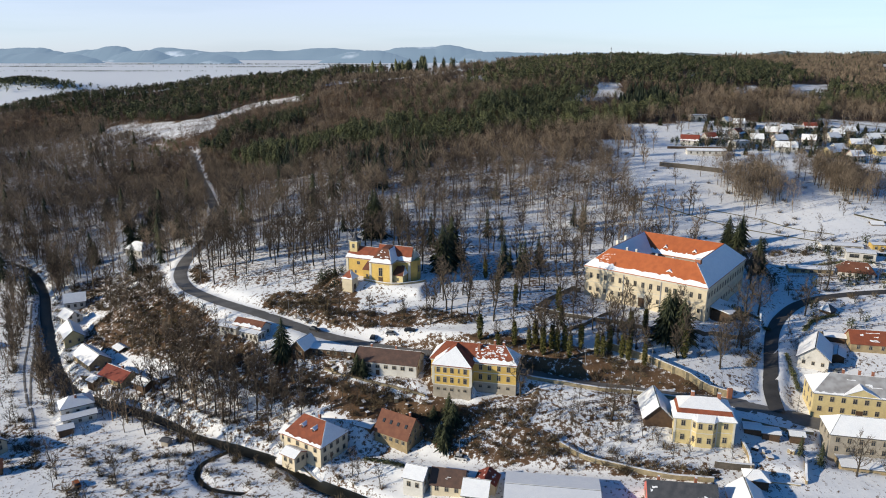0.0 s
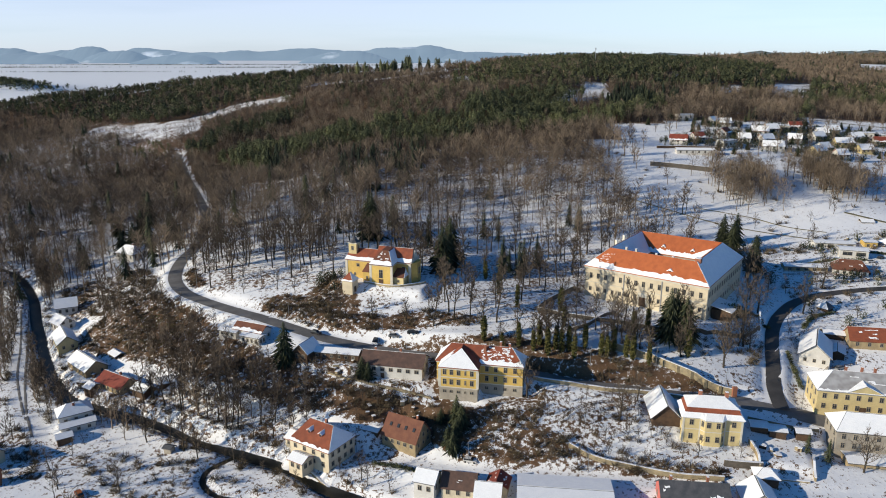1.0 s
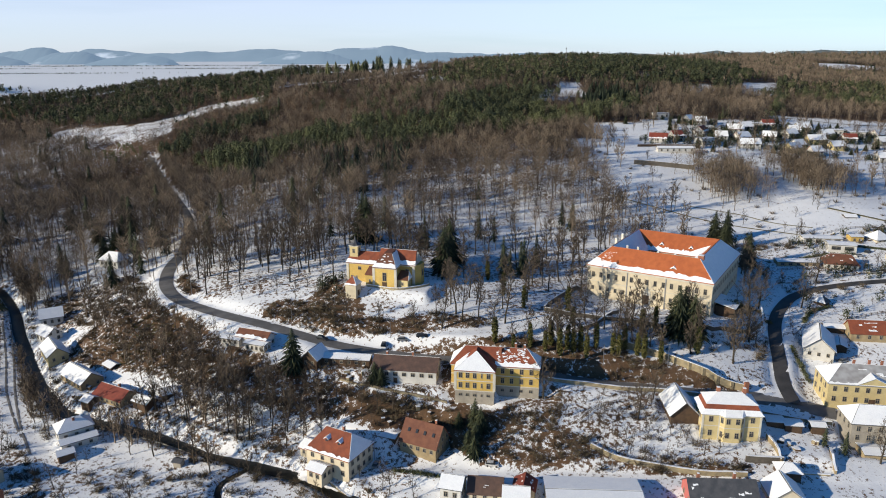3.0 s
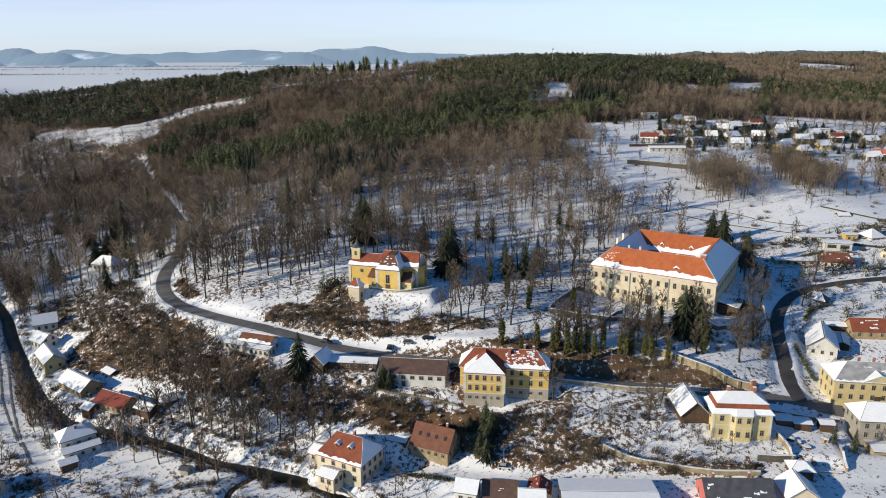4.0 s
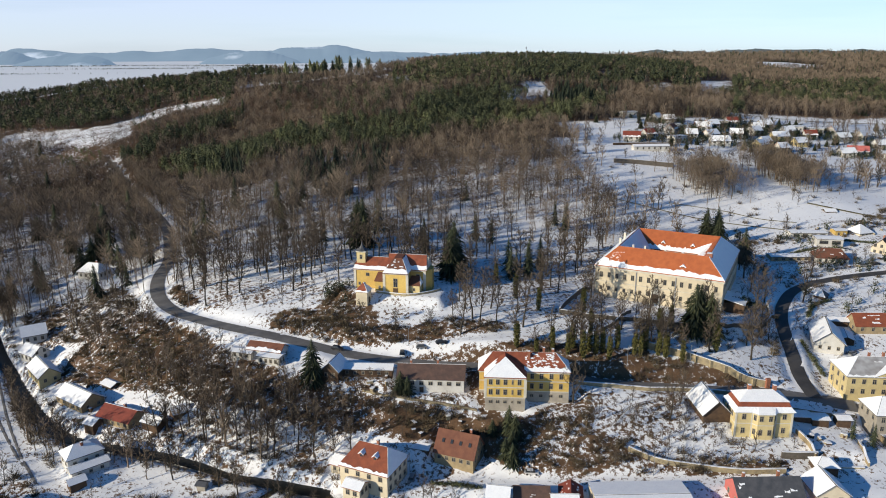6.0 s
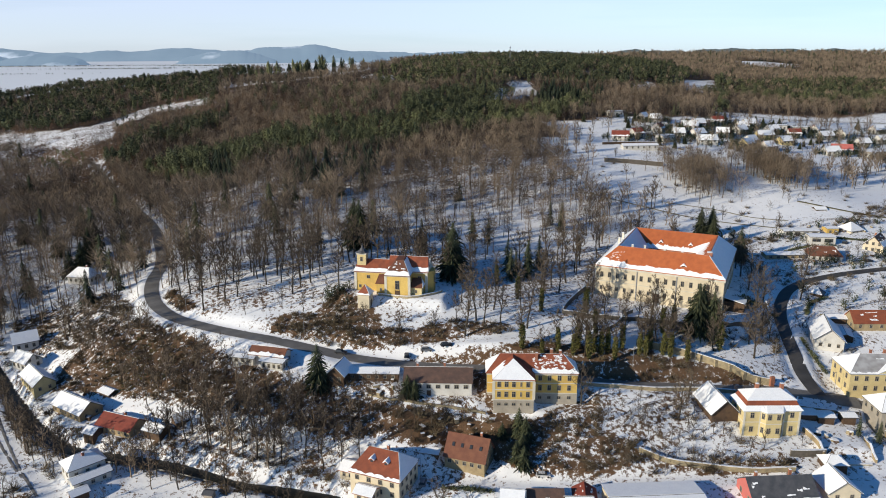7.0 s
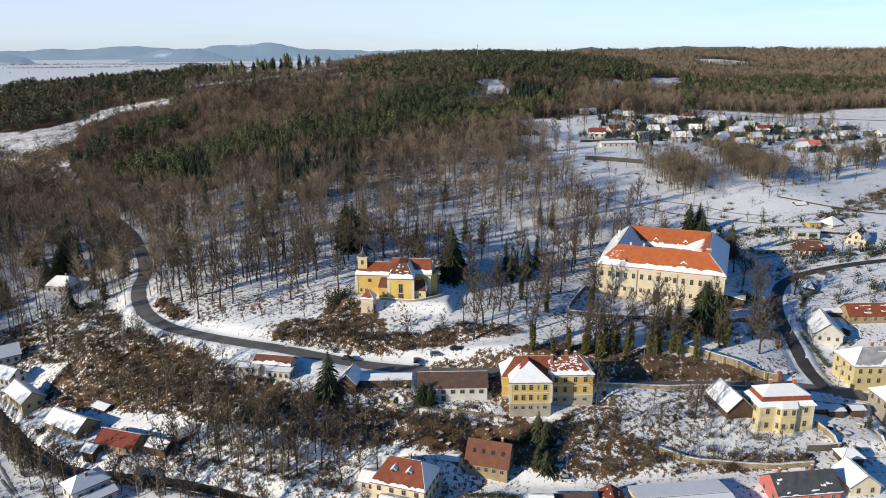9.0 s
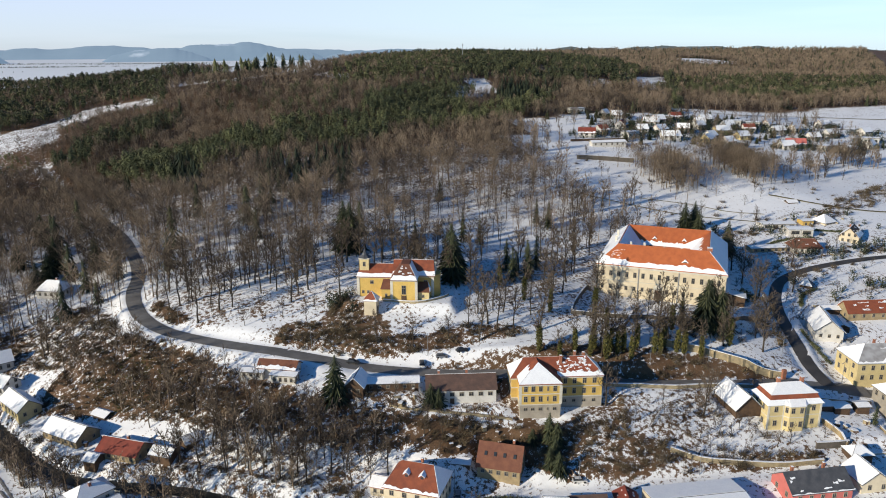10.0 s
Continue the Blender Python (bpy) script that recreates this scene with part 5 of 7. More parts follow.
vs = [bm.verts.new(p) for p in ((-5.2, -6.8, 8.1), (5.2, -6.8, 8.1), (0, -6.8, 10.6), (-5.2, -2.0, 8.6), (5.2, -2.0, 8.6), (0, -2.0, 10.6))]
for f in ((0, 1, 2), (0, 2, 5, 3), (2, 1, 4, 5), (5, 4, 3), (0, 3, 4, 1)):
    bm.faces.new([vs[i] for i in f])
part("pediment", bm, PALE_YELLOW, h, "triangular pediment")
bm = bmesh.new()
sheet(bm, ((-5.6, -7.1, 8.1), (0, -7.1, 10.8), (0, -1.8, 10.9), (-5.6, -1.8, 8.6)), thick=0.15, lift=0.1)
sheet(bm, ((0, -7.1, 10.8), (5.6, -7.1, 8.1), (5.6, -1.8, 8.6), (0, -1.8, 10.9)), thick=0.15, lift=0.1)
part("snow", bm, SNOW, h, "snow on the pediment")
door(h, 0, -6.5, 0, 0, 1.8, 3.0)
house("corner_house", 133.0, 194.6, -13, 30.0, 11.0, 0.2, 9.0, 12.8, "large grey-cream three-storey house with snow-white roof", "house", SLATE, GREY, kind="hip", hip=0.7, snow=("front", "back", "left", "right"), front=(9, (7.2, 4.2)), left=(3, (7.2,)), wsize=(1.1, 1.6), cornice=True, seed=17)
house("corner_house_terrace", 132.8, 185.2, -13, 30.0, 6.6, -1.8, 4.4, 5.0, "lower ochre arcade with snowy flat roof", "outbuilding", SLATE, OCHRE, snow=("front", "back"), front=(8, (2.4,)), wsize=(1.6, 2.0), over=0.3)
house("garage", 97.5, 202.0, -14, 5.0, 4.2, 4.2, 2.3, 2.8, "small garage with snowy roof", "outbuilding", SLATE, WOOD, snow=("front", "back"))
house("garage", 102.3, 199.8, -14, 5.0, 4.2, 3.9, 2.3, 2.8, "small garage with snowy roof", "outbuilding", SLATE, WOOD, snow=("front", "back"))
house("garage", 110.0, 198.6, -14, 4.0, 3.6, 3.6, 2.3, 2.8, "small garage with snowy roof", "outbuilding", SLATE, WOOD, snow=("front", "back"))
house("pavilion", 89.5, 179.4, -14, 6.2, 5.0, 1.0, 2.5, 4.2, "open garden pavilion with snowy roof", "pavilion", SLATE, WOOD, kind="hip", snow=("front", "back", "left", "right"))
house("round_hut", 159, 277.5, 35, 4.6, 4.6, 15.6, 2.4, 4.6, "brown round hut with snowy cap", "hut", SLATE, WOOD, kind="hip", hip=0.95, snow=("back", "left"))
# along the upper road
house("tiled_house", 190.2, 314.4, -22, 14.5, 10, 20.6, 3.0, 6.6, "low house with brown tiled roof", "house", BROWN_TILE, WHITE, kind="hip", hip=0.6, snow=("back",), patches=4, front=(5, (1.6,)), right=(2, (1.6,)), seed=18)
house("long_garage", 171.5, 319.4, -10, 19, 6, 20.9, 2.3, 2.9, "long garage row with snowy roof", "outbuilding", SLATE, OCHRE, snow=("front", "back"), front=(5, (1.2,)), wsize=(1.6, 1.2))
house("flat_house", 201, 331, -20, 12.5, 8, 23.2, 4.6, 5.0, "white flat-roofed house with wide windows", "house", SLATE, WHITE, snow=("front", "back"), front=(2, (3.0,)), wsize=(4.0, 1.6), over=0.2)
house("flat_house", 199.5, 345.5, -12, 19, 7, 24.6, 2.8, 3.2, "long flat-roofed house with dark windows", "house", SLATE, WHITE, snow=("front", "back"), front=(4, (1.6,)), wsize=(2.6, 1.4), over=0.2)
house("flat_house", 216, 342.5, -12, 6, 6, 24.9, 3.6, 4.0, "small yellow flat-roofed house", "house", SLATE, YELLOW, snow=("front", "back"), front=(2, (2.0,)), over=0.2)
house("gabled_house", 223, 318, 35, 11, 9, 21.4, 4.4, 8.8, "pale gabled house with patchy snowy roof", "house", DARK_TILE, CREAM, snow=("back",), band=0.4, patches=10, front=(3, (2.2,)), left=(3, (2.2, 5.2)), chimneys=((1, 1, 0.6),), seed=19)
house("gabled_house", 228, 342, 10, 9, 9, 24.4, 3.0, 6.6, "house with white pyramid roof", "house", SLATE, CREAM, kind="hip", hip=0.95, snow=("front", "back", "left", "right"), front=(3, (1.7,)), seed=20)
house("gabled_house", 229, 286, 15, 16, 10, 18.8, 4.6, 8.6, "pale house with brown patchy roof", "house", BROWN_TILE, CREAM, kind="hip", hip=0.5, snow=("back",), band=0.3, patches=10, front=(4, (2.3,)), left=(3, (2.3,)), seed=21)
house("brick_house", 214, 271, -15, 15, 9, 16.4, 3.2, 6.2, "dark red brick house with snow on the ridge", "house", DARK_TILE, BRICK, snow=("back",), patches=6, front=(4, (1.7,)), left=(2, (1.7,)), seed=22)
house("field_hut", 232, 372, -10, 6, 5, 29.5, 2.3, 3.4, "hut with snowy roof", "hut", SLATE, WOOD, snow=("front", "back"))

# houses at the foot of the view
house("lane_house", -7.5, 183.4, -20, 6.0, 7.0, -2.4, 4.4, 6.6, "white house with snowy roof by the lane", "house", SLATE, WHITE, snow=("front", "back"), front=(2, (2.4,)), right=(2, (2.4,)))
house("lane_house", 1.8, 183.0, -12, 9.5, 8.0, -2.4, 2.8, 5.8, "house with mossy dark roof", "house", DARK_TILE, CREAM, snow=(), patches=2, front=(3, (1.5,)), seed=23)
house("lane_house", 9.6, 177.6, -12, 7.0, 8.0, -2.2, 2.8, 5.6, "house with snowy roof by the lane", "house", SLATE, WHITE, snow=("front", "back"), front=(3, (1.5,)), seed=24)
house("lane_house", 12.8, 181.6, 72, 5.5, 6.0, -2.0, 3.2, 5.0, "little house with red tiled roof", "house", RED_TILE, CREAM, snow=(), patches=5, seed=25)
house("hall", 30.5, 174.0, -8, 26.0, 15.0, -1.8, 4.0, 5.0, "wide low hall under an unbroken snowy roof", "hall", SLATE, CREAM, snow=("front", "back"), front=(6, (2.2,)), over=0.3)
house("red_house", 65.5, 171.6, -8, 18.0, 10.0, -0.8, 3.4, 7.2, "red-gabled house with dark roof and snow patches", "house", SLATE, PINK, snow=(), patches=6, band=0.06, front=(5, (1.7,)), left=(2, (1.7,)), chimneys=((4, 1.5, 0.6), (-6, 1, 0.6)), seed=26)
house("lane_house", 83.0, 170.0, 80, 9.0, 9.0, -0.4, 3.0, 6.4, "house with snowy roof by the lane", "house", SLATE, CREAM, snow=("front", "back"), left=(2, (1.6,)), seed=27)

# the far village
FAR_HOUSES = [(190, 551, 13, 0, 1), (236, 577, 12, 12, 1), (269, 585, 13, -6, 2), (282, 594, 11, 8, 2), (225, 545, 13, 0, 5), (258, 538, 15, -8, 0), (262, 559, 12, 8, 2), (296, 604, 11, 0, 5), (289, 531, 13, 3, 3), (300, 543, 10, 5, 0), (330, 568, 14, 0, 3),
              (354, 592, 11, 8, 0), (344, 612, 12, -5, 0), (397, 577, 13, 0, 0), (408, 602, 11, 10, 2), (372, 526, 15, -3, 4), (244, 622, 8, 5, 0), (252, 615, 9, -5, 0), (227, 645, 14, 4, 5), (371, 606, 12, 0, 5), (369, 582, 10, -10, 1), (315, 581, 11, 6, 0),
              (289, 566, 10, -6, 2), (389, 602, 12, 0, 5), (423, 585, 13, 4, 0), (208, 560, 9, 5, 1), (245, 560, 9, 0, 0), (387, 508, 13, -4, 5), (402, 500, 14, 4, 5), (354, 516, 12, 0, 0), (337, 550, 11, 7, 3), (412, 550, 11, -7, 0), (303, 524, 9, 0, 2),
              (440, 560, 12, 5, 0), (455, 530, 13, -5, 5), (436, 512, 11, 3, 0), (470, 600, 12, 0, 2), (480, 560, 12, 6, 0), (312, 613, 10, 4, 1), (328, 598, 9, -8, 0)]
for i, (x, y, L, turn, style) in enumerate(FAR_HOUSES):
    rm, wm, sn, bd = [(SLATE, WHITE, ("front", "back"), 0), (RED_TILE, WHITE, ("back",), 0.25), (RUST, WHITE, ("front", "back"), 0), (SLATE, PALE_YELLOW, ("front", "back"), 0), (PINK, WHITE, (), 0.1), (SLATE, WHITE, ("front", "back"), 0)][style]
    zz = level_at(x, y)
    house("village_house", x, y, turn * 3 + (i * 37) % 50 - 25, L, 8.6, zz, 3.4 if style != 5 else 4.6, 7.2 if style != 5 else 5.0, ["white village house under snow", "white village house with red roof", "village house with half-melted snowy roof", "pale yellow village house under snow", "white village house with red tiled roof", "white flat-roofed village house"][style],
          "house", rm, wm, kind="gable", snow=sn, band=bd, patches=3 if style == 2 else 0, front=(3, (2.2,)), left=(2, (2.2,)), wsize=(1.3, 1.4), group="houses of the far village", seed=30 + i)
house("village_hall", 191, 519, -6, 27, 7, level_at(191, 519), 3.2, 4.4, "long white shed with snowy roof", "hall", SLATE, WHITE, snow=("front", "back"), front=(6, (1.8,)))


# ---- walls ----
def stone_wall(name, pts, h, label, material=None, thick=0.5, cap=True, up=0.0, low=1.0):
    """A wall that follows the ground; its top keeps to the higher side."""
    line = spline(pts, 2.5)
    t = np.gradient(line, axis=0)
    t /= np.hypot(t[:, 0], t[:, 1])[:, None]
    nr = np.c_[-t[:, 1], t[:, 0]]
    zc = height(line) + up
    root = thing(name, Matrix.Identity(4), label, "wall")
    for nm, w, z0, z1, mm in (("masonry", thick / 2, zc - low, zc + h, material or STONE), ("snow", thick / 2 + 0.06, zc + h, zc + h + 0.14, SNOW)):
        if nm == "snow" and not cap:
            continue
        a, b = line + nr * w, line - nr * w
        v = np.stack([np.c_[a, z0], np.c_[a, z1], np.c_[b, z1], np.c_[b, z0]], 1).reshape(-1, 3)
        k, f = len(line), []
        for i in range(k - 1):
            for j in range(4):
                f.append((i * 4 + j, i * 4 + (j + 1) % 4, i * 4 + 4 + (j + 1) % 4, i * 4 + 4 + j))
        f += [(0, 1, 2, 3), (k * 4 - 4, k * 4 - 3, k * 4 - 2, k * 4 - 1)]
        bm = bmesh.new()
        vs = [bm.verts.new(p) for p in v]
        for q in f:
            bm.faces.new([vs[i] for i in q])
        bmesh.ops.recalc_face_normals(bm, faces=bm.faces)
        part(nm, bm, mm, root)
    return root


gw = stone_wall("garden_wall", [(97, 219.9), (88, 223), (80, 228.2), (72, 234.2), (64, 238.4), (57, 242)], 2.6, "old stone garden wall with buttresses and snow cap", STONE)
stone_wall("terrace_wall", [(127, 268), (123, 259), (117, 253.5), (108, 250), (98, 249), (88, 250.5), (78, 253.5), (67, 258), (56, 259.5), (47, 261.5), (36.5, 265)], 1.6, "castle terrace retaining wall of dark stone", DARK_STONE, low=3)
stone_wall("terrace_wall", [(36.5, 265), (40, 270.5), (51.5, 285), (59.5, 293.5)], 2.2, "tall dark stone wall climbing to the castle", DARK_STONE)
stone_wall("road_wall", [(29, 225.5), (42, 222.2), (53, 219.6), (66, 218.2), (80, 214.8)], 1.2, "low stone wall beside the road", STONE, low=2)
stone_wall("lane_wall", [(36, 196), (43, 190.5), (53, 186.6), (65, 182.6), (78, 180.2)], 1.5, "rough stone retaining wall above the lane", STONE)
stone_wall("terrace_wall", [(-33, 283.6), (-21, 277.6), (-10.4, 280.6), (-7.5, 283)], 0.8, "low stone parapet of the chapel terrace", STONE, low=3)
stone_wall("brook_wall", [(-50, 203.6), (-40, 193.5), (-30, 186)], 0.6, "brook embankment wall", STONE, low=3)
stone_wall("yard_wall", [(92, 196), (91.5, 190), (90, 184)], 1.8, "plastered yard wall", OCHRE)
stone_wall("slope_wall", [(-42, 233), (-30, 226.5), (-14, 221.5), (-6, 219)], 0.5, "low stone terrace edge below the gardens", STONE, low=2.0, cap=False)

for i, (x, y) in enumerate(spline([(97, 219.9), (88, 223), (80, 228.2), (72, 234.2), (64, 238.4), (57, 242)], 4.2)):
    bm = bmesh.new()
    z = level_at(x, y)
    w = 0.55 if i else 0.8
    box(bm, x - w, x + w, y - 0.75, y + 0.2, z - 1, z + (2.3 if i else 3.6), 0.05)
    part("buttress", bm, STONE if i else BRICK, gw)


# ---- trees ----
def tube(verts, tris, p, q, r0, r1, k=3):
    p, q = np.array(p), np.array(q)
    d = q - p
    d = d / (np.linalg.norm(d) + 1e-9)
    a = np.cross(d, (0, 0, 1) if abs(d[2]) < 0.9 else (1, 0, 0))
    a /= np.linalg.norm(a)
    b = np.cross(d, a)
    n = len(verts)
    for c, r in ((p, r0), (q, r1)):
        for i in range(k):
            t = 2 * math.pi * i / k
            verts.append(c + r * (math.cos(t) * a + math.sin(t) * b))
    for i in range(k):
        j = (i + 1) % k
        tris += [(n + i, n + j, n + k + j), (n + i, n + k + j, n + k + i)]


def spike(verts, tris, p, d, length, w, rng):
    """A twig: one thin triangle."""
    side = np.cross(d, rng.normal(size=3))
    side = side / (np.linalg.norm(side) + 1e-9) * w
    n = len(verts)
    verts += [p - side, p + side, p + d * length]
    tris.append((n, n + 1, n + 2))


def bare_tree(seed, h, limbs, boughs, twigs, spread=0.32, clear=0.35, wide=0.05, trunk_r=0.24, sides=5):
    """Trunk and crown of a leafless tree, as two arrays of triangles."""
    rng = np.random.default_rng(seed)
    tv, tt, cv, ct = [], [], [], []
    pts = [np.zeros(3) - (0, 0, 0.6)]
    lean = rng.normal(0, 0.04, 2)
    segs = 5
    for i in range(1, segs + 1):
        f = i / segs
        pts.append(np.array([lean[0] * h * f + rng.normal(0, 0.012 * h), lean[1] * h * f + rng.normal(0, 0.012 * h), h * 0.86 * f]))
    for i in range(segs):
        tube(tv, tt, pts[i], pts[i + 1], trunk_r * (1 - i / segs * 0.85) + 0.03, trunk_r * (1 - (i + 1) / segs * 0.85) + 0.03, sides)
    for i in range(limbs):
        f = clear + (0.97 - clear) * (i + rng.random()) / limbs
        k = min(int(f * segs), segs - 1)
        base = pts[k] + (pts[k + 1] - pts[k]) * (f * segs - k)
        az = i * 2.4 + rng.normal(0, 0.5)
        up = 0.75 + 0.6 * f + rng.normal(0, 0.15)
        d = np.array([math.cos(az), math.sin(az), up])
        d /= np.linalg.norm(d)
        ln = h * spread * (1.15 - 0.55 * f) * rng.uniform(0.8, 1.2)
        mid = base + d * ln * 0.5
        d2 = d + np.array([0, 0, 0.25])
        d2 /= np.linalg.norm(d2)
        end = mid + d2 * ln * 0.55
        r = trunk_r * 0.42 * (1.1 - 0.5 * f)
        tube(cv, ct, base, mid, r, r * 0.6, 3)
        tube(cv, ct, mid, end, r * 0.6, r * 0.2, 3)
        for j in range(boughs):
            g = rng.uniform(0.25, 1.0)
            p = base + (mid - base) * min(1, g * 2) + (end - mid) * max(0, g * 2 - 1)
            e = d2 * 0.6 + rng.normal(0, 0.55, 3) + (0, 0, 0.35)
            e /= np.linalg.norm(e)
            bl = ln * rng.uniform(0.25, 0.5)
            spike(cv, ct, p, e, bl, wide * 1.5, rng)
            for _ in range(twigs):
                q = p + e * bl * rng.uniform(0.2, 1.0)
                w = e + rng.normal(0, 0.6, 3) + (0, 0, 0.2)
                w /= np.linalg.norm(w)
                spike(cv, ct, q, w, bl * rng.uniform(0.35, 0.7), wide, rng)
    return np.array(tv), np.array(tt), np.array(cv), np.array(ct)


def plain_tree(seed, h, n, wide, clear=0.35, spread=0.2, trunk_r=0.2):
    """A leafless tree for the wood: a stem and upswept boughs."""
    rng = np.random.default_rng(seed)
    v, t = [], []
    lean = rng.normal(0, 0.05, 2) * h
    top = np.array([lean[0], lean[1], h * 0.9])
    tube(v, t, (0, 0, -0.6), top, trunk_r, 0.04, 3)
    for i in range(n):
        f = clear + (0.98 - clear) * (i + rng.random()) / n
        p = top * f
        a = i * 2.4 + rng.normal(0, 0.4)
        r = h * spread * math.sin(math.pi * min(0.98, (f - clear) / (1.05 - clear) * 0.75 + 0.22)) * rng.uniform(0.5, 1.2)
        d = np.array([math.cos(a) * r, math.sin(a) * r, r * rng.uniform(-0.1, 1.3) + 0.4])
        if rng.random() < 0.45:
            p = p + d * rng.uniform(0.25, 0.5)
        spike(v, t, p, d / np.linalg.norm(d), np.linalg.norm(d), wide * rng.uniform(0.6, 1.3), rng)
    return np.array(v), np.array(t)


def lump_tree(seed, h, n, size, wide=0.2, tall=0.33):
    """A crown of small leafy facets that face outwards, for trees a long way off."""
    rng = np.random.default_rng(seed)
    v, t = [], []
    tube(v, t, (0, 0, -0.6), (0, 0, h * 0.7), 0.25, 0.1, 3)
    knots = rng.normal(0, 1, (6, 3))
    for _ in range(n):
        d = rng.normal(0, 1, 3) + knots[rng.integers(6)] * 0.7
        d /= np.linalg.norm(d)
        k = rng.uniform(0.62, 1.0)
        c = np.array([d[0] * h * wide * k, d[1] * h * wide * k, h * (1 - tall) + d[2] * h * tall * k])
        out = d + rng.normal(0, 0.35, 3)
        a = np.cross(out, rng.normal(0, 1, 3))
        a /= np.linalg.norm(a)
        b = np.cross(out, a)
        b /= np.linalg.norm(b)
        a, b = a * size * rng.uniform(0.6, 1.2), b * size * rng.uniform(0.6, 1.2)
        j = len(v)
        v += [c + a, c - a * 0.5 + b * 0.87, c - a * 0.5 - b * 0.87]
        t.append((j, j + 1, j + 2))
    return np.array(v), np.array(t)


def brush_tree(seed, h, n, wide=0.24, tall=0.32, length=2.0, w=0.16, trunk_r=0.22):
    """A leafless tree seen from afar: a stem and a rounded brush of fine upswept twigs."""
    rng = np.random.default_rng(seed)
    v, t = [], []
    lean = rng.normal(0, 0.03, 2) * h
    tube(v, t, (0, 0, -0.6), (lean[0], lean[1], h * 0.85), trunk_r, 0.06, 3)
    knots = rng.normal(0, 1, (5, 3))
    for _ in range(n):
        d = rng.normal(0, 1, 3) + knots[rng.integers(5)] * 0.6
        d /= np.linalg.norm(d)
        k = rng.uniform(0.35, 1.0) ** 0.6
        c = np.array([lean[0] * 0.7 + d[0] * h * wide * k, lean[1] * 0.7 + d[1] * h * wide * k, h * (0.97 - tall) + d[2] * h * tall * k])
        e = d * 0.7 + np.array([0, 0, 0.75]) + rng.normal(0, 0.3, 3)
        e /= np.linalg.norm(e)
        side = np.cross(e, d + rng.normal(0, 0.3, 3))
        side = side / (np.linalg.norm(side) + 1e-9) * w * rng.uniform(0.6, 1.3)
        ln = length * rng.uniform(0.6, 1.3)
        j = len(v)
        v += [c - e * ln * 0.5 - side, c - e * ln * 0.5 + side, c + e * ln * 0.5]
        t.append((j, j + 1, j + 2))
    return np.array(v), np.array(t)


def conifer(seed, h, tiers, fronds, base=0.14, width=0.20, ragged_edge=0.25, power=0.85):
    """A spruce of drooping fronds in tiers."""
    rng = np.random.default_rng(seed)
    v, t = [], []
    for i in range(tiers):
        f = i / tiers
        z = h * (base + (1 - base) * f)
        r = h * width * (1 - f) ** power + 0.25
        drop = r * 0.55
        rise = h * (1 - base) / tiers * 1.5
        for j in range(fronds):
            a = 2 * math.pi * (j + rng.random() * 0.6) / fronds + i * 0.7
            rr = r * (1 + rng.normal(0, ragged_edge))
            w = math.pi / fronds * rng.uniform(0.45, 0.85)
            n = len(v)
            v += [np.array([0, 0, z + rise]), np.array([math.cos(a - w) * rr * 0.72, math.sin(a - w) * rr * 0.72, z - drop * 0.3]),
                  np.array([math.cos(a) * rr, math.sin(a) * rr, z - drop]), np.array([math.cos(a + w) * rr * 0.72, math.sin(a + w) * rr * 0.72, z - drop * 0.3])]
            t += [(n, n + 1, n + 2), (n, n + 2, n + 3)]
    n = len(v)
    return np.array(v), np.array(t)


def scatter(templates, xy, z, scale, rng, material, name, label, category, shade=None):
    """Many plants joined into one mesh; each plant takes a shade of its own."""
    V, T, tones, off = [], [], [], 0
    pick = rng.integers(0, len(templates), len(xy))
    turn = rng.random(len(xy)) * 2 * math.pi
    shade = np.clip(rng.normal(0.5, 0.28, len(xy)) if shade is None else shade, 0, 1)
    for k, (v, t) in enumerate(templates):
        ids = np.where(pick == k)[0]
        if not len(ids):
            continue
        c, s = np.cos(turn[ids]), np.sin(turn[ids])
        sc = scale[ids]
        x = (v[None, :, 0] * c[:, None] - v[None, :, 1] * s[:, None]) * sc[:, None] + xy[ids, 0][:, None]
        y = (v[None, :, 0] * s[:, None] + v[None, :, 1] * c[:, None]) * sc[:, None] + xy[ids, 1][:, None]
        zz = v[None, :, 2] * sc[:, None] * rng.uniform(0.9, 1.12, len(ids))[:, None] + z[ids][:, None]
        V.append(np.stack([x, y, zz], -1).reshape(-1, 3))
        T.append((t[None] + (np.arange(len(ids)) * len(v))[:, None, None] + off).reshape(-1, 3))
        tones.append(np.repeat(shade[ids], len(v)))
        off += len(ids) * len(v)
    ob = new(name, mesh_of(name, np.concatenate(V), np.concatenate(T), material, np.concatenate(tones)))
    return tagged(ob, label, category, kind="stuff")


def jitter_grid(x0, x1, y0, y1, step, rng):
    gx, gy = np.meshgrid(np.arange(x0, x1, step), np.arange(y0, y1, step))
    p = np.c_[gx.ravel(), gy.ravel()]
    return p + rng.uniform(-0.45, 0.45, p.shape) * step


def smooth_noise(xy, scale, seed):
    return np.array([noise.noise(Vector((x / scale + seed * 7.1, y / scale - seed * 3.3, seed))) for x, y in xy])


def evergreens(xy):
    """How likely a tree of the wood is a spruce or pine, and how light its green."""
    share = np.full(len(xy), 0.05) + 0.06 * np.clip((xy[:, 1] - 700) / 300, 0, 1) + 0.12 * (xy[:, 0] > 500)
    green = np.full(len(xy), 0.25)
    soft = xy + np.c_[smooth_noise(xy, 22, 13), smooth_noise(xy, 22, 14)] * 14
    for poly, k, g in STANDS:
        i = inside(soft, poly)
        share, green = np.where(i, k, share), np.where(i, g, green)
    return share, green


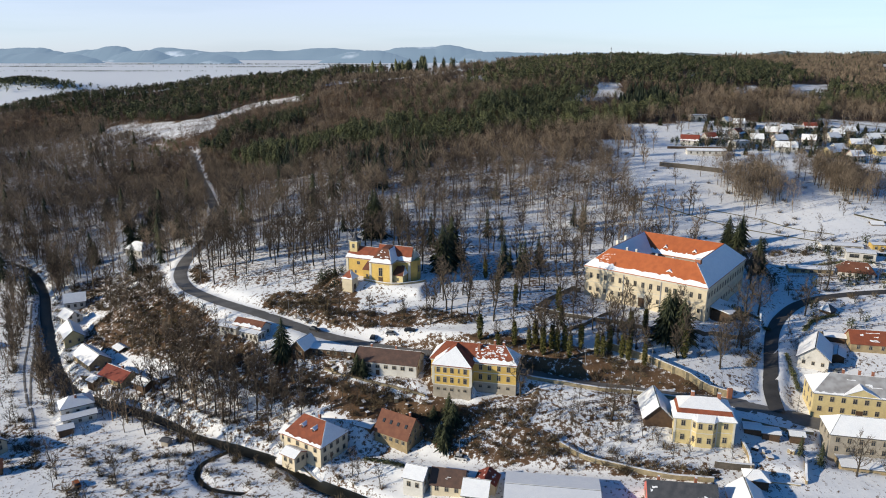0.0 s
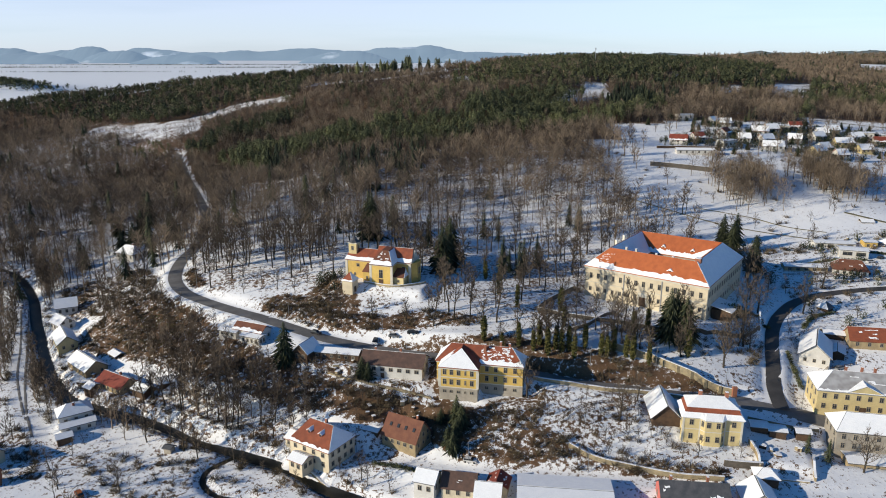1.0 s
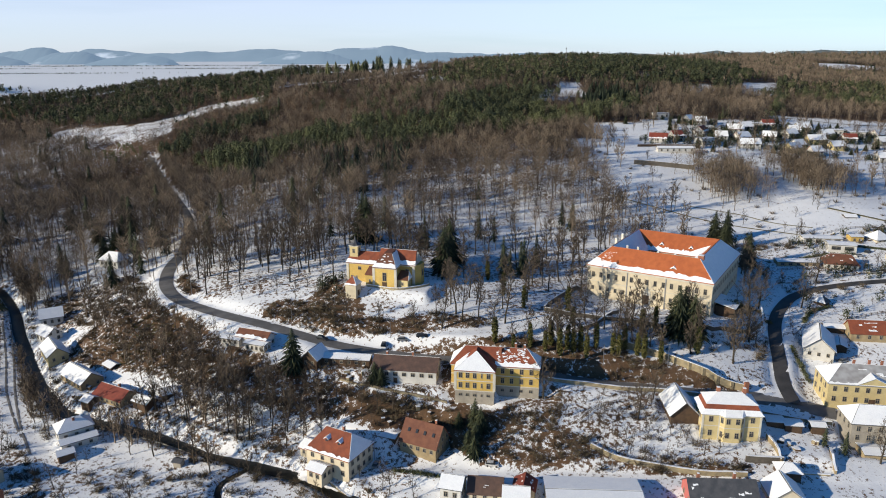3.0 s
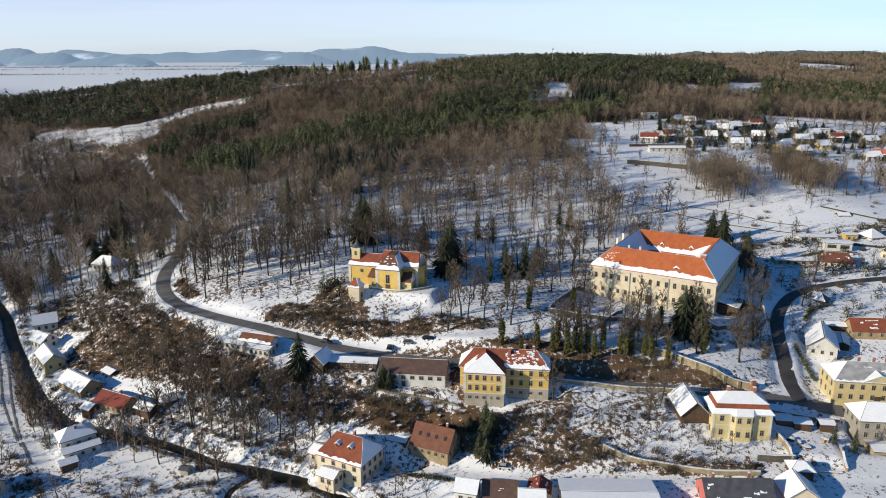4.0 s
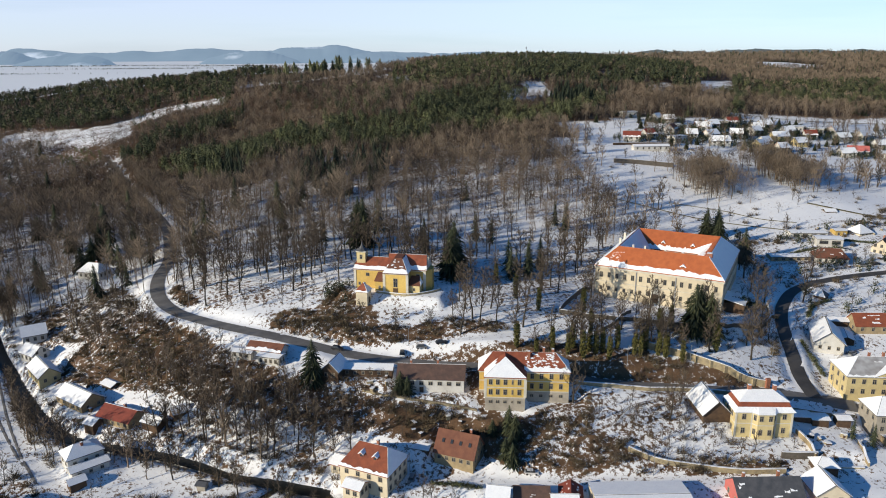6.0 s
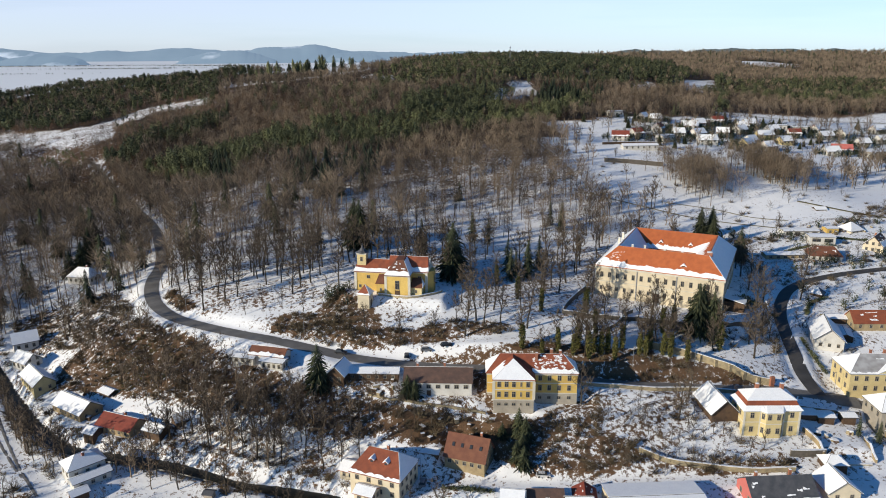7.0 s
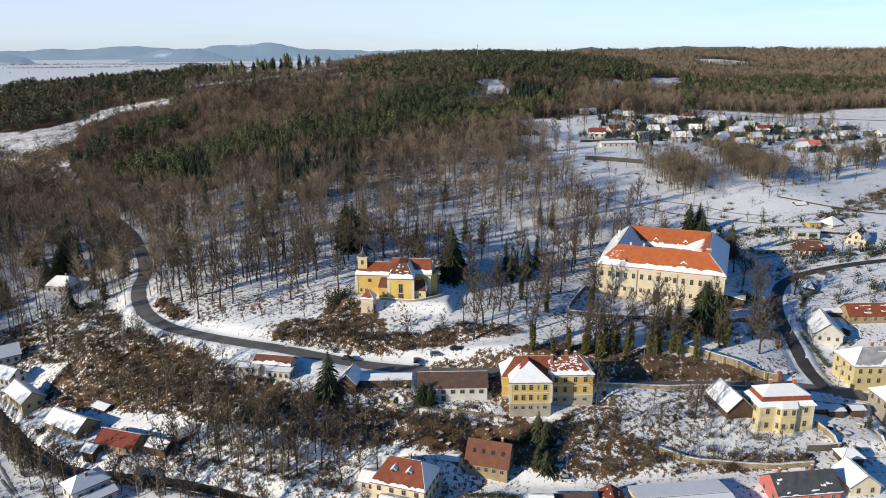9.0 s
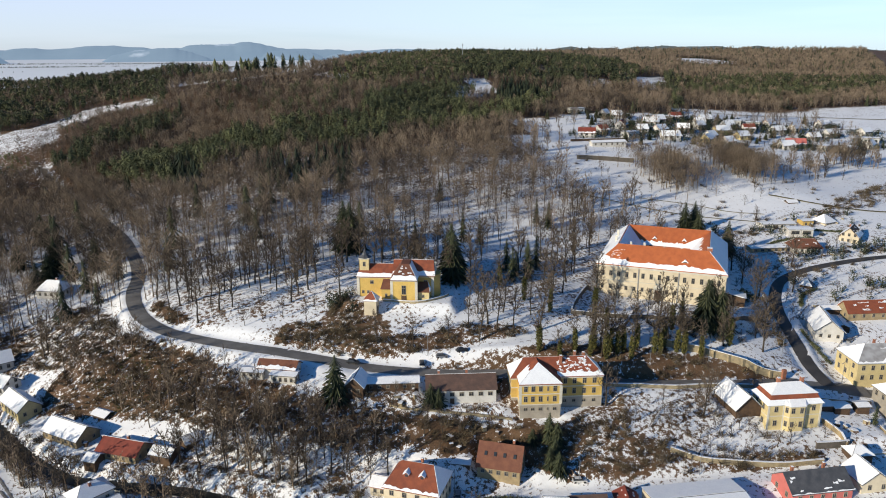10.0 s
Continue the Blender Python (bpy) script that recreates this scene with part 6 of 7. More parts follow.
def as_one(t):
    v = np.vstack([t[0], t[2]])
    return v, np.vstack([t[1], t[3] + len(t[0])])


def plant_wood():
    rng = np.random.default_rng(21)
    near = [plain_tree(s, 20, 120, 0.085, 0.45, 0.25, 0.28) for s in range(7)]
    mid = [brush_tree(40 + s, 17, 130, 0.25, 0.34, 2.1, 0.15) for s in range(8)]
    far = [brush_tree(60 + s, 15, 52, 0.29, 0.36, 2.6, 0.36) for s in range(6)]
    firs_near = [conifer(80 + s, 19, 14, 12, 0.1, 0.22, 0.35, 0.75) for s in range(3)]
    firs_mid = [conifer(86 + s, 15, 9, 8, 0.12, 0.25, 0.35, 0.65) for s in range(4)]
    pines_mid = [lump_tree(186 + s, 17, 130, 0.8, 0.21, 0.36) for s in range(5)]
    firs_far = [conifer(90 + s, 14, 6, 6, 0.15, 0.27, 0.35, 0.65) for s in range(4)]
    pines_far = [lump_tree(196 + s, 15, 60, 1.2, 0.22, 0.40) for s in range(5)]
    bands = ((336, 480, 6.0, near, firs_near, firs_near, "near"), (480, 760, 5.2, mid, firs_mid, pines_mid, "middle"), (760, 1430, 6.6, far, firs_far, pines_far, "far"), (1430, 2290, 15.0, far, firs_far, pines_far, "farthest"))
    for y0, y1, step, broad, firs, pines, word in bands:
        p = jitter_grid(-0.8 * y1 - 60, 1.1 * y1, y0, y1, step, rng)
        p = p[(p[:, 0] > -0.72 * p[:, 1] - 110) & (p[:, 0] < 1.0 * p[:, 1] - 20)]
        p = p[forest_mask(p) > 0.5]
        if word == "near":
            p = p[rng.random(len(p)) < np.where((p[:, 0] > 5), np.where(p[:, 1] < 405, 0.28, 0.66), np.where((p[:, 1] < 380) & (p[:, 0] > -118), 0.64, 0.76))]
        share, green = evergreens(p)
        is_fir = rng.random(len(p)) * 0.55 + 0.225 + smooth_noise(p, 14, 5) * 0.5 < share
        if word == "near":
            is_fir = rng.random(len(p)) < np.where(share > 0.3, 0.35, np.where(p[:, 0] < -130, 0.035, 0.02))
        dark = green < 0.27
        # mossy is just twig tone: random, darker near, eastern wood lightened for haze
        mossy = np.clip(rng.normal(0.50, 0.22, len(p)) + 0.5 * smooth_noise(p, 45, 11), 0, 1)
        mossy = np.clip(mossy - (0.06 if word == "near" else 0.0) + 0.10 * (p[:, 0] > 300), 0, 1)
        green = np.clip(green + rng.normal(0, 0.12, len(p)), 0, 1)
        for sel, temps, mm, nm, lab, shade in ((~is_fir, broad, TWIG, "bare_wood", "leafless brown broadleaf wood in winter", mossy), (is_fir & dark, firs, NEEDLE, "spruce_wood", "dark green spruce wood", green), (is_fir & ~dark, pines, NEEDLE, "pine_wood", "olive green pine wood", green)):
            q = p[sel]
            if not len(q):
                continue
            sc = rng.uniform(0.66, 1.14, len(q)) + 0.30 * smooth_noise(q, 28, 9)
            sc = np.where(inside(q, YOUNG), sc * 0.45, np.where(inside(q, CUT_EDGE), sc * 0.42, np.where(inside(q, STANDS[1][0]), sc * 1.08, sc))) * {"near": 1.0, "middle": 0.78, "far": 0.80, "farthest": 1.25}[word]
            scatter(temps, q, height(q) - 0.2, sc, rng, mm, nm, lab, "wood", shade[sel])
    # tall pines on the ridge
    q = np.r_[np.c_[rng.normal(-48, 16, 36), rng.uniform(975, 1004, 36)], np.c_[rng.uniform(-2, 32, 6), rng.uniform(1000, 1025, 6)], np.c_[rng.uniform(-112, -86, 5), rng.uniform(985, 1010, 5)]]
    scatter(firs_far, q, height(q) - 0.2, rng.uniform(1.1, 1.65, len(q)), rng, NEEDLE, "ridge_pines", "tall dark pines standing on the ridge", "wood")
    # a close screen of trees on both sides of the forest road
    r = MAIN_ROAD[(MAIN_ROAD[:, 1] > 330) & (MAIN_ROAD[:, 1] < 610)]
    t = np.gradient(r, axis=0)
    t /= np.hypot(t[:, 0], t[:, 1])[:, None]
    rows = [r[k::2] + np.c_[-t[k::2, 1], t[k::2, 0]] * o + rng.normal(0, 0.8, r[k::2].shape) for k, o in ((0, 5.6), (1, -5.6), (0, 9), (1, -9))]
    q = np.concatenate(rows)
    q = q[rng.random(len(q)) < np.clip(0.25 + (q[:, 1] - 330) / 160, 0.25, 0.75)]
    scatter(near, q, height(q) - 0.2, rng.uniform(0.6, 0.95, len(q)), rng, TWIG, "roadside_trees", "leafless trees crowding the forest road", "wood")


plant_wood()

BARE_KINDS = []


def tree_kind(name, label, t, trunk_mat=None, ivy=None, crown_mat=None):
    root = thing(name, pose(0, 0, -900), label, "tree", "leafless trees")
    tv, tt, cv, ct = t
    for nm, v, f, mm in (("trunk", tv, tt, trunk_mat or BARK), ("crown", cv, ct, crown_mat or TWIG)):
        ob = new(nm, mesh_of(nm, v, f, mm, np.full(len(v), 0.30)))
        ob.parent = root
    if ivy:
        rng = np.random.default_rng(ivy)
        v, f = [], []
        top = tv[:, 2].max()
        for _ in range(900):
            z = top * 0.62 * rng.random() ** 0.8
            r = 0.3 + 1.0 * math.sin(math.pi * min(1, z / (top * 0.65)) * 0.8 + 0.4) * rng.random()
            a = rng.random() * 2 * math.pi
            k = np.argmin(np.abs(tv[:, 2] - z))
            c = np.array([tv[:, 0].mean() * z / top, tv[:, 1].mean() * z / top, z])
            p = c + np.array([math.cos(a) * r, math.sin(a) * r, 0])
            d = rng.normal(0, 1, 3)
            spike(v, f, p, d / np.linalg.norm(d), rng.uniform(0.4, 0.9), 0.28, rng)
        ob = new("ivy", mesh_of("ivy", np.array(v), np.array(f), IVY, rng.random(len(v))))
        ob.parent = root
        tagged(ob, "green ivy round the trunk")
    return root


def drop_kind(root):
    for o in (*root.children_recursive, root):
        bpy.data.objects.remove(o)


def clear_ground(p):
    """Away from carriageways, water and floors of houses."""
    ok = np.min([nearest(p, line)[0] - half for line, _, half, _ in ROADS], axis=0) > 0.7
    ok &= nearest(p, BROOK)[0] > 3.9
    for root in [o for o in scene.objects if o.type == "EMPTY" and not o.parent and o.get("category") in FOOTED]:
        m = root.matrix_basis.inverted()
        for wall in [c for c in root.children if c.type == "MESH" and "wall" in c.name]:
            b = np.array(wall.bound_box)
            q = np.array([m @ Vector((x, y, 0)) for x, y in p])
            ok &= ~((q[:, 0] > b[:, 0].min() - 1.2) & (q[:, 0] < b[:, 0].max() + 1.2) & (q[:, 1] > b[:, 1].min() - 1.2) & (q[:, 1] < b[:, 1].max() + 1.2)) if len(p) else True
    return ok


FOOTED = ("house", "barn", "outbuilding", "church", "castle", "hall", "hut", "pavilion")


COTTAGE_YARDS = [(-150, 250), (-136, 236), (-112, 236), (-114, 252), (-132, 274), (-150, 300), (-166, 322), (-178, 340), (-192, 332), (-178, 308), (-164, 282)]


def plant_joined(temps, spots, rng, name, label, lo=0.8, hi=1.1):
    """Trees too many or too far to count, in one mesh."""
    p = np.array(spots, float).reshape(-1, 2)
    p = p[clear_ground(p) & ~inside(p, COTTAGE_YARDS)]
    scatter(temps, p, height(p) - 0.1, rng.uniform(lo, hi, len(p)), rng, TWIG, name, label, "trees")


def plant(kinds, spots, rng, lo=0.8, hi=1.15, sink=0.0):
    spots = np.array(spots, float).reshape(-1, 2)
    for x, y in spots[clear_ground(spots) & ~inside(spots, COTTAGE_YARDS)]:
        k = kinds[rng.integers(len(kinds))]
        s = rng.uniform(lo, hi)
        ob = copy_thing(k, Matrix.Identity(4))
        ob.matrix_basis = pose(x, y, level_at(x, y) - sink, 0, 0, rng.uniform(0, 360)) @ Matrix.Diagonal((s, s, s * rng.uniform(0.92, 1.1), 1))


def fir_kind(name, label, seed, h, tiers=13, fronds=10, width=0.2, base=0.08):
    root = thing(name, pose(0, 0, -900), label, "tree", "evergreens")
    tv, tt = [], []
    tube(tv, tt, (0, 0, -0.5), (0, 0, h * 0.95), 0.28, 0.04, 6)
    cv, ct = conifer(seed, h, tiers, fronds, base, width, 0.5, 0.7)
    rng = np.random.default_rng(seed)
    for nm, v, f, mm in (("trunk", np.array(tv), tt, BARK), ("crown", cv, ct, NEEDLE)):
        ob = new(nm, mesh_of(nm, v, f, mm, np.clip(rng.normal(0.22, 0.3, len(v)), 0, 1)))
        ob.parent = root
    return root


def single_trees():
    rng = np.random.default_rng(8)
    tall = [tree_kind("bare_tree", "tall leafless tree on snowy ground", bare_tree(100 + s, 21, 15, 7, 8, 0.26, 0.34, 0.085, 0.36)) for s in range(5)]
    small = [tree_kind("young_tree", "small leafless tree on snow", bare_tree(110 + s, 9, 10, 6, 6, 0.34, 0.2, 0.05, 0.15, 4)) for s in range(3)]
    ivied = [tree_kind("ivy_tree", "leafless tree with ivy-clad trunk", bare_tree(120 + s, 20, 14, 6, 7, 0.24, 0.40, 0.085, 0.36), ivy=130 + s) for s in range(3)]
    wide = [tree_kind("broad_tree", "broad leafless tree with spreading boughs", bare_tree(140 + s, 16, 15, 7, 7, 0.42, 0.22, 0.065, 0.4)) for s in range(2)]
    firs = [fir_kind("spruce", "dark green spruce beside bare trees", 150, 19, 34, 20, 0.21), fir_kind("spruce", "broad dark green spruce on snow", 151, 16, 30, 20, 0.25), fir_kind("spruce", "slender dark evergreen in the park", 152, 15, 28, 15, 0.13)]
    # park on the chapel hill
    p = jitter_grid(-122, 108, 300, 338, 7.2, rng)
    keep = (nearest(p, MAIN_ROAD)[0] > 8) & ~inside(p, [(-46, 296), (-36, 276), (-4, 274), (-4, 296), (-36, 302)]) & ~inside(p, [(56, 300), (100, 256), (142, 300), (98, 344), (58, 304)])
    keep &= rng.random(len(p)) < np.where(p[:, 0] > 0, 0.34, np.where(p[:, 1] > 315, 0.8, 0.42))
    plant(tall, p[keep], rng, 0.75, 1.05)
    plant(small, [(-92, 296), (-84, 289), (-78, 296), (-70, 290), (-66, 300), (-58, 293), (-62, 285), (-96, 306), (-104, 312), (-88, 308), (-49, 288), (-52, 299)], rng, 0.6, 1.0)
    # avenue above the road and slope below the castle
    p = jitter_grid(-2, 92, 238, 262, 6.0, rng)
    keep = (nearest(p, MAIN_ROAD)[0] > 5.5) & (nearest(p, UPPER_LANE)[0] > 3.5) & ~inside(p, [(60, 262), (100, 246), (100, 270), (60, 275)])
    p = p[keep & (rng.random(len(p)) < 0.56)]
    half = rng.random(len(p)) < 0.42
    plant(ivied, p[half], rng, 0.75, 1.05)
    plant(tall, p[~half], rng, 0.65, 1.0)
    p = jitter_grid(2, 60, 262, 300, 8, rng)
    p = p[rng.random(len(p)) < 0.36]
    plant(tall, p[::2], rng, 0.7, 1.0)
    plant(ivied, p[1::4], rng, 0.7, 1.0)
    plant(tall, p[3::4], rng, 0.7, 1.0)
    plant(tall, [(-28, 258), (-15, 258), (-6, 262), (-40, 262), (-20, 254)], rng, 0.5, 0.7)
    # evergreens
    plant(firs[:2], [(0, 300), (3, 307), (4, 316), (-36, 358), (-34, 352), (85.5, 248), (88, 244.5), (82.5, 246)], rng, 1.0, 1.2)
    plant(firs[2:], [(26, 300), (30, 306), (34, 302), (28, 312), (37, 310), (44, 316), (76, 373), (71, 378), (74, 369), (23, 358), (30, 353)], rng, 0.8, 1.1)
    plant(firs[:2], [(153, 354), (145, 351), (145, 339), (146, 317), (-172, 397), (-175, 388), (-58, 239)], rng, 0.65, 0.95)
    plant(firs[1:2], [(-29.8, 228.6), (-27.6, 227.2)], rng, 0.36, 0.55)
    plant(firs[:2], [(-1, 201.5), (1.5, 203.5), (3.5, 206.5), (-3, 210), (0.5, 198.5), (2, 209)], rng, 0.36, 0.68)
    plant(firs[2:], [(107.5, 190.5), (112, 187)], rng, 0.4, 0.55)
    plant(firs[:2], [(-150, 395), (-170, 405), (-190, 420), (-216, 450), (-186, 455)], rng, 0.9, 1.2)
    # spreading trees by the side road and gardens
    plant(wide, [(148, 274), (127, 270), (129.5, 266), (131, 286), (139, 309), (111, 246), (104, 243), (127, 253), (148, 286), (136, 300), (133, 308), (170, 300), (109, 246), (118, 262), (98, 232)], rng, 0.7, 1.0)
    plant(wide, [(24, 213), (26, 218), (120, 182), (128, 181), (136, 182), (62, 214), (54, 206)], rng, 0.55, 0.85)
    p = jitter_grid(40, 84, 190, 212, 6.5, rng)
    p = p[~inside(p, [(62, 192), (92, 186), (95, 206), (75, 218), (60, 216)]) & (rng.random(len(p)) < 0.6)]
    plant(small, p, rng, 0.45, 0.8)
    # east gardens and the copses in front of the village
    many = [as_one(bare_tree(160 + s, 17, 12, 6, 5, 0.30, 0.25, 0.10, 0.28, 4)) for s in range(4)]
    brush = [brush_tree(170 + s, 18, 260, 0.30, 0.36, 1.7, 0.10, 0.26) for s in range(4)]
    copses, clumps = [], []
    for cx, cy, rx, ry, k in ((112, 392, 24, 24, 26), (100, 350, 25, 14, 20), (300, 436, 22, 26, 22), (360, 452, 30, 26, 40), (140, 545, 20, 20, 16)):
        a = rng.normal(0, 0.5, (k, 2))
        copses.append(np.c_[cx + a[:, 0] * rx, cy + a[:, 1] * ry])
    copses.append(np.c_[rng.uniform(185, 480, 110), rng.uniform(500, 650, 110)])
    copses.append(np.c_[rng.uniform(118, 150, 12), rng.uniform(425, 560, 12)])
    for cx, cy, rx, ry, k in ((182, 436, 11, 30, 50), (201, 442, 12, 30, 62), (243, 442, 9, 34, 80), (256, 444, 9, 34, 80)):
        a = rng.normal(0, 0.5, (k, 2))
        clumps.append(np.c_[cx + a[:, 0] * rx, cy + a[:, 1] * ry])
    plant_joined(brush, np.concatenate(clumps), rng, "copse", "dense leafless brown copses on the snowy fields", 0.7, 1.1)
    plant_joined(many, np.concatenate(copses), rng, "copse", "leafless brown copses on the snowy fields", 0.65, 1.1)
    p = np.c_[rng.uniform(140, 330, 60), rng.uniform(330, 520, 60)]
    plant(small, p, rng, 0.5, 1.0)
    # the brook side and the lower slope
    s = BROOK[(BROOK[:, 0] < -60) & (BROOK[:, 0] > -260)]
    p = s[::3] + rng.normal(0, 1.2, s[::3].shape) + rng.choice([-6.5, 6.5], len(s[::3]))[:, None] * np.array([[0.35, 0.9]])
    plant(tall, p[rng.random(len(p)) < 0.7], rng, 0.45, 0.75)
    p = jitter_grid(-110, -44, 206, 252, 5.2, rng)
    plant(tall, p[inside(p, [(-108, 250), (-66, 230), (-46, 218), (-46, 208), (-72, 216), (-108, 236)])], rng, 0.5, 0.8)
    p = jitter_grid(-165, -4, 208, 306, 5.5, rng)
    ok = inside(p, BARE[0][0]) | inside(p, BARE[1][0])
    plant(small, p[ok & (rng.random(len(p)) < 0.45)], rng, 0.5, 1.0)
    p = jitter_grid(-165, -4, 208, 306, 4.6, rng)
    ok = inside(p, BARE[0][0]) | inside(p, BARE[1][0]) | inside(p, BARE[10][0])
    plant_joined(many, p[ok & (rng.random(len(p)) < np.where(p[:, 0] < -62, 0.36, 0.10))], rng, "slope_trees", "leafless thicket trees on the steep slope", 0.45, 0.85)
    p = jitter_grid(-136, -44, 210, 276, 4.4, rng)
    ok = inside(p, [(-135, 264), (-108, 240), (-70, 222), (-50, 212), (-46, 222), (-66, 236), (-90, 252), (-120, 274)])
    plant_joined(many, p[ok & (rng.random(len(p)) < 0.42)], rng, "brookside_trees", "leafless trees above the brook path", 0.45, 0.8)
    p = jitter_grid(-225, -135, 300, 420, 8, rng)
    ok = (nearest(p, BROOK)[0] > 7) & (nearest(p, WEST_LANE)[0] > 4) & (nearest(p, MAIN_ROAD)[0] > 8) & (forest_mask(p) < 0.5) & (p[:, 1] > 318) & ~inside(p, [(-152, 366), (-162, 356), (-182, 368), (-178, 386), (-158, 388)])
    plant_joined(many, p[ok & (rng.random(len(p)) < 0.8)], rng, "hillside_trees", "leafless trees on the brook side slope", 0.7, 1.05)
    # along the west lane, the brook and its meadow
    w = WEST_LANE[(WEST_LANE[:, 1] > 180) & (WEST_LANE[:, 1] < 360)]
    for side in (-6, 6):
        q = w[::3] + np.array([side, side * 0.4]) + rng.normal(0, 1.5, w[::3].shape)
        plant(small, q[rng.random(len(q)) < 0.6], rng, 0.5, 1.1)
    s = BROOK[(BROOK[:, 1] < 345) & (BROOK[:, 0] < -20)]
    for side in (-5.5, 5.5):
        q = s[::2] + np.array([side * 0.5, side]) + rng.normal(0, 1.0, s[::2].shape)
        plant(small, q[rng.random(len(q)) < 0.4], rng, 0.5, 1.0)
    plant(small, np.c_[rng.uniform(-108, -56, 16), rng.uniform(184, 214, 16)], rng, 0.3, 0.6)
    # gardens below the road and in the east
    plant(small, np.c_[rng.uniform(26, 88, 90), rng.uniform(186, 217, 90)], rng, 0.3, 0.65)
    plant(small, np.c_[rng.uniform(118, 235, 46), rng.uniform(252, 312, 46)], rng, 0.4, 0.9)
    plant(small, np.c_[rng.uniform(-62, -8, 22), rng.uniform(226, 240, 22)], rng, 0.3, 0.6)
    plant(wide, [(70, 240), (84, 236), (101, 240), (113, 244)], rng, 0.5, 0.8)
    plant(ivied, [(36, 236.5), (41, 238), (45, 235), (50, 240), (55, 236.5), (60, 238.5), (31, 239), (66, 234.5), (71, 231.5), (26, 241), (20, 240)], rng, 0.65, 0.9)
    # between the houses of the far village
    p = np.c_[rng.uniform(185, 480, 150), rng.uniform(500, 640, 150)]
    plant(small, p[:80], rng, 0.7, 1.3)
    plant(firs[:2], p[80:120], rng, 0.25, 0.5)
    # dark banks of the brook upstream
    s = BROOK[(BROOK[:, 1] > 212) & (BROOK[:, 1] < 400)]
    for side in (-8, -5.5, 5.5, 8, 11):
        q = s[::2] + np.array([side, side * 0.5]) + rng.normal(0, 1.5, s[::2].shape)
        plant_joined(many, q[rng.random(len(q)) < 0.75], rng, "brook_trees", "leafless trees lining the brook", 0.5, 0.9)
    s = BROOK[(BROOK[:, 1] > 246) & (BROOK[:, 1] < 360)]
    for side in (-12, -7, -4.2, 4.2, 6):
        q = s + np.array([side, side * 0.6]) + rng.normal(0, 1.4, s.shape)
        plant_joined(many, q[rng.random(len(q)) < 0.7], rng, "brook_trees", "dark leafless thicket on the brook banks", 0.45, 0.85)
    for k in (*tall, *small, *ivied, *wide, *firs):
        drop_kind(k)


single_trees()


def shrubs():
    rng = np.random.default_rng(17)
    kinds = []
    for s in range(6):
        r = np.random.default_rng(200 + s)
        v, f = [], []
        for _ in range(64):
            a, e = r.random() * 6.28, r.uniform(0.25, 1.3)
            d = np.array([math.cos(a) * math.cos(e), math.sin(a) * math.cos(e), math.sin(e)])
            spike(v, f, np.array([r.normal(0, 0.25), r.normal(0, 0.25), 0.0]) + d * r.uniform(0, 0.9), d + r.normal(0, 0.15, 3), r.uniform(0.8, 1.8), 0.055, r)
        kinds.append((np.array(v), np.array(f)))
    spots = []
    for poly, k in BARE:
        q = np.array(poly)
        p = jitter_grid(q[:, 0].min(), q[:, 0].max(), q[:, 1].min(), q[:, 1].max(), 2.0, rng)
        p = p[inside(p, poly)]
        spots.append(p[rng.random(len(p)) < (0.25 if k > 0.72 and k < 0.76 else 0.44 if poly in (BARE[0][0], BARE[1][0]) else k * 0.62)])
    b = BROOK[(BROOK[:, 1] < 340)]
    for o in (-5, 5):
        t = np.gradient(b, axis=0)
        t /= np.hypot(t[:, 0], t[:, 1])[:, None]
        q = b + np.c_[-t[:, 1], t[:, 0]] * o + rng.normal(0, 1.0, b.shape)
        spots.append(q[rng.random(len(q)) < 0.6])
    spots.append(np.c_[rng.uniform(-110, -50, 60), rng.uniform(180, 212, 60)])
    w = WEST_LANE[(WEST_LANE[:, 1] > 178) & (WEST_LANE[:, 1] < 330)]
    for o in (-5.0, 5.0):
        t = np.gradient(w, axis=0)
        t /= np.hypot(t[:, 0], t[:, 1])[:, None]
        q = w + np.c_[-t[:, 1], t[:, 0]] * o + rng.normal(0, 0.7, w.shape)
        spots.append(q[rng.random(len(q)) < 0.5])
    spots.append(np.c_[rng.uniform(35, 90, 22), rng.uniform(186, 214, 22)])
    spots.append(np.c_[rng.uniform(130, 330, 120), rng.uniform(320, 520, 120)])
    p = np.concatenate(spots)
    bad = np.min([nearest(p, line)[0] - half for line, _, half, _ in ROADS], axis=0) < 0.8
    bad |= nearest(p, BROOK)[0] < 3.8
    for px, py, hx, hy, turn, level, soft in PADS:
        c, s = math.cos(radians(turn)), math.sin(radians(turn))
        dx, dy = p[:, 0] - px, p[:, 1] - py
        bad |= (np.abs(dx * c + dy * s) < hx) & (np.abs(-dx * s + dy * c) < hy)
    p = p[~bad]
    p = p[clear_ground(p)]
    scatter(kinds, p, height(p) - 0.1, rng.uniform(0.6, 1.7, len(p)), rng, SCRUB, "scrub", "leafless brown scrub and brambles", "scrub")
    moss = jitter_grid(-140, -104, 262, 296, 1.3, rng)
    moss = moss[inside(moss, [(-137, 285), (-122, 293), (-108, 280), (-110, 266), (-128, 268)]) & (rng.random(len(moss)) < 0.75)]
    scatter(kinds, moss, height(moss) - 0.2, rng.uniform(0.3, 0.7, len(moss)), rng, IVY, "moss_tufts", "olive green moss and grass on the rocky slope", "moss", rng.normal(0.5, 0.3, len(moss)))


shrubs()


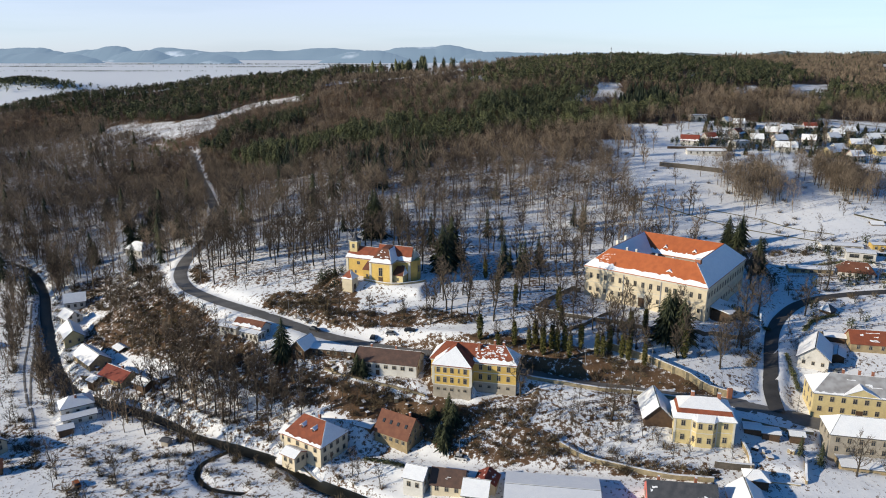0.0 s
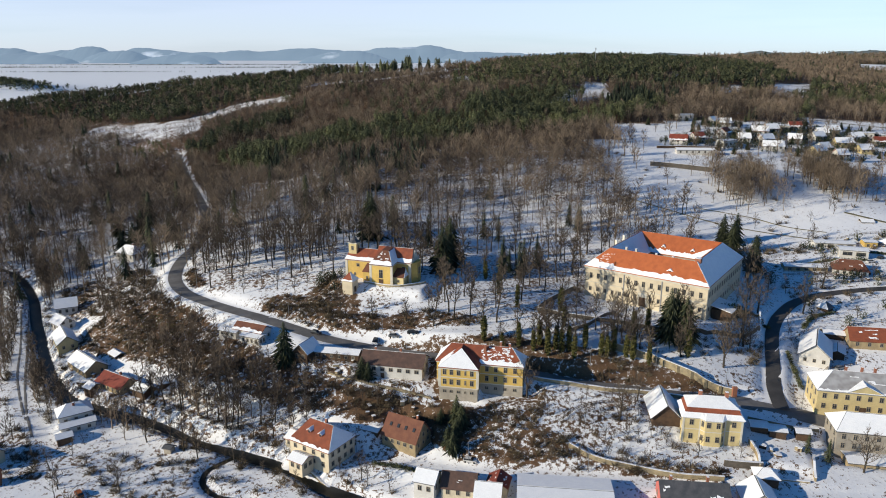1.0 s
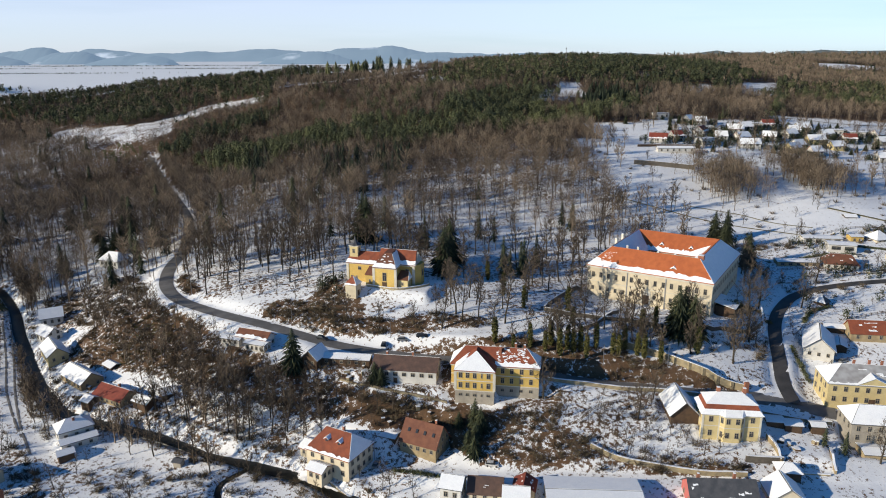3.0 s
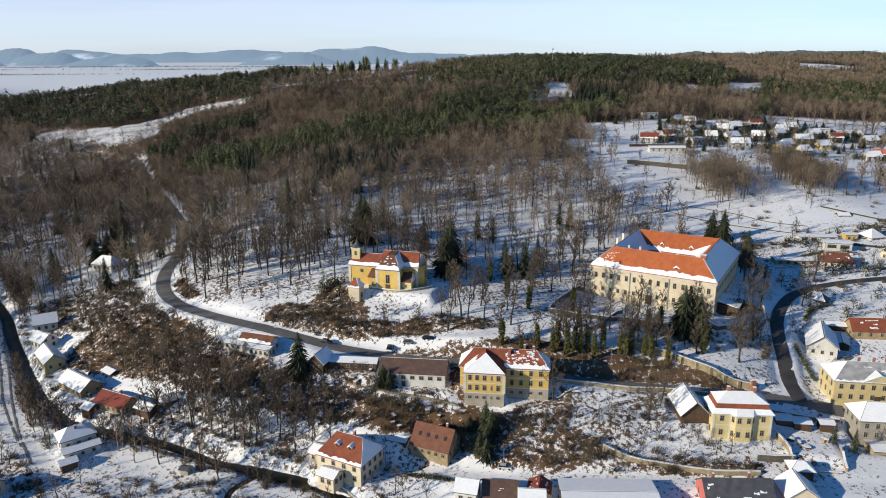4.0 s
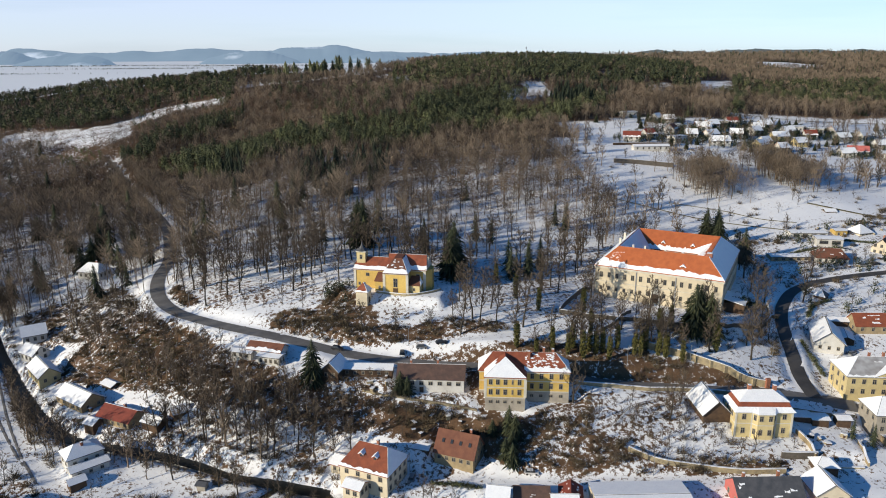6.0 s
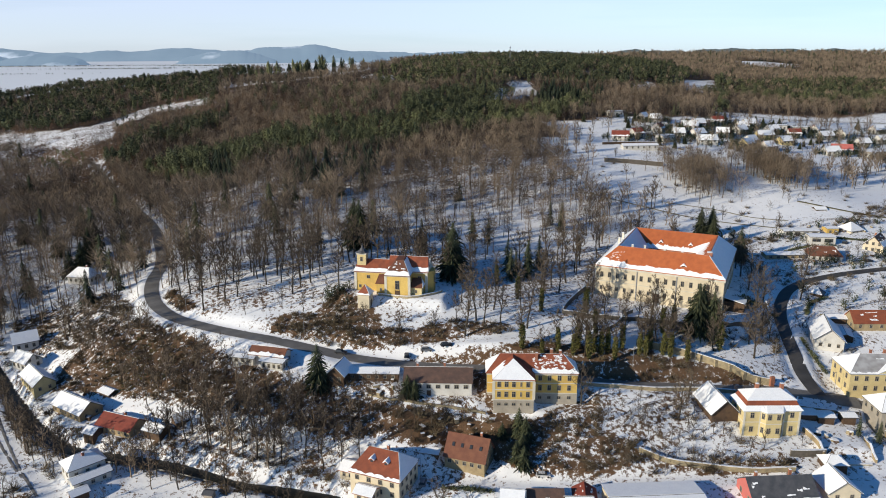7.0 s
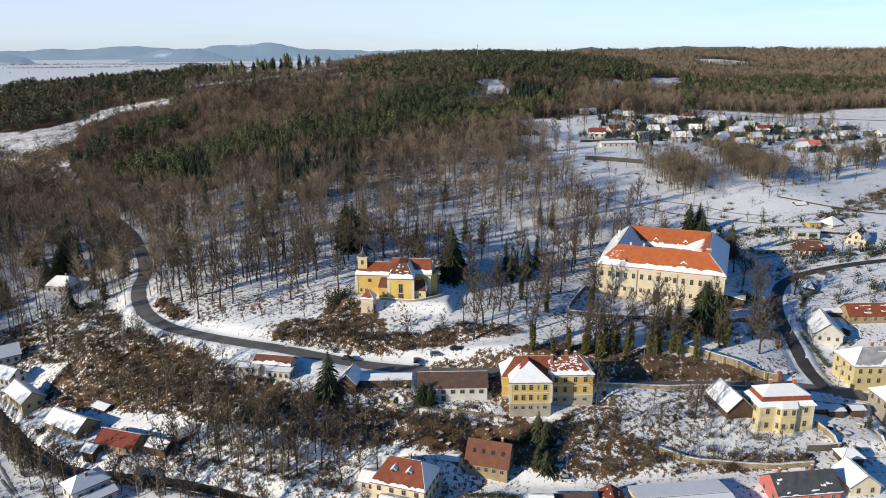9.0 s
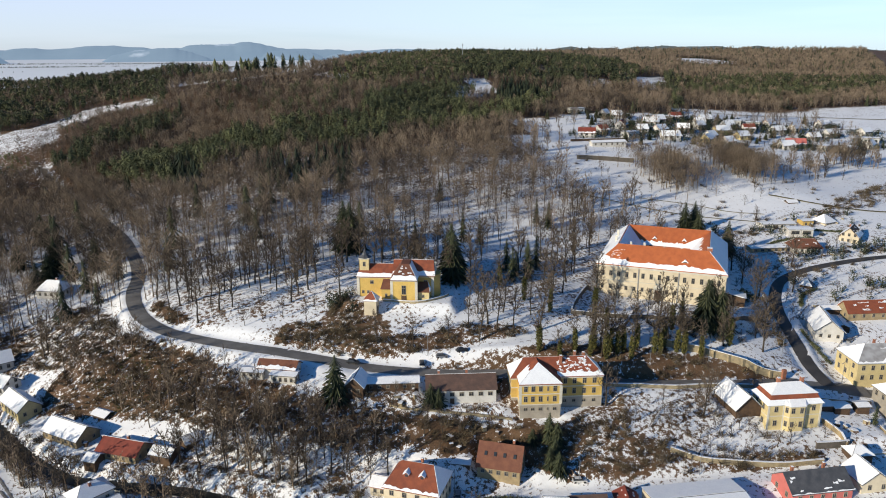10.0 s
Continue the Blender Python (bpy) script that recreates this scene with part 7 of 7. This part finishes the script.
def village_bushes():
    """Dark garden hedges and shrubs round the far houses."""
    rng = np.random.default_rng(77)
    kinds = [lump_tree(500 + s, 4, 90, 0.30, 0.42, 0.48) for s in range(4)]
    spots = []
    for x, y, L, turn, style in FAR_HOUSES:
        a = rng.random(42) * 6.28
        d = rng.uniform(6.5, 17, 42)
        spots.append(np.c_[x + np.cos(a) * d, y + np.sin(a) * d * 0.7])
    spots.append(np.c_[rng.uniform(140, 250, 50), rng.uniform(300, 352, 50)])
    spots.append(np.c_[rng.uniform(170, 240, 30), rng.uniform(297, 308, 30)])
    spots.append(np.c_[rng.uniform(150, 235, 30), rng.uniform(255, 288, 30)])
    spots.append(np.c_[rng.normal(-47, 3, 14), rng.normal(291, 2.5, 14)])
    spots.append(np.c_[rng.uniform(110, 122, 16), rng.uniform(264, 271, 16)])
    p = np.concatenate(spots)
    p = p[clear_ground(p)]
    scatter(kinds, p, height(p) - 0.3, rng.uniform(0.5, 1.6, len(p)), rng, NEEDLE, "garden_bushes", "dark evergreen bushes in the village gardens", "bushes", rng.normal(0.15, 0.12, len(p)))


village_bushes()


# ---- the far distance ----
def hill_material(name, low, high, haze_glow, strength, patches):
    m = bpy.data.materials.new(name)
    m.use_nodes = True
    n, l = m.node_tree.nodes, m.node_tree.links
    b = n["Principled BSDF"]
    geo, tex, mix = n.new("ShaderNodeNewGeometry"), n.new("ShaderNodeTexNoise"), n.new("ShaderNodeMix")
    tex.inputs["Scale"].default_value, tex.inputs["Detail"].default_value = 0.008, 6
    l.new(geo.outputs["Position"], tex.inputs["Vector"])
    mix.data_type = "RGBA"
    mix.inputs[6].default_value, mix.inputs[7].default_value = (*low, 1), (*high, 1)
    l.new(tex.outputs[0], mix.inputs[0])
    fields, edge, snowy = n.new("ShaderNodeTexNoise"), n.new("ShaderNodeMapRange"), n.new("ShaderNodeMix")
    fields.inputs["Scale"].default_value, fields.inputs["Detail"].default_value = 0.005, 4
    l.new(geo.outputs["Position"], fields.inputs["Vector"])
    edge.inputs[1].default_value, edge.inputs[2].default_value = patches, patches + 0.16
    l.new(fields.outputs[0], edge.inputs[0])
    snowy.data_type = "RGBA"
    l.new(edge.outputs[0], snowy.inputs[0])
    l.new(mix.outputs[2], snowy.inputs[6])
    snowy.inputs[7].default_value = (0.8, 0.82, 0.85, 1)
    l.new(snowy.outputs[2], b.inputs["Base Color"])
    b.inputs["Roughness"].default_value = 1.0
    # distance haze is painted on as an even bluish glow
    b.inputs["Emission Color"].default_value, b.inputs["Emission Strength"].default_value = (*haze_glow, 1), strength
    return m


def far_hills():
    """Wooded ridges beyond the plain with blue haze painted in, and darker ones behind the village."""
    # bluish base colours and glow stand in for the haze before the hills
    blue = hill_material("hazed_distant_hills", (0.045, 0.08, 0.115), (0.12, 0.155, 0.19), (0.19, 0.27, 0.36), 0.92, 0.62)
    dark = hill_material("hazed_wooded_hills", (0.035, 0.055, 0.05), (0.12, 0.115, 0.095), (0.12, 0.17, 0.20), 0.40, 0.70)
    hills = [(-1863, 4750, 1085, 149), (-812, 4750, 1158, 146), (377, 4700, 735, 132), (-48, 3600, 430, 154), (-357, 3500, 300, 136), (193, 3550, 240, 127), (-1094, 3300, 260, 120), (-1484, 3700, 170, 140),
             (-2386, 4200, 450, 158), (-1950, 4300, 230, 162), (-1560, 3900, 250, 138), (-1850, 3400, 380, 132),
             (1362, 2900, 430, 132), (1763, 2900, 360, 133), (1895, 2500, 520, 118), (2537, 2700, 700, 116), (1080, 3200, 460, 123), (2300, 3300, 900, 130), (700, 3600, 500, 124)]
    for k, (x, y, rx, top) in enumerate(hills):
        u = np.linspace(-1, 1, 90)
        crest = top * np.array([max(0.0, math.cos(t * math.pi / 2)) ** 0.42 * (0.95 + 0.13 * noise.fractal(Vector((t * rx / 260, k * 5.3, 0)), 1.0, 2.0, 5)) + 0.014 * noise.noise(Vector((t * rx / 9, k, 2))) for t in u])
        crest = 58 + np.maximum(crest - 58, 0) * np.clip((1 - np.abs(u)) * 3, 0, 1)
        rows = [np.c_[x + u * rx, np.full(90, y - d), 58 + (crest - 58) * f] for d, f in ((200, 0.0), (130, 0.45), (60, 0.85), (0, 1.0), (-60, 0.5), (-120, 0.0))]
        i = (np.arange(5)[:, None] * 90 + np.arange(89)[None]).ravel()
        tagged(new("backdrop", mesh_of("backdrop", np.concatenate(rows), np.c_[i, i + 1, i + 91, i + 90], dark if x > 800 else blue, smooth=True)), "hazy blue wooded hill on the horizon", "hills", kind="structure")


far_hills()


def far_woods():
    """Copses, hedges and hamlets' trees on the snowy plain."""
    rng = np.random.default_rng(31)
    lumps = [lump_tree(300 + s, 12, 14, 2.2, 0.36, 0.45) for s in range(3)]
    spots = []
    for x, y, rx, ry, k in ((-1050, 2980, 620, 26, 620), (-640, 2720, 260, 9, 240), (-1120, 2480, 300, 8, 220), (-320, 2900, 260, 18, 300), (-1500, 2750, 300, 12, 260), (-1090, 1880, 150, 70, 420), (-1090, 1900, 120, 60, 200),
                            (-60, 2600, 240, 10, 200), (1300, 2200, 500, 120, 700), (1900, 2500, 500, 100, 500), (700, 2300, 600, 120, 600)):
        a = rng.normal(0, 0.5, (k, 2))
        spots.append(np.c_[x + a[:, 0] * rx, y + a[:, 1] * ry])
    p = np.concatenate(spots)
    scatter(lumps, p, height(p), np.where(p[:, 1] < 2000, 1.0, np.where(p[:, 0] > 300, 0.8, 0.42)) * rng.uniform(0.7, 1.1, len(p)), rng, NEEDLE, "far_trees", "distant copses and hedges on the plain", "wood")


far_woods()


# ---- walls and yards east of the villa ----
stone_wall("yard_wall", [(80, 185.6), (85, 184.8), (91, 184.2)], 2.2, "dark stone yard wall below the villa", DARK_STONE)
stone_wall("road_wall", [(96, 206.4), (105.6, 204.2), (117, 201.6)], 1.0, "low street wall capped with snow", STONE, low=2)
stone_wall("yard_wall", [(108.6, 189), (106, 184), (103.8, 178.5)], 1.2, "pale yard wall beside the alley", OCHRE)
stone_wall("yard_wall", [(88, 180.8), (95, 179.4), (102, 178)], 0.4, "stone terrace edge under snow", STONE, low=2.4)
stone_wall("park_wall", [(67.5, 268.5), (60, 261), (54, 254.5), (46, 249.5)], 1.4, "stone wall down from the castle lawn", DARK_STONE)


# ---- cars ----
def car_kind(paint, label):
    t = thing("car", pose(0, 0, -900), label, "car", "parked cars")
    bm = bmesh.new()
    prof = [(-2.1, 0.35), (-2.15, 0.75), (-1.6, 0.85), (-1.5, 0.9), (1.0, 0.92), (2.0, 0.78), (2.15, 0.5), (2.1, 0.35)]
    a = [bm.verts.new((x, -0.85, z)) for x, z in prof]
    b = [bm.verts.new((x, 0.85, z)) for x, z in prof]
    bm.faces.new(a)
    bm.faces.new(b[::-1])
    for i in range(len(prof)):
        j = (i + 1) % len(prof)
        bm.faces.new((a[i], b[i], b[j], a[j]))
    bmesh.ops.recalc_face_normals(bm, faces=bm.faces)
    part("body", bm, paint, t)
    bm = bmesh.new()
    lo, hi = [(-1.9, -0.8), (1.05, -0.8), (1.05, 0.8), (-1.9, 0.8)], [(-1.5, -0.62), (0.35, -0.62), (0.35, 0.62), (-1.5, 0.62)]
    v0, v1 = [bm.verts.new((x, y, 0.88)) for x, y in lo], [bm.verts.new((x, y, 1.42)) for x, y in hi]
    for i in range(4):
        bm.faces.new((v0[i], v0[(i + 1) % 4], v1[(i + 1) % 4], v1[i]))
    bm.faces.new(v1)
    part("glasshouse", bm, GLASS, t, "dark window band")
    bm = bmesh.new()
    box(bm, -1.5, 0.35, -0.64, 0.64, 1.42, 1.48)
    part("roof", bm, paint, t)
    for x in (-1.35, 1.35):
        for y in (-0.8, 0.8):
            bm = bmesh.new()
            bmesh.ops.create_cone(bm, cap_ends=True, segments=12, radius1=0.32, radius2=0.32, depth=0.22, matrix=pose(x, y, 0.32, 90))
            w = part("wheel", bm, DARK_PAINT, t)
    return t


DARK_PAINT = mat("black_rubber", (0.02, 0.02, 0.02), None, 2, 0.8, 0)
car_mats = [(mat("dark_paint", (0.03, 0.035, 0.045), None, 2, 0.3, 0, spec=0.5), "dark parked car on snow"), (mat("silver_paint", (0.35, 0.36, 0.38), None, 2, 0.3, 0, metal=0.4), "silver parked car on snow"), (mat("orange_paint", (0.45, 0.13, 0.03), None, 2, 0.35, 0), "orange car on the snowy lane"), (mat("white_paint", (0.7, 0.7, 0.7), None, 2, 0.3, 0), "white parked car on snow")]
car_kinds = [car_kind(*c) for c in car_mats]
for k, x, y, turn in ((0, -12.5, 250.2, 5), (1, -19.5, 251.2, -8), (0, -26.5, 252.0, 80), (0, -49.5, 257.2, -30), (2, -110.5, 188.5, 130), (3, -33, 203.5, 60), (1, -29.5, 201.5, 70), (0, -150, 256, 40), (0, 112, 200, 75), (1, 143, 236.5, 20), (3, 205, 322, 10), (0, 212, 326, 30), (1, 200, 303, -15), (0, 207, 304, 0), (3, 5.5, 195, -15)):
    copy_thing(car_kinds[k], pose(x, y, level_at(x, y) + 0.02, 0, 0, turn))
for c in car_kinds:
    drop_kind(c)


# ---- poles, lamps, mast ----
def pole_kind():
    t = thing("street_lamp", pose(0, 0, -900), "slim grey street lamp beside the road", "lamp", "street lamps")
    bm = bmesh.new()
    cyl(bm, 0, 0, -0.3, 8.0, 0.11, 0.06, 7)
    part("pole", bm, METAL, t)
    bm = bmesh.new()
    box(bm, -0.05, 1.5, -0.05, 0.05, 7.9, 8.0)
    part("arm", bm, METAL, t)
    bm = bmesh.new()
    box(bm, 1.2, 1.9, -0.14, 0.14, 7.82, 7.96, 0.04)
    part("head", bm, METAL, t)
    return t


lamp = pole_kind()
for x, y, turn in ((72.8, 229.5, 260), (95, 222.4, 250), (27, 235.0, 260), (50, 231, 260), (-24, 253.2, 250), (-62, 270, 230), (-108, 303, 220), (-133, 318, 20), (105, 230, 0), (117, 252, 340), (131, 278, 320), (5, 194.5, 250), (40, 187, 250), (118, 214.5, 200), (-30, 203, 240)):
    copy_thing(lamp, pose(x, y, level_at(x, y), 0, 0, turn))
drop_kind(lamp)

t = thing("radio_mast", pose(218, 959, level_at(218, 959)), "thin lattice radio mast above the woods", "mast")
bm = bmesh.new()
cyl(bm, 0, 0, 0, 24, 0.45, 0.2, 6)
part("mast", bm, METAL, t)
bm = bmesh.new()
cyl(bm, 0, 0, 21, 22.6, 0.9, 0.9, 8)
part("platform", bm, METAL, t)


# ---- field hedges, fences and tracks in the east ----
def strip(name, pts, half, material, label, category, lift=0.06):
    line = spline(pts, 3)
    return ribbon(name, line, half, lift + 0.16, material, label, category, sides=3, z=height(line))


strip("path", [(-141, 221), (-146, 229), (-150.5, 236), (-163.5, 260), (-178.5, 291), (-198.5, 330)], 0.45, TRODDEN, "trodden wheel track in the snowy lane", "track", -0.02)
strip("path", [(-148, 231), (-153.6, 239), (-168, 263), (-182, 292), (-202, 331)], 0.45, TRODDEN, "trodden wheel track in the snowy lane", "track", -0.02)
strip("path", [(110, 431), (136, 402.5), (157, 381), (183, 363), (202, 347)], 0.8, GRASS, "brown field boundary showing through the snow", "track")
strip("path", [(152, 408), (176, 391.5), (190, 374), (205, 362)], 0.7, GRASS, "brown field boundary showing through the snow", "track")
strip("path", [(228, 386), (244, 367), (264, 353), (290, 345)], 1.6, GRASS, "brown field boundary showing through the snow", "track")
strip("path", [(357, 665), (410, 655), (480, 654), (566, 617)], 2.5, GRASS, "brown field edge below the wood", "track")
strip("path", [(300, 588), (340, 612), (386, 622), (450, 600), (516, 570)], 2.0, GRASS, "brown field edge beside the village", "track")
stone_wall("field_wall", [(147, 482), (166, 479), (187, 474)], 3.0, "dark earth bank topped with snow", DARK_STONE, thick=1.2)
stone_wall("field_wall", [(168, 535), (190, 535.5), (214, 535)], 1.8, "dark long fence wall in the village", WOOD, thick=0.4)


def hedge(name, pts, label):
    rng = np.random.default_rng(int(abs(pts[0][0]) * 10))
    kinds = []
    for s in range(3):
        r = np.random.default_rng(400 + s)
        v, f = [], []
        for _ in range(60):
            d = r.normal(0, 1, 3)
            d[2] = abs(d[2]) * 0.8 + 0.2
            d /= np.linalg.norm(d)
            spike(v, f, np.array([r.normal(0, 0.4), r.normal(0, 0.4), r.uniform(0, 0.7)]), d, r.uniform(0.4, 0.9), 0.1, r)
        kinds.append((np.array(v), np.array(f)))
    p = spline(pts, 0.8)
    scatter(kinds, p, height(p), rng.uniform(0.8, 1.3, len(p)), rng, NEEDLE, name, label, "hedge")


hedge("hedge", [(-24, 197.5), (-17, 195.2), (-11, 192.5)], "clipped dark evergreen garden hedge")
hedge("hedge", [(118, 276), (124, 268), (128, 262)], "dark evergreen hedge beside the castle")
hedge("hedge", [(142, 262), (150, 270), (160, 274)], "dark garden hedge on the slope")
hedge("hedge", [(176, 324), (190, 326), (205, 324)], "dark garden hedge behind the houses")
hedge("hedge", [(205, 336), (218, 330), (228, 326)], "dark garden hedge behind the houses")
hedge("hedge", [(124, 226), (126, 236), (128, 246)], "dark garden hedge beside the road")


def fence(pts, label, step=2.4, h=1.3):
    line = spline(pts, step)
    root = thing("fence", Matrix.Identity(4), label, "fence")
    z = height(line)
    me = None
    for (x, y), zz in zip(line, z):
        if me is None:
            bm = bmesh.new()
            box(bm, -0.06, 0.06, -0.06, 0.06, -0.3, h)
            first = part("post", bm, WOOD, root)
            first.matrix_basis = pose(x, y, zz)
            me = first.data
        else:
            shared("post", me, root, pose(x, y, zz))
    for lo in (0.45, 1.0):
        for i in range(len(line) - 1):
            bm = bmesh.new()
            a, b = Vector((*line[i], z[i] + lo)), Vector((*line[i + 1], z[i + 1] + lo))
            d = (b - a).normalized().cross(Vector((0, 0, 1))) * 0.04
            vs = [bm.verts.new(p) for p in (a - d, a + d, b + d, b - d)]
            ws = [bm.verts.new(v.co + Vector((0, 0, 0.14))) for v in vs]
            bm.faces.new(ws)
            for j in range(4):
                bm.faces.new((vs[j], vs[(j + 1) % 4], ws[(j + 1) % 4], ws[j]))
            part("rail", bm, WOOD, root)


for pts in ([(128, 252), (136, 256), (146, 262)], [(160, 262), (176, 266), (196, 268)], [(130, 232), (140, 236), (150, 238)], [(165, 304), (185, 302), (205, 304)], [(158, 312), (175, 312), (186, 308)], [(205, 352), (225, 356), (245, 350)],
            [(-60, 234), (-46, 230), (-34, 224)], [(-104, 236), (-92, 228), (-80, 220)], [(34, 205), (44, 212), (58, 214)], [(150, 330), (165, 334), (182, 338)]):
    fence(pts, "weathered wooden garden fence in the snow")

# ---- wood piles and garden clutter by the long house ----
rngc = random.Random(44)
for x0, y0, dx, dy, k in ((-50, 232, 26, 4, 8), (-30, 214, 18, 6, 8), (94, 186, 12, 8, 7), (140, 250, 20, 12, 10), (182, 302, 40, 10, 14), (-140, 252, 16, 6, 8), (205, 330, 40, 22, 18)):
    for i in range(k):
        x, y = x0 + rngc.random() * dx, y0 + rngc.random() * dy
        w, d, hh = rngc.uniform(0.8, 2.4), rngc.uniform(0.6, 1.4), rngc.uniform(0.5, 1.3)
        t = thing("wood_pile", pose(x, y, level_at(x, y), 0, 0, rngc.uniform(0, 180)), "garden pile of boards under snow", "pile", "garden piles")
        bm = bmesh.new()
        box(bm, -w / 2, w / 2, -d / 2, d / 2, -0.3, hh, 0.08)
        part("timber", bm, WOOD if i % 3 else STONE, t)
        bm = bmesh.new()
        box(bm, -w / 2 - 0.05, w / 2 + 0.05, -d / 2 - 0.05, d / 2 + 0.05, hh, hh + 0.12, 0.05)
        part("snow", bm, SNOW, t)
